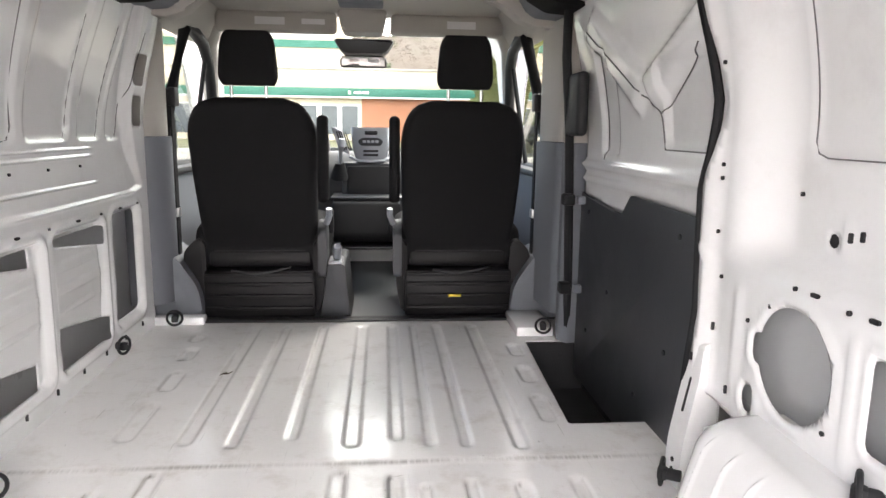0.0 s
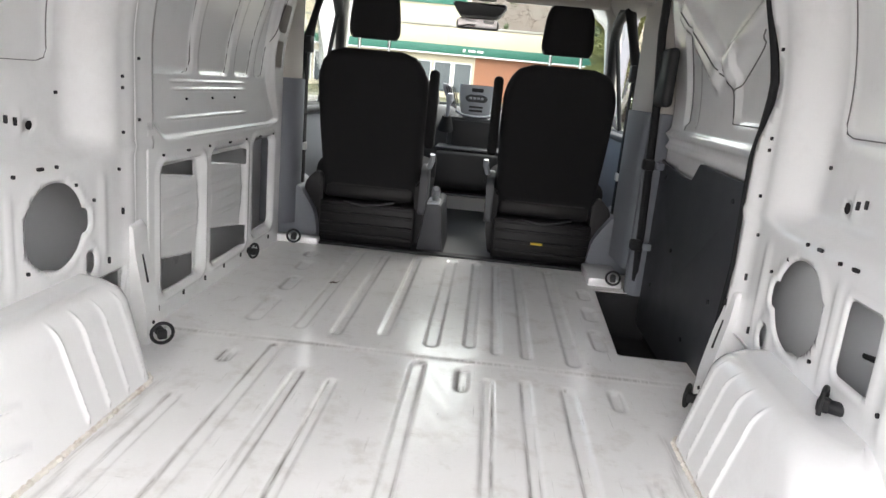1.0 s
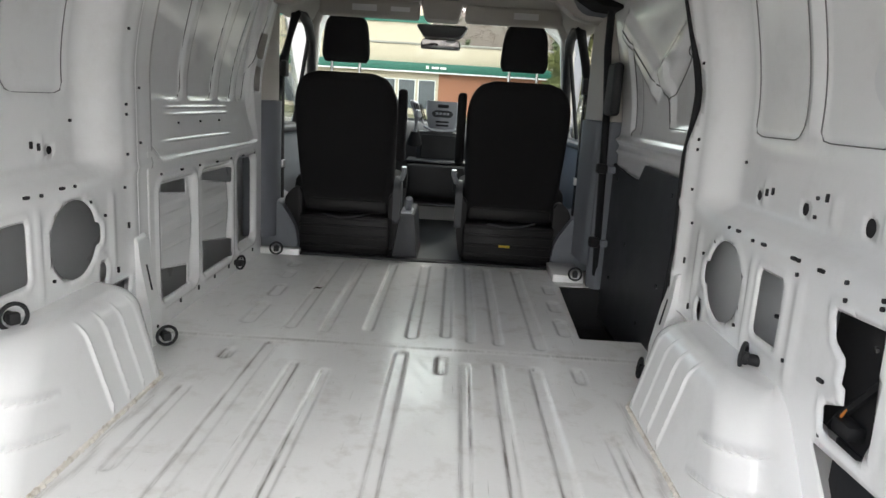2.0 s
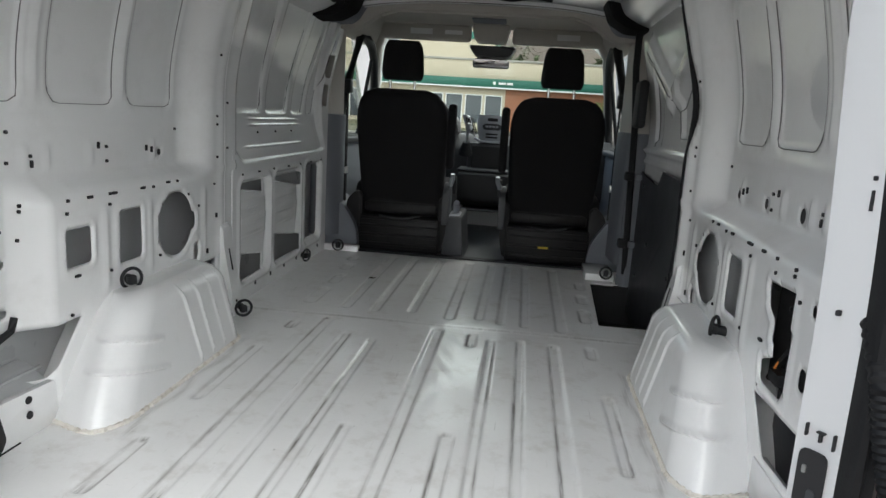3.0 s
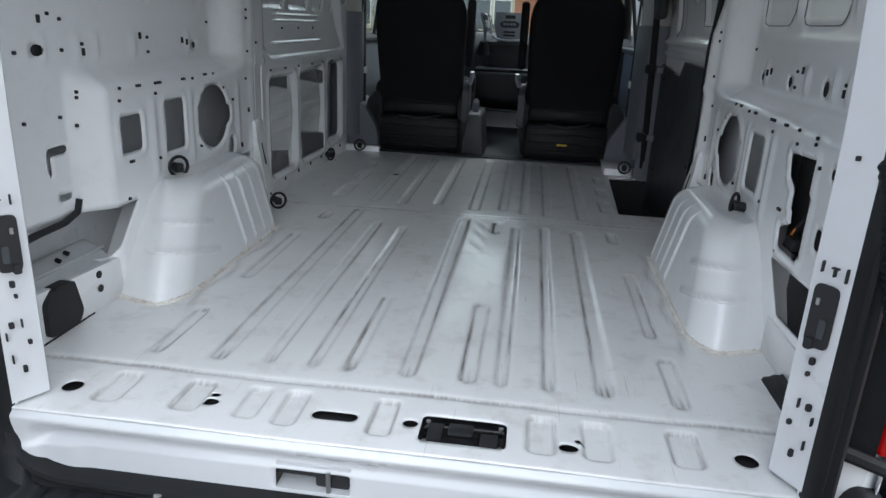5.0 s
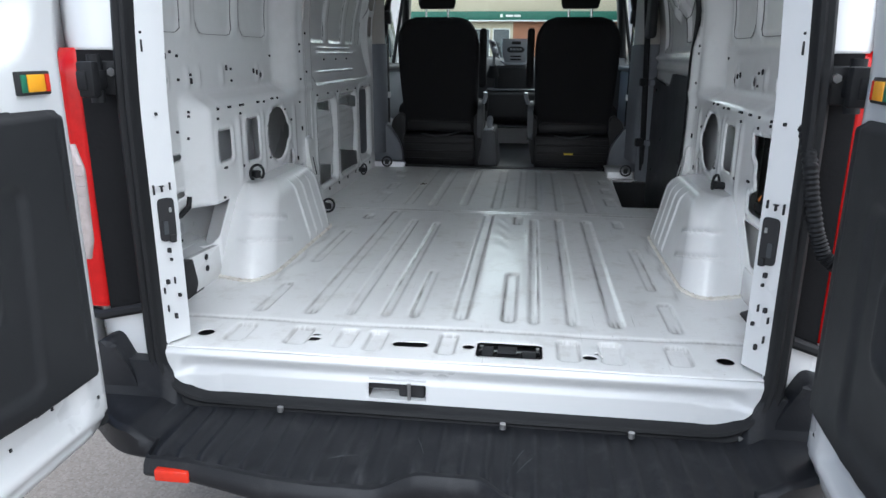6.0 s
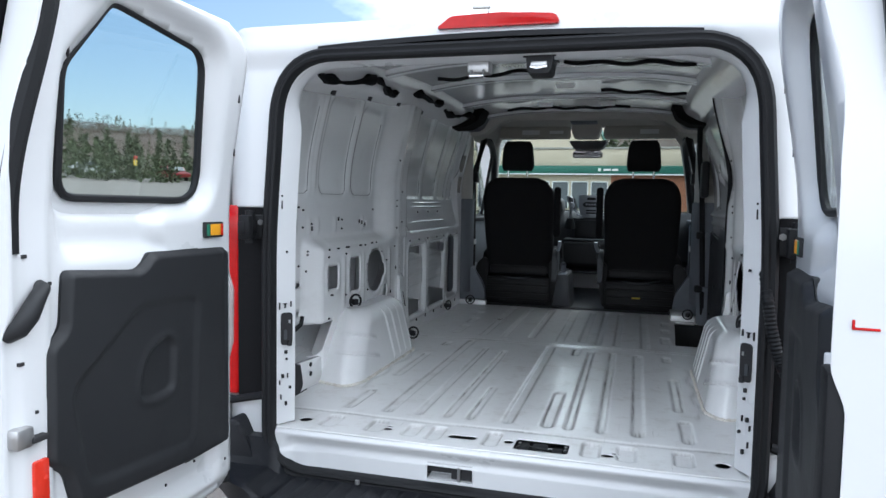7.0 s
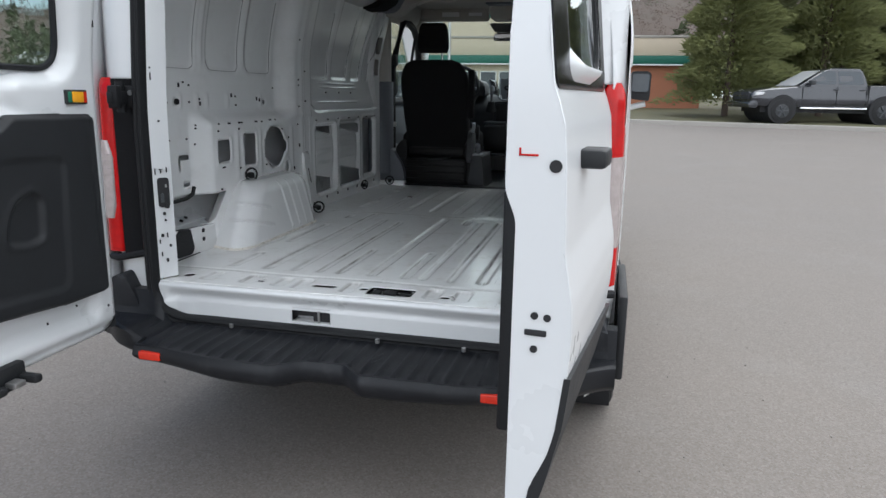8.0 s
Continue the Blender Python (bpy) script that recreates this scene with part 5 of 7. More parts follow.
def seat(name, x, flip, label, lean=0.0):
    st = thing(name, label, "seat", (x, 3.0, FLOOR_Z))
    rings = []
    for t in np.linspace(0, 1, 40):
        z = 0.265 + 0.70 * t
        w = 0.245 + 0.022 * math.sin(min(1, t * 1.25) * math.pi * 0.5)
        if t > 0.70:
            q = (t - 0.70) / 0.30
            w -= 0.125 * (1 - math.sqrt(max(0.0, 1 - q ** 2.6)))
        lean_y = 0.16 - 0.20 * t
        th = 0.13 - 0.03 * t
        e = max(0.0, (t - 0.93) / 0.07)
        sh = 0.03 * e * e
        ring = rounded([(-w, lean_y + sh), (w, lean_y + sh), (w, lean_y + th - sh), (-w, lean_y + th - sh)], 0.045, 6)
        rings.append([(px, py - 0.012 * (1 - (px / 0.27) ** 2) * (1 if py < lean_y + 0.05 else 0), z) for px, py in ring])
    back = part("backrest", loft(rings), FABRIC, st, "", 50)
    part("back_seam", tube([(px, 0.152 - 0.20 * 0.05, 0.30) for px in np.linspace(-0.20, 0.20, 6)], 0.004, 6), PLASTIC, back)
    rings = []
    for t in np.linspace(0, 1, 18):
        e = (abs(t - 0.5) * 2) ** 5
        w = (0.113 - 0.02 * (t - 0.5)) * (1 - 0.16 * e)
        th = 0.05 * (1 - 0.35 * e)
        rings.append([(px, py + 0.0, 1.015 + 0.215 * t) for px, py in rounded([(-w, -th), (w, -th), (w, th), (-w, th)], 0.035, 6)])
    part("headrest", loft(rings), FABRIC, st, "", 50)
    for k in (-0.07, 0.07):
        part("headrest_post", cyl((k, 0.0, 0.93), (k, 0.0, 1.03), 0.007), CHROME, st)
    part("cushion", box(-0.295, 0.295, 0.14, 0.68, 0.22, 0.43, 0.07, 4), FABRIC, st)
    part("back_frame", box(-0.225, 0.225, 0.13, 0.20, 0.225, 0.30, 0.02), SEATBASE, st)
    base = part("plinth", box(-0.245, 0.245, 0.10, 0.60, 0.0, 0.215, 0.012), SEATBASE, st, "black steel seat base")
    for z in (0.045, 0.10, 0.155, 0.20):
        part("rail", box(-0.235, 0.235, 0.084, 0.105, z - 0.008, z + 0.008, 0.004), SEATBASE, base)
    part("wire_loop", tube([(-0.12, 0.095, 0.22), (-0.02, 0.08, 0.205), (0.06, 0.085, 0.215), (0.14, 0.09, 0.235)], 0.006, 6), DASH, base)
    if flip < 0:
        part("caution_label", box(-0.05, 0.01, 0.080, 0.0835, 0.095, 0.107), YELLOW, base)
    for sgn in (-1, 1):
        out = 0.33 if sgn != flip else 0.285
        part("side_shield", prism(rounded([(sgn * 0.235, 0.02), (sgn * 0.262, 0.02), (sgn * out, 0.14), (sgn * out, 0.30), (sgn * 0.27, 0.36), (sgn * 0.235, 0.34)], 0.03), 0.12, 0.58, "y", 0.015), SEATBASE, st)
    part("armrest", box(flip * 0.272, flip * 0.318, -0.01, 0.07, 0.53, 0.90, 0.02, 3), FABRIC, st, "folded-up black armrest")
    part("recliner_cover", prism(rounded([(0.05, 0.19), (0.22, 0.20), (0.24, 0.40), (0.14, 0.45), (0.07, 0.40)], 0.03), flip * 0.262, flip * 0.30, "x", 0.01), CONSOLE, st, "dark grey plastic recliner cover")
    part("recliner_lever", tube([(flip * 0.30, 0.10, 0.43), (flip * 0.315, 0.07, 0.47), (flip * 0.315, 0.06, 0.50)], 0.014, 8), SILVER, st)
    part("belt_buckle", box(flip * 0.295, flip * 0.32, 0.25, 0.29, 0.36, 0.47, 0.008), PLASTIC, st)
    return st


seat("driver_seat", -0.442, 1, "black cloth driver's seat with headrest, seen from behind")
seat("passenger_seat", 0.452, -1, "black cloth passenger seat with headrest, seen from behind")
cb = thing("handbrake_console", "dark grey plastic handbrake console beside the driver's seat", "console", (-0.09, 3.05, 0.69))
part("body", prism(rounded([(-0.083, 0.0), (0.052, 0.0), (0.028, 0.25), (0.016, 0.262), (-0.05, 0.258)], 0.010), 0.02, 0.42, "y", 0.010), CONSOLE, cb)
part("handbrake_lever", tube([(-0.012, 0.12, 0.25), (-0.008, 0.06, 0.30), (-0.004, 0.02, 0.335), (-0.002, 0.0, 0.346)], [0.016, 0.019, 0.021, 0.015], 10), SILVER, cb)
part("boot", box(-0.048, 0.015, 0.025, 0.18, 0.252, 0.272, 0.008), SILVER, cb, "pale bezel round the lever")
for s in (-1, 1):
    sb = thing("seat_belt", "black webbing seat belt hanging at the pillar", "seat belt", (s * 0.795, 3.16, 0.79))
    part("webbing", prism([(-0.003, 0.0), (0.003, 0.0), (0.003 + 0.005 * s, 0.86), (-0.003 + 0.005 * s, 0.86)], -0.022, 0.022, "y"), FABRIC, sb)
    part("tongue", box(-0.008, 0.008, -0.024, 0.024, 0.36, 0.40, 0.004), STEEL, sb)
    part("top_guide", box(-0.014, 0.02, -0.03, 0.03, 0.84, 0.92, 0.008), PLASTIC, sb)

# Outside mirrors.
for s in (-1, 1):
    om = part("door_mirror", prism(rounded([(s * 1.03, 1.40), (s * 1.20, 1.38), (s * 1.205, 1.60), (s * 1.18, 1.625), (s * 1.05, 1.625), (s * 1.03, 1.59)], 0.025), 3.90, 4.02, "y", 0.02), PLASTIC, van, "black outside mirror")
    # Near-black pane: the dark ground it would reflect is put into its colour.
    part("mirror_glass", prism(rounded([(s * 1.05, 1.46), (s * 1.185, 1.455), (s * 1.19, 1.60), (s * 1.055, 1.605)], 0.02), 3.892, 3.902, "y"), WINDOWDARK, om)
    part("mirror_foot", tube([(s * 0.95, 3.98, 1.33), (s * 1.06, 3.97, 1.33), (s * 1.17, 3.95, 1.36)], 0.025, 10), PAINT, om)

# Sliding door, seen from inside, and the step well.
sd = new("sliding_door")
sd.parent = van
sd["label"] = "closed sliding side door with a grey hardboard lining"


def slide_shape(y, z):
    d = 0.892 - 0.09 * ramp(z, 1.50, 2.10)
    v = poly_dist([(2.40, 1.93), (2.02, 1.70), (2.10, 1.62), (2.48, 1.86)])(y, z)
    w = poly_dist([(2.02, 1.70), (1.62, 1.84), (1.60, 1.80), (1.98, 1.64)])(y, z)
    d = d - 0.025 * (1 - ramp(np.minimum(v, w), -0.01, 0.03))
    pane = rrect(y, z, 1.50, 1.92, 1.50, 1.74, 0.04)
    d = d + 0.014 * ramp(-pane, -0.004, 0.01)
    pane = rrect(y, z, 2.30, 2.47, 1.47, 1.82, 0.02)
    d = d + 0.014 * ramp(-pane, -0.004, 0.01)
    d = d - 0.022 * np.exp(-((z - 1.425) / 0.014) ** 2) - 0.016 * np.exp(-((z - 1.375) / 0.010) ** 2) * ramp(y, 1.5, 2.2)
    return d, y, z


sheet("inner_panel", steps(1.56, 2.66, 0.014), steps(1.26, 2.04, 0.014), slide_shape, [poly_dist([(1.4, 1.2), (2.8, 1.2), (2.8, 1.305), (2.60, 1.305), (2.30, 1.285), (2.20, 1.285), (2.13, 1.345), (1.4, 1.335)])], PRIMER, sd, 0.003, "pressed white inner door panel")
board = rounded([(1.60, 0.58), (2.66, 0.58), (2.66, 1.32), (2.58, 1.305), (2.30, 1.285), (2.20, 1.285), (2.13, 1.352), (1.60, 1.34)], 0.015)
part("lining_board", prism(board, 0.878, 0.886, "x", 0.002), BOARD, sd, "dark grey hardboard lining")
for y, z in ((1.75, 1.28), (2.55, 1.25), (2.52, 0.8), (2.0, 0.75), (1.8, 0.95), (2.3, 1.0)):
    part("lining_clip", cyl((0.879, y, z), (0.874, y, z), 0.008, seg=10), PLASTIC, sd)
for pts in ([(2.44, 1.88), (2.05, 1.665)], [(2.05, 1.655), (1.94, 1.60), (1.915, 1.50), (1.62, 1.50)], [(2.44, 1.82), (2.44, 1.45)], [(1.94, 1.60), (1.66, 1.76)]):
    line = [(float(slide_shape(np.array(y), np.array(z))[0]) - 0.002, y, z) for y, z in resample(pts, 24)]
    part("panel_seam", tube(line, 0.0022, 6), BLACKLINE, sd)
door_edge = [(0.850 - 0.10 * float(ramp(np.array(z), 1.55, 2.15)), float(side_opening(z)) + 0.012, float(z)) for z in np.linspace(2.02, 0.70, 34)]
part("door_seal", tube(door_edge, 0.011, 8), RUBBER, van, "black rubber side door seal")
front_edge = [(0.785, 2.62, 2.02), (0.79, 2.64, 1.82), (0.818, 2.66, 1.55), (0.828, 2.66, 1.30), (0.842, 2.675, 1.0), (0.852, 2.69, 0.76)]
part("door_seal", tube(front_edge, 0.017, 8), RUBBER, van, "black rubber side door seal")
for z0, z1, mat in ((0.70, 1.50, GREY), (1.503, 2.02, BEIGE)):
    part("pillar_edge", prism(rounded([(0.815, 2.70), (0.85, 2.67), (0.90, 2.68), (0.90, 2.78), (0.825, 2.78)], 0.01), z0, z1, "z"), mat, van)
part("door_catch", box(0.80, 0.845, 2.50, 2.68, 1.53, 1.76, 0.02, 3), PLASTIC, van, "black side door catch")
for z in (1.29, 0.945):
    part("check_bracket", box(0.84, 0.872, 2.575, 2.61, z - 0.016, z + 0.016, 0.006), GREY, van)
    part("check_stop", box(0.79, 0.835, 2.585, 2.64, z - 0.022, z + 0.022, 0.008), RUBBER, van)
part("step_mat", box(0.62, 0.97, 1.86, 2.76, 0.46, 0.48), STEPMAT, van, "black rubber step mat")
part("step_riser", box(0.60, 0.645, 1.86, 2.76, 0.46, 0.694), STEPMAT, van)
part("step_back", box(0.62, 0.95, 2.74, 2.78, 0.46, 0.68), STEPMAT, van)
part("step_rear", box(0.62, 0.95, 1.84, 1.88, 0.46, 0.69), STEPMAT, van)
part("step_outer", box(0.94, 0.96, 1.86, 2.76, 0.46, 0.70), STEPMAT, van)

# ---- small fittings of the load space ----
def lean_of(z):
    return 0.10 * float(ramp(np.array(z), 1.55, 2.15))


def side_x(s, y, z):
    if y < 1.68:
        return float(inner_depth(np.array(y), np.array(z), s)) - (0.018 * float(ramp(np.array(y), 1.50, 1.57)) if s > 0 else 0)
    return -float(front_bay_shape(np.array([y]), np.array([z]))[0][0])


HOLE = {}


def hole_plug(s, y, z, w=0.012, h=0.012, name="hole_plug"):
    """A dark plug on a side panel; its black stands for the shade in a hole."""
    key = (w, h)
    if key not in HOLE:
        HOLE[key] = finish(prism(rounded([(-w / 2, -h / 2), (w / 2, -h / 2), (w / 2, h / 2), (-w / 2, h / 2)], min(w, h) * 0.48, 3), -0.0012, 0.004, "x"), name, DARK)
    ob = part(name, HOLE[key], DARK, van)
    ob.location = (s * (side_x(s, y, z) - 0.0035), y, z)
    return ob


UPPER = [(0.467, 1.434, 1), (0.500, 1.446, 0), (0.542, 1.434, 0), (0.374, 1.36, 0), (0.538, 1.361, 0), (0.619, 1.374, 0), (0.623, 1.354, 1), (0.897, 1.391, 1), (0.935, 1.386, 0), (0.935, 1.344, 0),
         (1.15, 1.374, 1), (1.178, 1.368, 1), (1.333, 1.432, 0), (0.548, 1.26, 0), (0.547, 1.246, 0), (0.501, 1.201, 0), (0.373, 1.201, 0), (0.542, 1.176, 0)]
LOWER = [(0.664, 1.262, 0), (0.655, 1.23, 0), (0.755, 1.262, 2), (0.846, 1.262, 0), (0.867, 1.262, 2), (1.015, 1.262, 2), (1.074, 1.26, 0), (1.17, 1.266, 2), (1.229, 1.265, 0), (0.84, 1.233, 0)]
LOWER2 = [(0.688, 1.06, 2), (0.66, 0.96, 0), (0.835, 1.044, 0), (1.298, 1.213, 0), (1.375, 1.163, 0), (1.106, 1.035, 0), (1.516, 1.11, 1), (1.441, 0.985, 1), (1.52, 1.33, 0), (1.52, 1.45, 0), (1.52, 1.48, 0),
          (1.52, 1.70, 0), (1.61, 1.36, 0), (1.61, 1.53, 0), (1.50, 1.23, 0), (1.57, 1.02, 1)]
SIZES = [(0.009, 0.009), (0.008, 0.019), (0.022, 0.008)]
for s in (-1, 1):
    for y, z, k in UPPER + LOWER + LOWER2:
        if s > 0 and (y < 0.40 or y > 1.58):
            continue
        hole_plug(s, y, z, *SIZES[k])
for k in range(7):
    hole_plug(-1, 1.76 + k * 0.18, 1.245, *SIZES[2 if k % 2 else 0])
    hole_plug(-1, 1.72 + k * 0.185, 0.755, *SIZES[1])
for y in (1.98, 2.20, 2.42):
    hole_plug(-1, y, 1.412, *SIZES[0])


# Dark sealant lines round the pressed upper fields, and the two raised ribs between them.
def field_line(s, y0, y1, z0, z1):
    pts = rounded([(y0, z1), (y0, z0), (y1, z0), (y1, z1)], [0.001, 0.045, 0.045, 0.001], 6)
    pts = [(s * (side_x(s, y, z) - 0.002), y, z) for y, z in resample(pts, 40)[1:-1] if z < z1 - 0.004]
    part("panel_seam", tube(pts, 0.0016, 5), BLACKLINE, van)


for s in (-1, 1):
    for y0, y1 in ((0.20, 0.60), (0.695, 0.985), (1.05, 1.32)):
        field_line(s, y0 + 0.004, y1 - 0.004, 1.504, 1.90)
for y1 in (2.04, 2.37, 2.62, 2.80):
    pts = [(y1 - 0.07, 1.497), (y1 - 0.02, 1.502), (y1 - 0.002, 1.53), (y1 + 0.06 * ramp(y1, 1.9, 2.6) * 1.8, 1.90)]
    part("panel_seam", tube([(-side_x(-1, float(y), float(z)) + 0.002, float(y), float(z)) for y, z in resample([(float(a), float(b)) for a, b in pts], 30)], 0.0022, 5), BLACKLINE, van)
# Bright lap seam from pillar to pillar.
for s in (-1,):
    part("pillar_lap", tube([(s * (side_x(s, 1.585, z) - 0.001), 1.585, z) for z in np.linspace(0.72, 1.98, 50)], 0.003, 5), PRIMER, van)


# Feet of the pillars behind the wheel arches.
for s in (-1, 1):
    y0, y1 = (1.545, 1.625) if s < 0 else (1.52, 1.60)
    prof = rounded([(0.90, 0.69), (0.812, 0.69), (0.815, 0.80), (0.825, 0.86), (0.846, 0.98), (0.852, 1.06), (0.90, 1.08)], 0.012)
    foot = part("pillar_foot", prism([(s * x, z) for x, z in prof], y0, y1, "y", 0.008), PRIMER, van, "white pressed foot of the side pillar")
    # Dark prism for the slot and discs for bolt holes, shade put in as colour.
    part("slot", prism([(s * 0.826, 0.885), (s * 0.8425, 0.970), (s * 0.855, 0.970), (s * 0.84, 0.885)], y0 + 0.035, y0 + 0.042, "y"), DARK, foot)
    for z in (0.735, 0.76):
        part("bolt_hole_disc", cyl((s * 0.8105, (y0 + y1) / 2, z), (s * 0.816, (y0 + y1) / 2, z), 0.006, seg=10), DARK, foot)


# Lashing rings.
def lashing_ring(at, s, turn=0.0, tilt=90):
    r = thing("lashing_ring", "black folding lashing ring bolted to the body", "tie-down ring", at, turn, "lashing rings")
    pts = [(0.031 * math.cos(a), 0.0, 0.031 * math.sin(a)) for a in np.linspace(0, 2 * math.pi, 28, endpoint=False)]
    part("ring", tube(pts, 0.0052, 8, True), PLASTIC, r)
    part("clamp", box(-0.013, 0.013, -0.010, 0.014, -0.018, 0.010, 0.005), PLASTIC, r)
    part("bolt", cyl((0.0, 0.012, -0.004), (0.0, 0.045, -0.004), 0.014, seg=12, bevel=0.003), PLASTIC, r)
    return r


lashing_ring((-0.845, 0.905, 1.005), -1, 60)
lashing_ring((0.845, 0.975, 1.0), 1, -125)
lashing_ring((-0.766, 1.545, 0.745), -1, 40)
lashing_ring((0.775, 1.53, 0.745), 1, -120)
lashing_ring((-0.775, 2.955, 0.742), -1, 10)
lashing_ring((0.765, 2.735, 0.755), 1, -10)
lashing_ring((-0.835, 2.545, 0.755), -1, 70)


# Openings and marks of the rear pillars: dark plates, black for the openings' shade.
for s in (-1, 1):
    def on_pillar(name, u, z, w, h, mat=DARK, deep=0.004):
        """u: how far across the slanting pillar face, 0 at the seal and 1 at its inner edge."""
        x, y = 0.752 - 0.037 * u - 0.002, 0.004 + 0.048 * u - 0.001
        ob = part(name, prism(rounded([(-w / 2, -h / 2), (w / 2, -h / 2), (w / 2, h / 2), (-w / 2, h / 2)], min(w, h) * 0.3, 3), -deep, 0.002, "y"), mat, van)
        ob.matrix_basis = pose(s * x, y, z, 0, 0, -s * 52)
        return ob
    on_pillar("pillar_opening_plate", 0.55, 1.035, 0.042, 0.112, deep=0.001)
    on_pillar("pillar_clip", 0.45, 1.015, 0.012, 0.034, CONSOLE, 0.004)
    on_pillar("pillar_clip", 0.7, 1.06, 0.006, 0.012, STEEL, 0.004)
    on_pillar("pillar_clip", 0.7, 0.985, 0.014, 0.02, DARK, 0.008)
    for u, z, w, h in ((0.45, 1.122, 0.016, 0.004), (0.45, 1.114, 0.005, 0.016), (0.12, 1.115, 0.004, 0.03), (0.8, 1.12, 0.004, 0.024), (0.5, 0.955, 0.012, 0.016), (0.55, 0.93, 0.008, 0.010),
                       (0.3, 0.872, 0.012, 0.016), (0.6, 0.872, 0.004, 0.022), (0.12, 0.85, 0.004, 0.02), (0.75, 0.83, 0.010, 0.012), (0.2, 0.80, 0.004, 0.022), (0.5, 0.775, 0.010, 0.018),
                       (0.25, 1.46, 0.005, 0.035), (0.25, 1.49, 0.008, 0.008), (0.4, 1.62, 0.010, 0.012), (0.35, 1.75, 0.005, 0.03), (0.55, 1.30, 0.008, 0.010)):
        on_pillar("pillar_hole_plate", u, z, w * 0.75, h * 0.8)

# Behind the openings: stiffeners, cables and a dark flap on the driver's side, lamp wiring on the other.
part("cable", tube([(-0.928, 0.08, 0.925), (-0.926, 0.25, 0.930), (-0.926, 0.36, 0.938), (-0.926, 0.46, 0.940), (-0.926, 0.515, 0.955), (-0.928, 0.53, 0.985)], 0.009, 8), PLASTIC, van, "black taped cable")
part("lower_rail", prism(rounded([(0.08, 0.69), (0.60, 0.69), (0.582, 0.812), (0.08, 0.838)], 0.006), -0.885, -0.866, "x", 0.004), PRIMER, van)
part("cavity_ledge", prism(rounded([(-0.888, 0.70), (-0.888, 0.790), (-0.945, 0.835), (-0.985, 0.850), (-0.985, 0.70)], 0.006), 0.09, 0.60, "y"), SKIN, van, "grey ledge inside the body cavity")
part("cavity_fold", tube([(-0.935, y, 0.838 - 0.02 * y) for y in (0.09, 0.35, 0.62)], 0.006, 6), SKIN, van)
for y, z in ((0.44, 0.853), (0.475, 0.862)):
    part("grommet", cyl((-0.938, y, z - 0.012), (-0.95, y, z - 0.008), 0.006, seg=12), RUBBER, van)
# Dark discs on the rail stand for the shade in its bolt holes.
for y, z in ((0.483, 0.797), (0.484, 0.758), (0.22, 0.79)):
    part("bolt_hole_disc", cyl((-0.8625, y, z), (-0.868, y, z), 0.010, seg=12), DARK, van)
part("vent_flap", prism(rounded([(0.262, 0.715), (0.372, 0.712), (0.392, 0.738), (0.368, 0.826), (0.30, 0.828), (0.262, 0.80)], 0.012, 3), -0.885, -0.852, "x"), PLASTIC, van, "black rubber air vent flap")
part("lower_rail", box(0.865, 0.90, 0.10, 0.62, 0.695, 0.80, 0.008), PRIMER, van)
# Dark plate in the lamp opening; its black stands for the cavity's shade.
part("lamp_cavity_shade", box(0.925, 0.935, 0.38, 0.76, 0.945, 1.26), DARK, van)
# Grey plate added close behind the openings to catch light and brighten them.
part("opening_backing", box(0.926, 0.932, 0.84, 1.56, 0.95, 1.27), SKIN, van)
# Dark grey plate behind the lower opening.
part("dark_backing", box(0.94, 0.95, 0.36, 0.72, 0.74, 0.93), BOARD, van)
# Dark discs added behind the larger holes, black for the shade inside.
for s, y, z in ((-1, 0.45, 1.363), (-1, 1.232, 1.357), (1, 1.228, 1.355), (1, 0.984, 1.355), (1, 0.733, 1.355), (1, 0.46, 1.355)):
    part("hole_shade_disc", cyl((s * 0.941, y, z), (s * 0.948, y, z), 0.03, seg=16), DARK, van)
part("wire", tube([(0.905, 0.625, 1.045), (0.90, 0.635, 1.03), (0.895, 0.645, 1.01), (0.90, 0.66, 0.985)], 0.003, 6), ORANGE, van)
part("wire", tube([(0.91, 0.57, 1.20), (0.915, 0.58, 1.10), (0.90, 0.66, 1.0), (0.90, 0.68, 0.97)], 0.009, 6), RUBBER, van)
part("connector", box(0.885, 0.92, 0.60, 0.66, 0.975, 1.005, 0.006), PLASTIC, van)
part("cable", tube([(0.93, 1.02, 1.09), (0.925, 0.96, 1.10), (0.93, 0.90, 1.07), (0.93, 0.86, 1.05)], 0.007, 8), RUBBER, van)
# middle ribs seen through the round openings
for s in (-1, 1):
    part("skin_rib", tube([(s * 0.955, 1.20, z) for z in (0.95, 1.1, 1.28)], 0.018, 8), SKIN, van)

# Roof: wiring, foam strips, cargo lamps and the header's latch parts.
def roof_z(x, y):
    return 2.03 + float(lift(y)) - 0.11 * abs(x / 0.9) ** 3


for x0, x1, y in ((-0.45, 0.35, 2.56), (-0.55, -0.1, 1.2), (0.1, 0.62, 0.85), (0.2, 0.65, 1.9)):
    pts = [(x, y + 0.02 * math.sin(x * 9), roof_z(x, y) - 0.02 - 0.012 * math.sin((x - x0) / (x1 - x0) * math.pi) + 0.006 * math.sin(x * 31)) for x in np.linspace(x0, x1, 18)]
    part("roof_cable", tube(pts, 0.009, 6), FOAM, van, "black taped cable under the roof")
pts = [(-0.70 - 0.03 * math.sin(y * 7), y, 1.925 + float(lift(y)) + 0.018 * math.sin(y * 11)) for y in np.linspace(0.12, 2.6, 60)]
part("foam_strip", tube(pts, [0.006 + 0.022 * abs(math.sin(i * 0.9) * math.sin(i * 0.37)) for i in range(60)], 6), FOAM, van, "torn black foam strip along the roof rail")
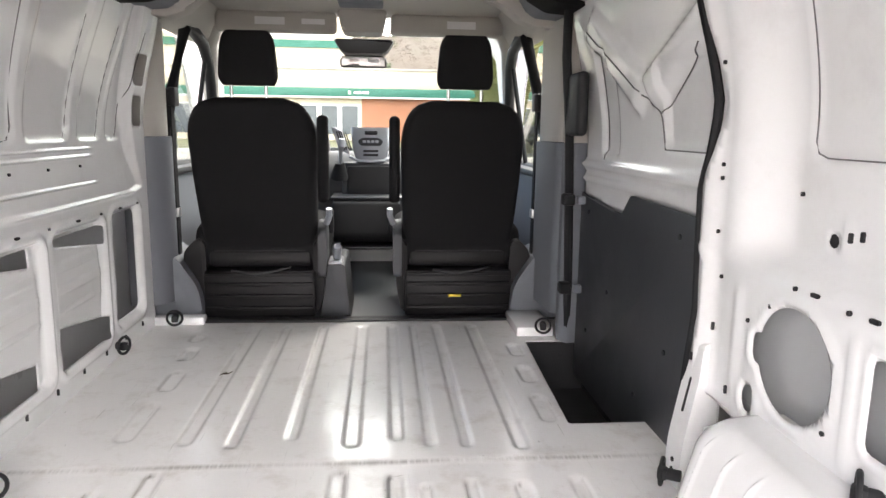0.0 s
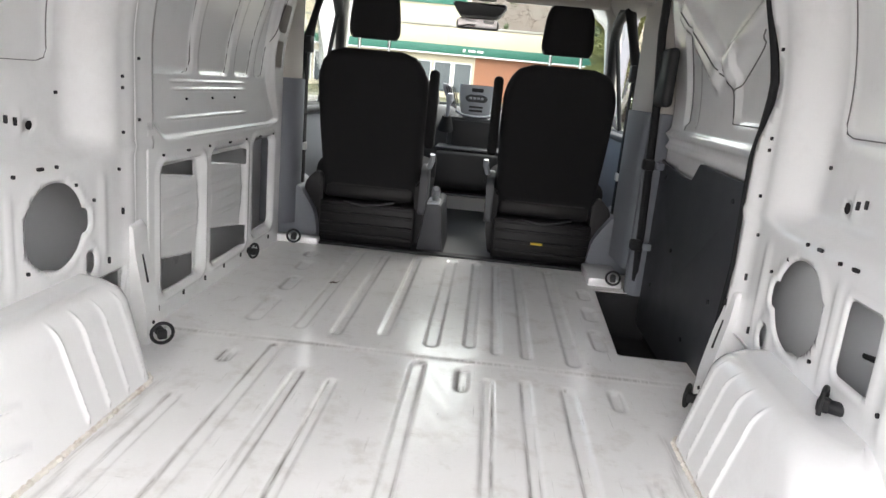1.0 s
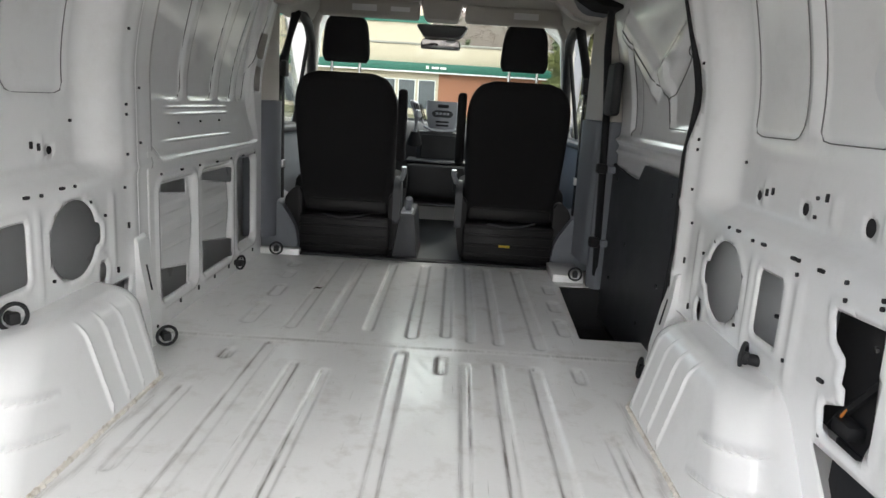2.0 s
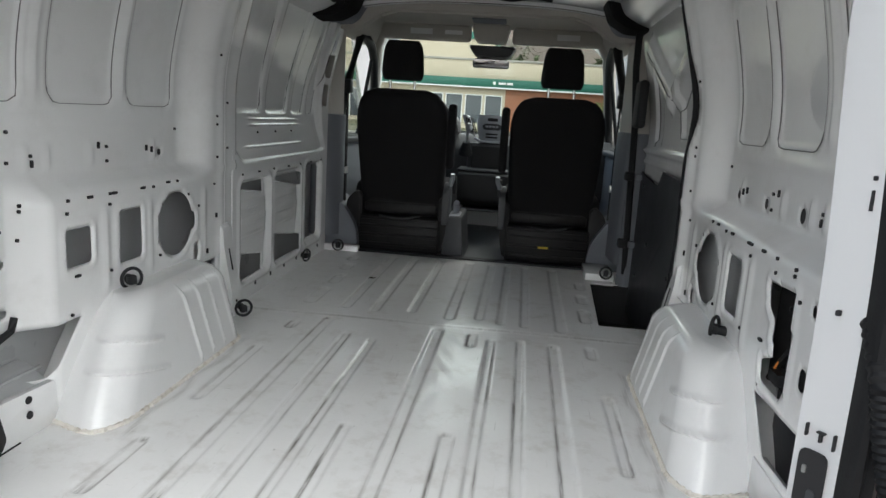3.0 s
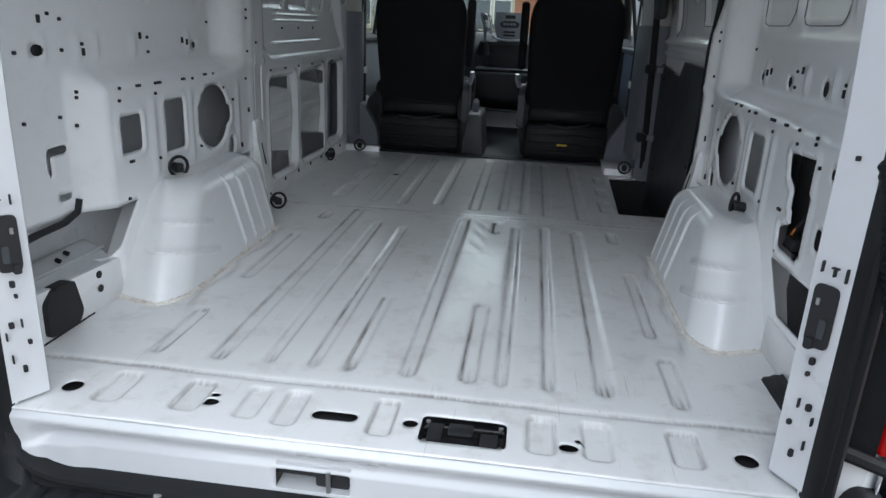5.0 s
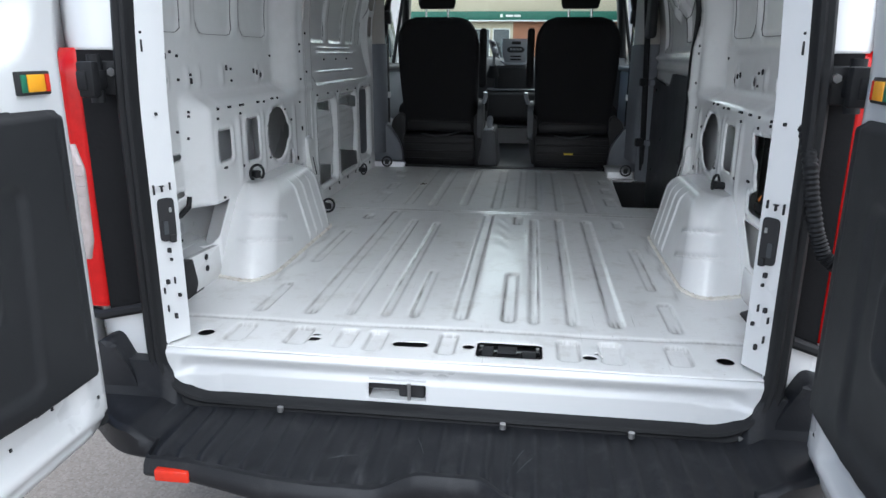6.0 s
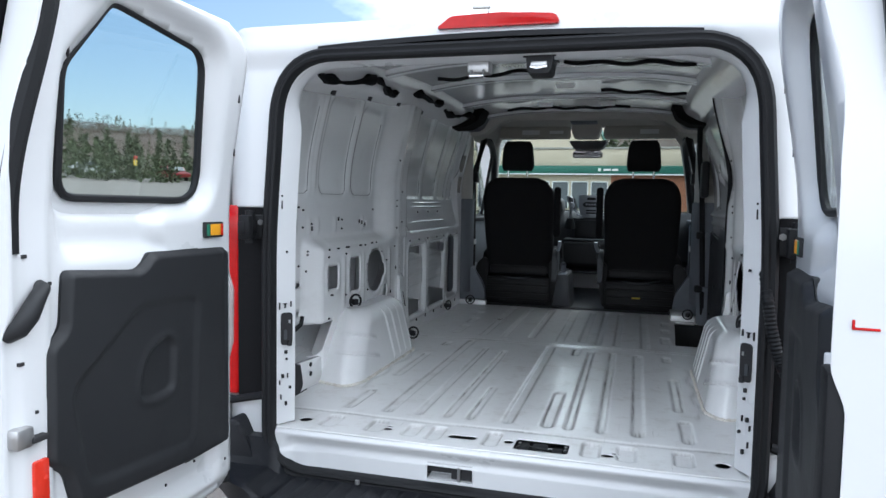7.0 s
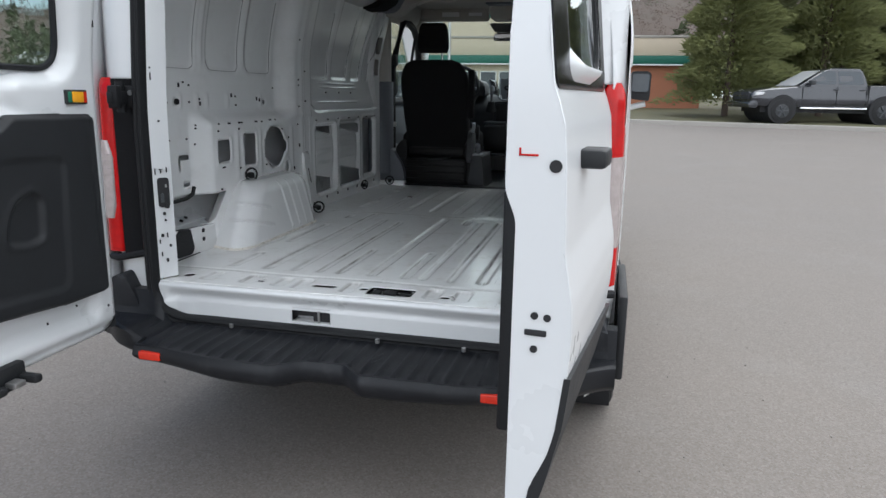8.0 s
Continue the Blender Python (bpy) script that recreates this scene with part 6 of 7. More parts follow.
# Dark plates on the rail stand for openings, black for their shade.
for y in (0.55, 0.95, 1.35, 1.75):
    punch = part("rail_hole_plate", prism(rounded([(-0.018, -0.012), (0.018, -0.012), (0.018, 0.012), (-0.018, 0.012)], 0.008), -0.003, 0.003, "x"), DARK, van)
    punch.matrix_basis = pose(-0.80, y, 1.882 + float(lift(y)), 0, 25, 0)
for x, y in ((-0.33, 0.24), (-0.16, 2.30), (0.22, 2.30), (0.03, 1.62), (0.30, 0.5)):
    lampb = thing("cargo_lamp", "small white cargo lamp under the roof", "lamp", (x, y, roof_z(x, y) - 0.05), 0, "cargo lamps")
    part("housing", box(-0.05, 0.05, -0.02, 0.02, 0.004, 0.02, 0.004), PRIMER, lampb)
    part("lens", box(-0.045, 0.045, -0.016, 0.016, -0.006, 0.005, 0.004), LAMPLENS, lampb)
hs = part("header_striker", box(-0.115, -0.045, 0.05, 0.11, 1.885, 1.925, 0.006), STEEL, van, "zinc plated striker plate in the header")
part("striker_loop", tube([(-0.10, 0.05, 1.89), (-0.10, 0.03, 1.87), (-0.06, 0.03, 1.87), (-0.06, 0.05, 1.89)], 0.006, 8), CHROME, hs)
hb = part("header_latch", prism(rounded([(0.045, 1.945), (0.075, 1.925), (0.08, 1.872), (0.150, 1.872), (0.158, 1.925), (0.19, 1.945)], 0.008), 0.02, 0.12, "y", 0.008), PLASTIC, van, "black latch block in the header")
part("latch_plate", box(0.090, 0.140, 0.012, 0.05, 1.886, 1.906, 0.004), STEEL, hb)
part("latch_rod", tube([(0.09, 0.01, 1.89), (0.11, 0.004, 1.884), (0.14, 0.01, 1.89)], 0.004, 6), CHROME, hb)
part("inner_header", prism(rounded([(0.05, 1.93), (0.16, 1.935), (0.26, 1.985), (0.26, 2.02), (0.05, 2.0)], 0.015), -0.66, 0.66, "x"), PRIMER, van)

# Rear and front wheels.
for x, y in ((-0.87, 0.95), (0.87, 0.95), (-0.87, 4.25), (0.87, 4.25)):
    w = part("wheel", cyl((x - 0.11, y, 0.345), (x + 0.11, y, 0.345), 0.345, seg=36, bevel=0.03), TYRE, van)
    part("rim", cyl((x - 0.115, y, 0.345), (x + 0.115, y, 0.345), 0.21, seg=24, bevel=0.01), STEEL, w)
part("mud_flap", box(0.76, 0.96, 0.50, 0.512, 0.16, 0.52, 0.004), RUBBER, van)
part("sill_cladding", box(0.955, 0.985, 0.06, 0.55, 0.46, 0.76, 0.01), PLASTIC, van)

# A dry scrap of leaf on the load floor.
lf = thing("dry_leaf", "small dry brown leaf scrap lying on the load floor", "leaf", (-0.43, 2.35, FLOOR_Z + 0.005), 25)
part("blade", tube([(-0.022, 0, 0.003), (-0.008, 0.006, 0.006), (0.008, 0.002, 0.004), (0.024, 0.008, 0.008)], [0.002, 0.009, 0.007, 0.002], 6, flat=0.3), BARK, lf)
part("stalk", tube([(0.0, 0.004, 0.004), (0.004, 0.018, 0.006)], 0.0018, 5), BARK, lf)

# ---- outside ----
def ground_z(x, y):
    """The car park falls gently towards the van."""
    x, y = np.asarray(x, float), np.asarray(y, float)
    a, b = np.clip(y - 4, 0, 60), np.clip(-x - 5, 0, 60)
    return 0.024 * a * a / (a + 3) + 0.05 * b * b / (b + 4) * ramp(y, 0, 8)


def gz(x, y):
    return float(ground_z(x, y))


def spread(a, b, near, n=40):
    t = np.linspace(-1, 1, 2 * n + 1)
    return np.sort(np.sign(t) * near * n * np.abs(t) ** 3 * (b / (near * n)))


axis = spread(0, 900, 1.0)
gr = sheet("ground", axis, axis, lambda x, y: (x, y, ground_z(x, y)), [], ASPHALT, None, 0)
tagged(gr, "worn grey asphalt of a car park", "ground", kind="structure")

KERB = [(-9.0, 27.5), (1.9, 25.3), (10.0, 23.6), (30.0, 19.0)]
verge_poly = poly_dist(KERB + [(70.0, 19.0), (70.0, 70.0), (-9.0, 70.0)])
vg = sheet("grass_verge", steps(-9.4, 70, 0.8), steps(18.6, 70, 0.8), lambda x, y: (x, y, ground_z(x, y) + 0.13 + 0.03 * np.sin(x * 1.3) * np.sin(y * 0.9)), [lambda x, y: -verge_poly(x, y)], GRASS, None, 0)
tagged(vg, "rough brown and green grass verge", "grass", kind="structure")
pts = []
for (a, b), (c, d) in zip(KERB, KERB[1:]):
    for t in np.linspace(0, 1, 12, endpoint=False):
        pts.append((a + t * (c - a), b + t * (d - b)))
rings = [[(x, y - 0.12, gz(x, y) - 0.05), (x, y - 0.10, gz(x, y) + 0.13), (x + 0.02, y + 0.10, gz(x, y) + 0.15), (x + 0.02, y + 0.12, gz(x, y) - 0.05)] for x, y in pts]
tagged(part("kerb", loft(rings), CONCRETE), "pale concrete kerb along the verge", "kerb", kind="structure")


# Pine trees.
def pine_meshes(seed, height, radius, blades):
    rnd = random.Random(seed)
    verts, faces = [], []
    for i in range(blades):
        t = rnd.random() ** 0.8
        z = height * (0.10 + 0.88 * t)
        tier = 0.86 + 0.16 * math.sin(t * 40 + seed)
        r = radius * (1 - t) ** 0.62 * tier * (0.30 + 0.70 * math.sqrt(rnd.random())) + 0.05
        a = rnd.random() * 2 * math.pi
        r *= 1 + 0.25 * math.sin(3 * a + seed * 1.3 + t * 5)
        p = Vector((math.cos(a) * r, math.sin(a) * r, z - 0.10 * r))
        d = Vector((math.cos(a) + rnd.uniform(-0.5, 0.5), math.sin(a) + rnd.uniform(-0.5, 0.5), rnd.uniform(-0.2, 0.7))).normalized()
        side = d.cross(Vector((rnd.uniform(-1, 1), rnd.uniform(-1, 1), rnd.uniform(-1, 1)))).normalized()
        ln, w = height * rnd.uniform(0.018, 0.036), height * rnd.uniform(0.0025, 0.006)
        for tilt in (0, 1):
            sd = side if not tilt else side.cross(d)
            k = len(verts)
            verts += [p - sd * w, p + sd * w, p + d * ln + sd * w * 0.3, p + d * ln - sd * w * 0.3]
            faces.append((k, k + 1, k + 2, k + 3))
    me = bpy.data.meshes.new("crown")
    me.from_pydata([tuple(v) for v in verts], [], faces)
    bm = bmesh.new()
    tube([(0, 0, -0.3), (0.03, 0.02, height * 0.3), (0, 0, height * 0.95)], [height * 0.018, height * 0.014, height * 0.003], 8, bm=bm)
    rnd = random.Random(seed + 5)
    for i in range(26):
        t = rnd.uniform(0.08, 0.85)
        a = i * 2.4
        r = radius * (1 - t) ** 0.75 * 0.9
        z = height * (0.1 + 0.88 * t)
        tube([(0, 0, z - 0.1), (math.cos(a) * r * 0.5, math.sin(a) * r * 0.5, z - 0.02), (math.cos(a) * r, math.sin(a) * r, z + 0.12 * r)], [0.035, 0.02, 0.006], 5, bm=bm)
    return me, finish(bm, "trunk", BARK)


def pine_tree(meshes, mat, x, y, label, scale=1.0, turn=0.0):
    tr = thing("pine_tree", label, "tree", (x, y, gz(x, y) + 0.05), turn, "pine trees on the verge")
    tr.scale = (scale, scale, scale)
    if not meshes[0].materials:
        meshes[0].materials.append(mat)
    part("crown", meshes[0], mat, tr)
    part("trunk", meshes[1], BARK, tr)
    return tr


BIG = pine_meshes(1, 8.0, 2.6, 22000)
SLIM = pine_meshes(2, 10.0, 2.2, 16000)
PINE2 = material("dark_spruce_needles", (0.17, 0.18, 0.08), 0.85, vary=0.45, scale=1.2)
pine_tree(BIG, PINE, 5.6, 29.3, "broad green pine tree standing on the grass verge", 1.0, 20)
pine_tree(BIG, PINE, 9.8, 31.5, "broad green pine tree standing on the grass verge", 1.05, 160)
for x, y, k, a in ((13.5, 33.5, 1.0, 40), (16.5, 33.0, 1.15, 80), (12.0, 37.0, 1.2, 130), (19.5, 31.0, 1.1, 200), (23.5, 33.5, 1.2, 10), (8.2, 37.5, 1.0, 300), (27.0, 30.0, 1.1, 250), (31.0, 29.0, 1.2, 95)):
    pine_tree(SLIM, PINE2, x, y, "tall dark spruce tree standing behind the verge", k, a)


# Woods: a ragged mass of bare crowns and conifers on the far hillside.
def woods(name, label, mat, places, seed, h0, h1, twigs, conifer=False):
    """Every tree a cloud of small twigs or needle tufts."""
    rng = np.random.default_rng(seed)
    P = np.repeat(np.array(places), twigs, 0)
    n = len(P)
    h = np.repeat(rng.uniform(h0, h1, len(places)), twigs)
    t, a = rng.random(n), rng.random(n) * 6.283
    spread_r = h * np.repeat(rng.uniform(0.16, 0.24, len(places)) if conifer else rng.uniform(0.30, 0.48, len(places)), twigs)
    rr = spread_r * np.sqrt(rng.random(n)) * (1.08 - t if conifer else np.sin(0.5 + 2.2 * t))
    P = P + np.stack([np.cos(a) * rr, np.sin(a) * rr, h * (0.05 + 0.95 * t)], 1)
    d = rng.normal(size=(n, 3)) * (h * rng.uniform(0.03, 0.05, n))[:, None]
    e = rng.normal(size=(n, 3)) * (h * rng.uniform(0.010, 0.022, n))[:, None]
    verts = np.stack([P - e, P + e, P + d], 1).reshape(-1, 3)
    me = bpy.data.meshes.new(name)
    me.from_pydata(verts.tolist(), [], np.arange(3 * n).reshape(-1, 3).tolist())
    me.materials.append(mat)
    return tagged(new(name, me), label, "woods", kind="stuff")


def hill_z(x, y):
    """A wooded ridge round the car park's far side, lower towards the west."""
    d = np.hypot(x + 10, y + 10)
    a = np.arctan2(x + 10, y + 10)
    top = 14.0 + 3.0 * ramp(a, -0.55, 0.0) + 1.2 * np.sin(a * 5 + 0.7) + 0.5 * np.sin(a * 13)
    return top * ramp(d, 80, 165) + 2.0


hl = sheet("hillside", np.linspace(-2.4, 1.4, 90), np.linspace(80, 260, 30), lambda a, d: (-10 + d * np.sin(a), -10 + d * np.cos(a), hill_z(-10 + d * np.sin(a), -10 + d * np.cos(a)) + 0.1), [], WOODS, None, 0)
tagged(hl, "brown wooded hillside in early spring", "hill", kind="structure")
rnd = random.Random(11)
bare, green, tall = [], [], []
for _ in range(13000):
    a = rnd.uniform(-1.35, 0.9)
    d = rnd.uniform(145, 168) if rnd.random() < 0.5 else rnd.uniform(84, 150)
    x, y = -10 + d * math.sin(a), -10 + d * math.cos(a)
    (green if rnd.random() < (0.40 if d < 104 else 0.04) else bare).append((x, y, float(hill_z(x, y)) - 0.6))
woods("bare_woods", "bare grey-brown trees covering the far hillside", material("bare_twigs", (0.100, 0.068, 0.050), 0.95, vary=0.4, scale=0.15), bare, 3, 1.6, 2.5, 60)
for _ in range(420):                                     # taller stands in clumps at the hill's foot
    a, d = rnd.uniform(-1.35, 0.3), rnd.uniform(66, 90)
    if math.sin(a * 31) + math.sin(a * 13 + 1) > -0.35:
        x, y = -10 + d * math.sin(a), -10 + d * math.cos(a)
        tall.append((x, y, float(hill_z(x, y)) - 0.8))
woods("conifer_stand", "tall dark green conifers standing before the hill", material("stand_conifers", (0.062, 0.078, 0.036), 0.95, vary=0.5, scale=0.3), tall, 6, 3.2, 7.0, 260, True)
woods("ridge_trees", "few taller trees on the ridge line", material("ridge_crowns", (0.05, 0.06, 0.035), 0.95, vary=0.4, scale=0.3), [(-115.2, 120.0, float(hill_z(-115.2, 120.0))), (-109.0, 121.0, float(hill_z(-109.0, 121.0)) - 0.8), (-111.8, 120.0, float(hill_z(-111.8, 120.0)) - 1.0)], 8, 3.4, 4.6, 300)
woods("conifer_woods", "dark green conifers at the foot of the hill", material("far_conifers", (0.075, 0.09, 0.045), 0.95, vary=0.5, scale=0.3), green, 4, 2.2, 4.6, 90, True)

# Shop building with a green fascia band.
bl = thing("shop_building", "low brick and cream building with a green fascia band", "building", (-6.0, 37.5, gz(-6, 37.5)))
part("brick_wall", box(-16, 11.5, 0, 12, -0.5, 2.4), BRICK, bl, "red brick wall")
part("green_band", box(-16.2, 11.7, -0.35, 12.2, 2.40, 2.84, 0.02), FASCIA, bl, "dark green fascia band")
part("cream_band", box(-16.2, 11.7, -0.25, 12.2, 2.844, 3.75, 0.02), STUCCO, bl, "cream parapet band")
part("white_line", box(-16.2, 11.7, -0.37, -0.30, 2.33, 2.40), WHITE, bl)
part("flashing", box(-16.3, 11.8, -0.3, 12.3, 3.754, 3.87, 0.02), CONCRETE, bl)
part("upper_storey", box(-16, 4.0, 3.0, 12, 3.8, 7.4), STUCCO, bl, "cream upper storey")
part("upper_band", box(-16.1, 4.1, 2.9, 12, 5.2, 5.6), FASCIA, bl)
for k in range(6):
    x = -14 + k * 3.0
    w = part("upper_window", box(x, x + 2.0, 2.93, 3.05, 5.9, 6.9), WINDOWDARK, bl)
    part("frame", box(x - 0.06, x + 2.06, 2.90, 2.95, 5.82, 5.9), WHITE, w)
part("cream_pier", box(-13.0, 5.0, -0.03, 0.03, 0.0, 2.33), STUCCO, bl, "pale wall between the shop windows")
for k in range(14):
    x = 4.98 - 1.08 * (k + 1)
    w = part("shop_window", box(x + 0.04, x + 0.90, -0.05, 0.02, 0.45, 1.95), WINDOWDARK, bl)
    for dx in (0.0, 0.90):
        part("frame", box(x + dx, x + dx + 0.05, -0.08, -0.04, 0.45, 1.98), WHITE, w)
    part("frame", box(x + 0.05, x + 0.90, -0.08, -0.04, 1.93, 1.98), WHITE, w)
# unreadable sign on the band
part("sign_plate", box(4.25, 4.50, -0.38, -0.34, 2.49, 2.75), GREEN, bl)
part("sign_mark", box(4.31, 4.44, -0.40, -0.37, 2.54, 2.70), WHITE, bl)
for k, (a, b) in enumerate(((4.60, 4.98), (5.05, 5.38))):
    part("sign_bar", box(a, b, -0.385, -0.345, 2.56, 2.67), WHITE, bl)


# Pickup truck on the verge.
def wheel(name, x, y, r, w, parent):
    wh = part(name, cyl((x, y - w / 2, r), (x, y + w / 2, r), r, seg=28, bevel=0.04), TYRE, parent)
    part("rim", cyl((x, y - w / 2 - 0.012, r), (x, y + w / 2 + 0.012, r), r * 0.60, seg=24, bevel=0.02), DASH, wh)
    for k in range(6):
        a = k * math.pi / 3
        part("spoke", tube([(x, y - w / 2 - 0.018, r), (x + math.cos(a) * r * 0.52, y - w / 2 - 0.016, r + math.sin(a) * r * 0.54)], 0.032, 6), CONSOLE, wh)
    return wh


tk = thing("pickup_truck", "dark grey crew-cab pickup truck parked on the verge", "pickup", (8.5, 26.4, gz(8.5, 26.4) + 0.13), 13.2)
TOP = ([-2.95, -2.90, -2.80, -2.35, -1.9, -1.40, -1.25, 1.10, 1.15, 2.85, 2.92], [0.98, 1.08, 1.13, 1.20, 1.24, 1.29, 1.30, 1.30, 1.33, 1.34, 1.30])
WIDE = ([-2.95, -2.88, -2.70, -2.35, -1.9, -1.4, 1.1, 1.72, 2.3, 2.92], [0.84, 0.90, 0.95, 1.00, 1.01, 0.965, 0.965, 1.005, 0.975, 0.95])
LOW = ([-2.95, -2.5, -1.4, 1.2, 2.4, 2.92], [0.62, 0.56, 0.52, 0.52, 0.58, 0.62])
rings = []
for x in np.linspace(-2.95, 2.92, 76):
    top, w, low = (float(np.interp(x, *c)) for c in (TOP, WIDE, LOW))
    hood = 0.06 if x < -1.3 else 0.015
    half = rounded([(0.0, low), (w - 0.05, low), (w - 0.012, low + 0.16), (w, 0.86), (w - 0.03, 1.06), (w - 0.055, top - hood), (w - 0.17, top), (0.0, top + 0.4 * hood)], [0.001, 0.03, 0.04, 0.08, 0.05, 0.03, 0.05, 0.001], 4)
    rings.append([(x, -y, z) for y, z in half] + [(x, y, z) for y, z in half[::-1]])
part("body", loft(rings), TRUCK, tk, "", 30)
rings = []
for z, x0, x1, w in ((1.27, -1.46, 1.13, 0.915), (1.34, -1.34, 1.12, 0.91), (1.50, -1.08, 1.08, 0.865), (1.70, -0.76, 1.02, 0.79), (1.84, -0.50, 0.96, 0.735), (1.915, -0.30, 0.86, 0.69), (1.94, 0.0, 0.66, 0.60)):
    rings.append([(x, y, z) for x, y in rounded([(x0 + 0.10, -w), (x1, -w), (x1 + 0.01, 0.0), (x1, w), (x0 + 0.10, w), (x0, 0.0)], [0.08, 0.06, 0.02, 0.06, 0.08, 0.5], 5)])
part("cab", loft(rings), TRUCK, tk, "", 35)


def cab_side(x, z, off=0.012):
    """A point on the leaning side of the truck's cab."""
    return float(np.interp(z, [1.27, 1.34, 1.50, 1.70, 1.84], [0.915, 0.91, 0.865, 0.79, 0.735])) + off


for s in (-1, 1):
    for pts in ([(-1.02, 1.365), (-0.02, 1.365), (-0.02, 1.83), (-0.48, 1.81)], [(0.06, 1.365), (0.98, 1.365), (0.90, 1.80), (0.84, 1.83), (0.06, 1.83)]):
        line = resample(rounded(pts + pts[:1], 0.03)[:-6] + [rounded(pts + pts[:1], 0.03)[0]], 30)
        part("side_window", loft([[(x, s * cab_side(x, z, o), z) for x, z in line] for o in (-0.02, 0.006)]), WINDOWDARK, tk, "tinted side window")
    part("side_step", tube([(-1.25, s * 1.0, 0.52), (1.12, s * 1.0, 0.52)], 0.035, 8), CHROME, tk, "bright tubular side step")
    for x in (-0.10, 0.86):
        part("door_handle", box(x, x + 0.17, s * 0.955, s * 0.99, 1.16, 1.195, 0.01), DASH, tk)
    for x in (-1.20, 0.02, 1.08):
        part("door_gap", box(x - 0.006, x + 0.006, s * 0.945, s * 0.968, 0.60, 1.27), DARK, tk)
    part("wing_mirror", box(-1.06, -0.86, s * 0.99, s * 1.16, 1.34, 1.50, 0.04, 3), DASH, tk)
    part("headlight", prism(rounded([(-2.93, 0.93), (-2.60, 0.97), (-2.55, 1.07), (-2.86, 1.06)], 0.02), s * 0.80, s * 0.972, "y", 0.02), CLEARLENS, tk, "bright headlight at the front corner")
    part("fog_lamp", cyl((-3.02, s * 0.68, 0.62), (-2.95, s * 0.68, 0.62), 0.06, seg=14), CLEARLENS, tk)
for x in (-1.9, 1.72):
    # Dark drum through the body; its black rim stands for the shaded wheel well.
    part("wheel_well_shade", cyl((x, -1.014, 0.47), (x, 1.014, 0.47), 0.51, seg=32), DARK, tk)
    for y in (-0.90, 0.90):
        wheel("wheel", x, y, 0.41, 0.27, tk)
part("underbody", box(-2.6, 2.7, -0.80, 0.80, 0.36, 0.6), DARK, tk)
# Pale lens colour stands for the sky mirrored in the windscreen.
part("windscreen", loft([[(x + o, y, z + o) for x, y, z in ((-1.40, -0.80, 1.32), (-1.47, 0.0, 1.32), (-1.40, 0.80, 1.32), (-0.52, 0.64, 1.845), (-0.55, 0.0, 1.855), (-0.52, -0.64, 1.845))] for o in (-0.012, 0.004)]), CLEARLENS, tk, "windscreen in a pale tone for the reflected sky")
gr_part = part("grille", prism(rounded([(-0.62, 0.80), (0.62, 0.80), (0.68, 1.02), (0.60, 1.07), (-0.60, 1.07), (-0.68, 1.02)], 0.04), -3.0, -2.85, "x", 0.02), DASH, tk, "black grille with a crossbar")
part("crossbar", box(-3.02, -2.99, -0.62, 0.62, 0.915, 0.95, 0.01), TRUCK, gr_part)
part("crossbar", box(-3.02, -2.99, -0.035, 0.035, 0.81, 1.06, 0.01), TRUCK, gr_part)
part("front_bumper", prism(rounded([(-3.08, 0.52), (-3.10, 0.68), (-2.98, 0.76), (-2.78, 0.76), (-2.78, 0.50)], 0.04), -0.96, 0.96, "y", 0.04), TRUCK, tk)
part("bed_gap", box(1.135, 1.165, -0.972, 0.972, 0.62, 1.345), DARK, tk)
# Near-black sheet across the bed at rail height.
part("bed_top_sheet", box(1.22, 2.86, -0.82, 0.82, 1.335, 1.352), DARK, tk)


def simple_car(name, label, x, y, turn, paint, hatch=False):
    c = thing(name, label, "car", (x, y, gz(x, y)), turn)
    prof = rounded([(-2.2, 0.35), (-2.25, 0.75), (-1.2, 0.95), (-0.6, 1.42), (0.9, 1.45), (1.7, 1.0), (2.25, 0.95), (2.25, 0.35)], 0.08)
    part("body", prism(prof, -0.88, 0.88, "y", 0.06, 3), paint, c)
    for yy in (-0.885, 0.885):
        part("side_window", prism([(-1.0, 0.98), (1.4, 1.0), (0.85, 1.37), (-0.55, 1.35)], yy - 0.004, yy + 0.004, "y"), WINDOWDARK, c)
    part("windscreen", prism([(-1.17, 0.99), (-0.63, 1.40), (-0.66, 1.42), (-1.20, 1.01)], -0.75, 0.75, "y"), WINDOWDARK, c)
    for xx in (-1.4, 1.4):
        for yy in (-0.8, 0.8):
            part("wheel", cyl((xx, yy - 0.1, 0.33), (xx, yy + 0.1, 0.33), 0.33, seg=20, bevel=0.03), TYRE, c)
    return c


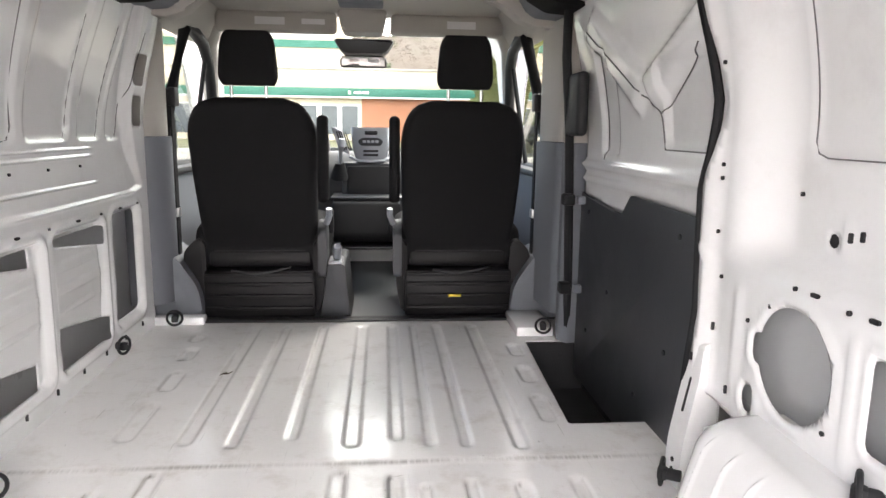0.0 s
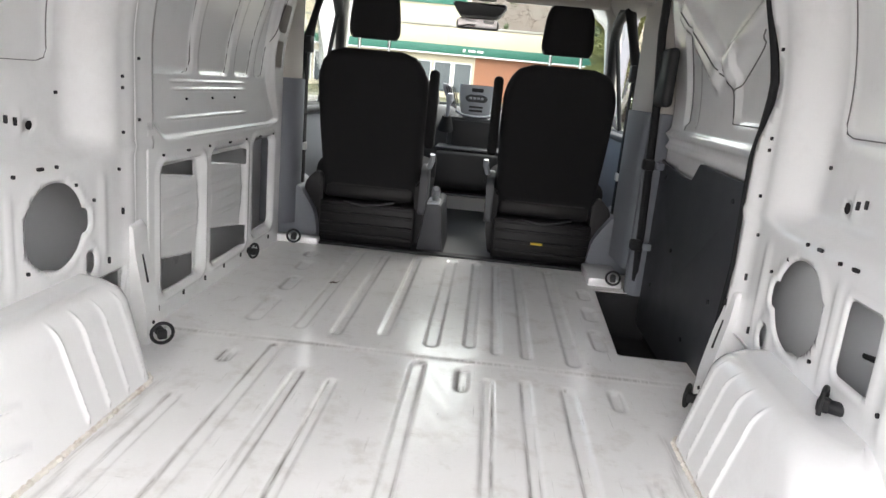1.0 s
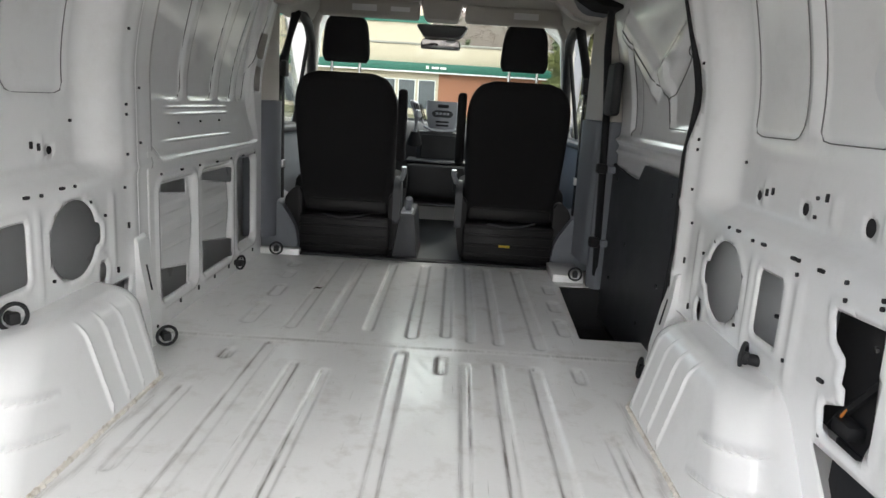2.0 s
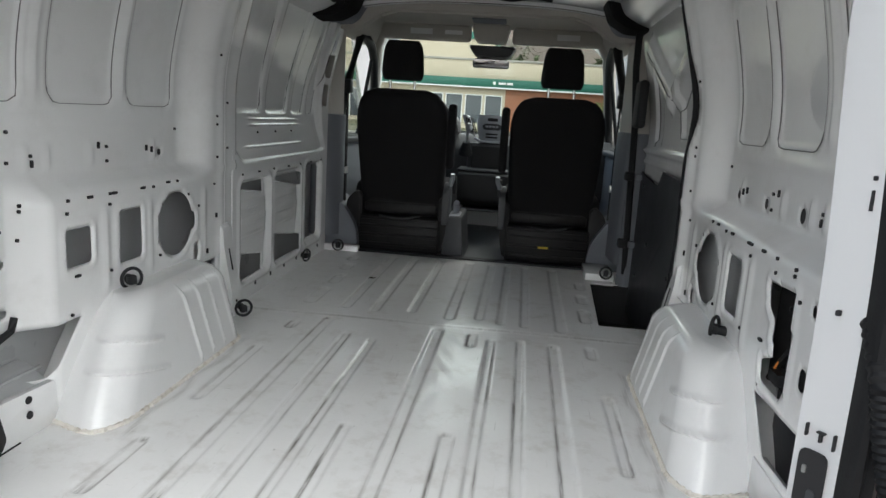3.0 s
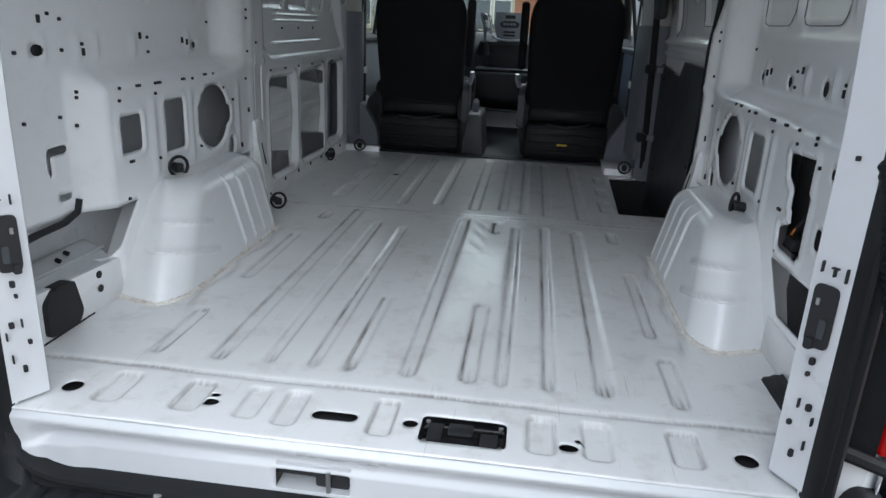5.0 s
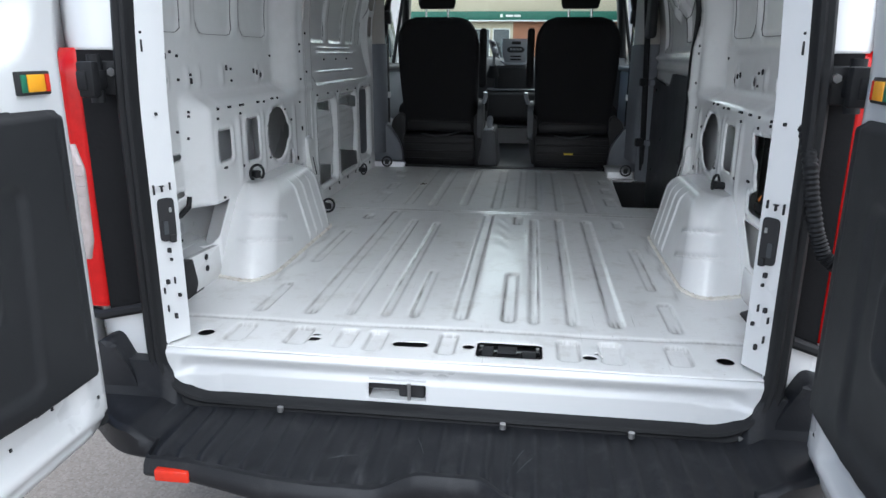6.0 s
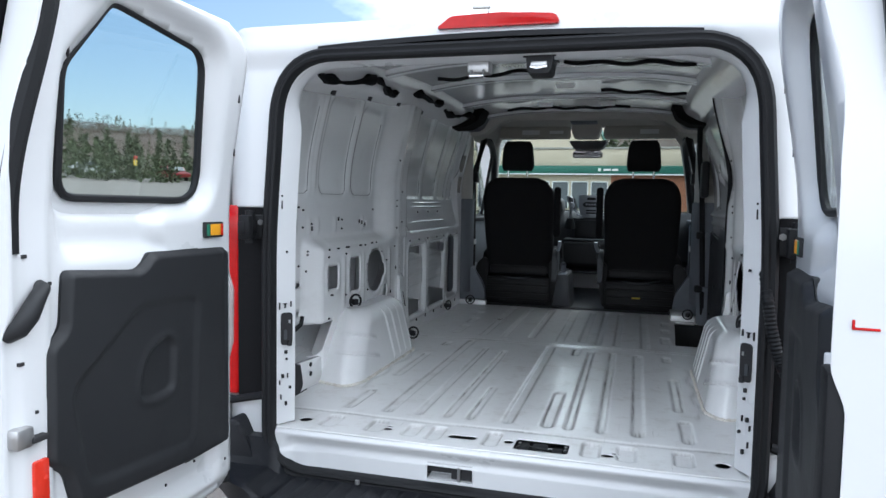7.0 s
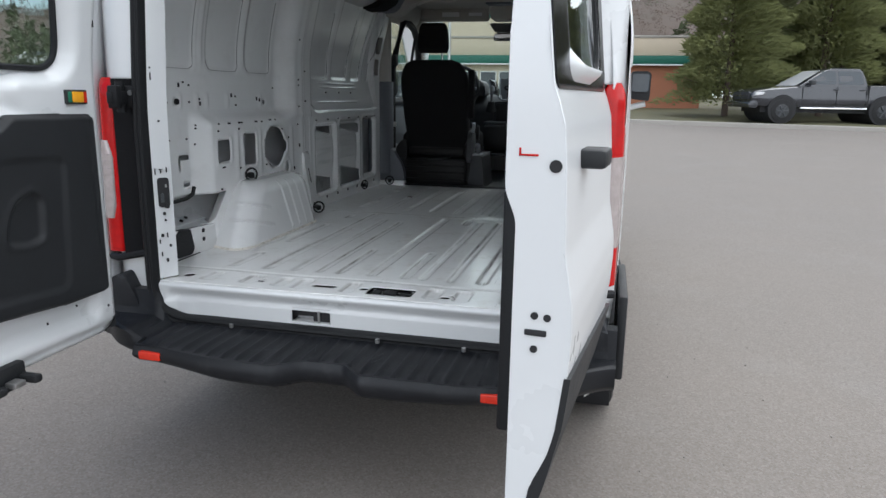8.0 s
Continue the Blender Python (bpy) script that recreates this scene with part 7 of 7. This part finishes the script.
simple_car("parked_car", "white car parked at the far edge of the car park", -54.0, 56.9, 205, PAINT)
simple_car("parked_car", "dull red car parked at the far edge of the car park", -45.0, 58.0, 150, CARRED)
sg = thing("road_sign", "yellow and red sign on a thin post", "sign", (-42.8, 50, gz(-42, 50) + 0.3))
sg.scale = (0.55, 0.55, 0.62)
part("post", cyl((0, 0, 0), (0, 0, 3.4), 0.05), STEEL, sg)
part("yellow_plate", box(-0.4, 0.4, -0.03, 0.03, 1.9, 2.7, 0.01), YELLOW, sg)
part("red_plate", box(-0.32, 0.32, -0.03, 0.03, 2.75, 3.3, 0.01), REFLEX, sg)
sg = thing("sign_board", "plain white sign board on two posts", "sign", (-31.5, 26.5, gz(-31.5, 26.5)))
part("board", box(-0.9, 0.9, -0.05, 0.05, 1.0, 1.9, 0.01), WHITE, sg)
for x in (-0.7, 0.7):
    part("post", cyl((x, 0, 0), (x, 0, 1.2), 0.05), STEEL, sg)
for x, y, h, w in ((15.0, 27.6, 7.5, 0.5), (-6.75, 31.0, 10.2, -0.8)):
    lp = thing("lamp_post", "tall grey steel car park lamp post", "lamp post", (x, y, gz(x, y)), 0)
    part("pole", cyl((0, 0, 0), (0, 0, h), 0.08, 0.05), STEEL, lp)
    part("base", cyl((0, 0, 0), (0, 0, 0.5), 0.22), CONCRETE, lp)
    part("lamp_head", box(min(w, 0.1), max(w, 0.1), -0.12, 0.12, h - 0.05, h + 0.1, 0.04), STEEL, lp)

# Small stones strewn on the asphalt behind the van.
rnd = random.Random(21)
bm = bmesh.new()
for _ in range(260):
    x, y = rnd.uniform(-2.5, 4.5), rnd.uniform(-1.7, 3.0)
    if abs(x) < 1.0 and y > -0.1:
        continue
    r = rnd.uniform(0.002, 0.006) * (2.2 if rnd.random() < 0.06 else 1)
    m = pose(x, y, r * 0.4, rnd.uniform(0, 180), rnd.uniform(0, 180), rnd.uniform(0, 180)) @ Matrix.Diagonal((r, r * rnd.uniform(0.6, 1.3), r * rnd.uniform(0.5, 0.9), 1))
    bmesh.ops.create_icosphere(bm, subdivisions=1, radius=1, matrix=m)
tagged(part("loose_stones", bm, material("loose_stone", (0.22, 0.2, 0.18), 0.9, vary=0.5, scale=3)), "small loose stones scattered on the asphalt", "stones", kind="stuff")
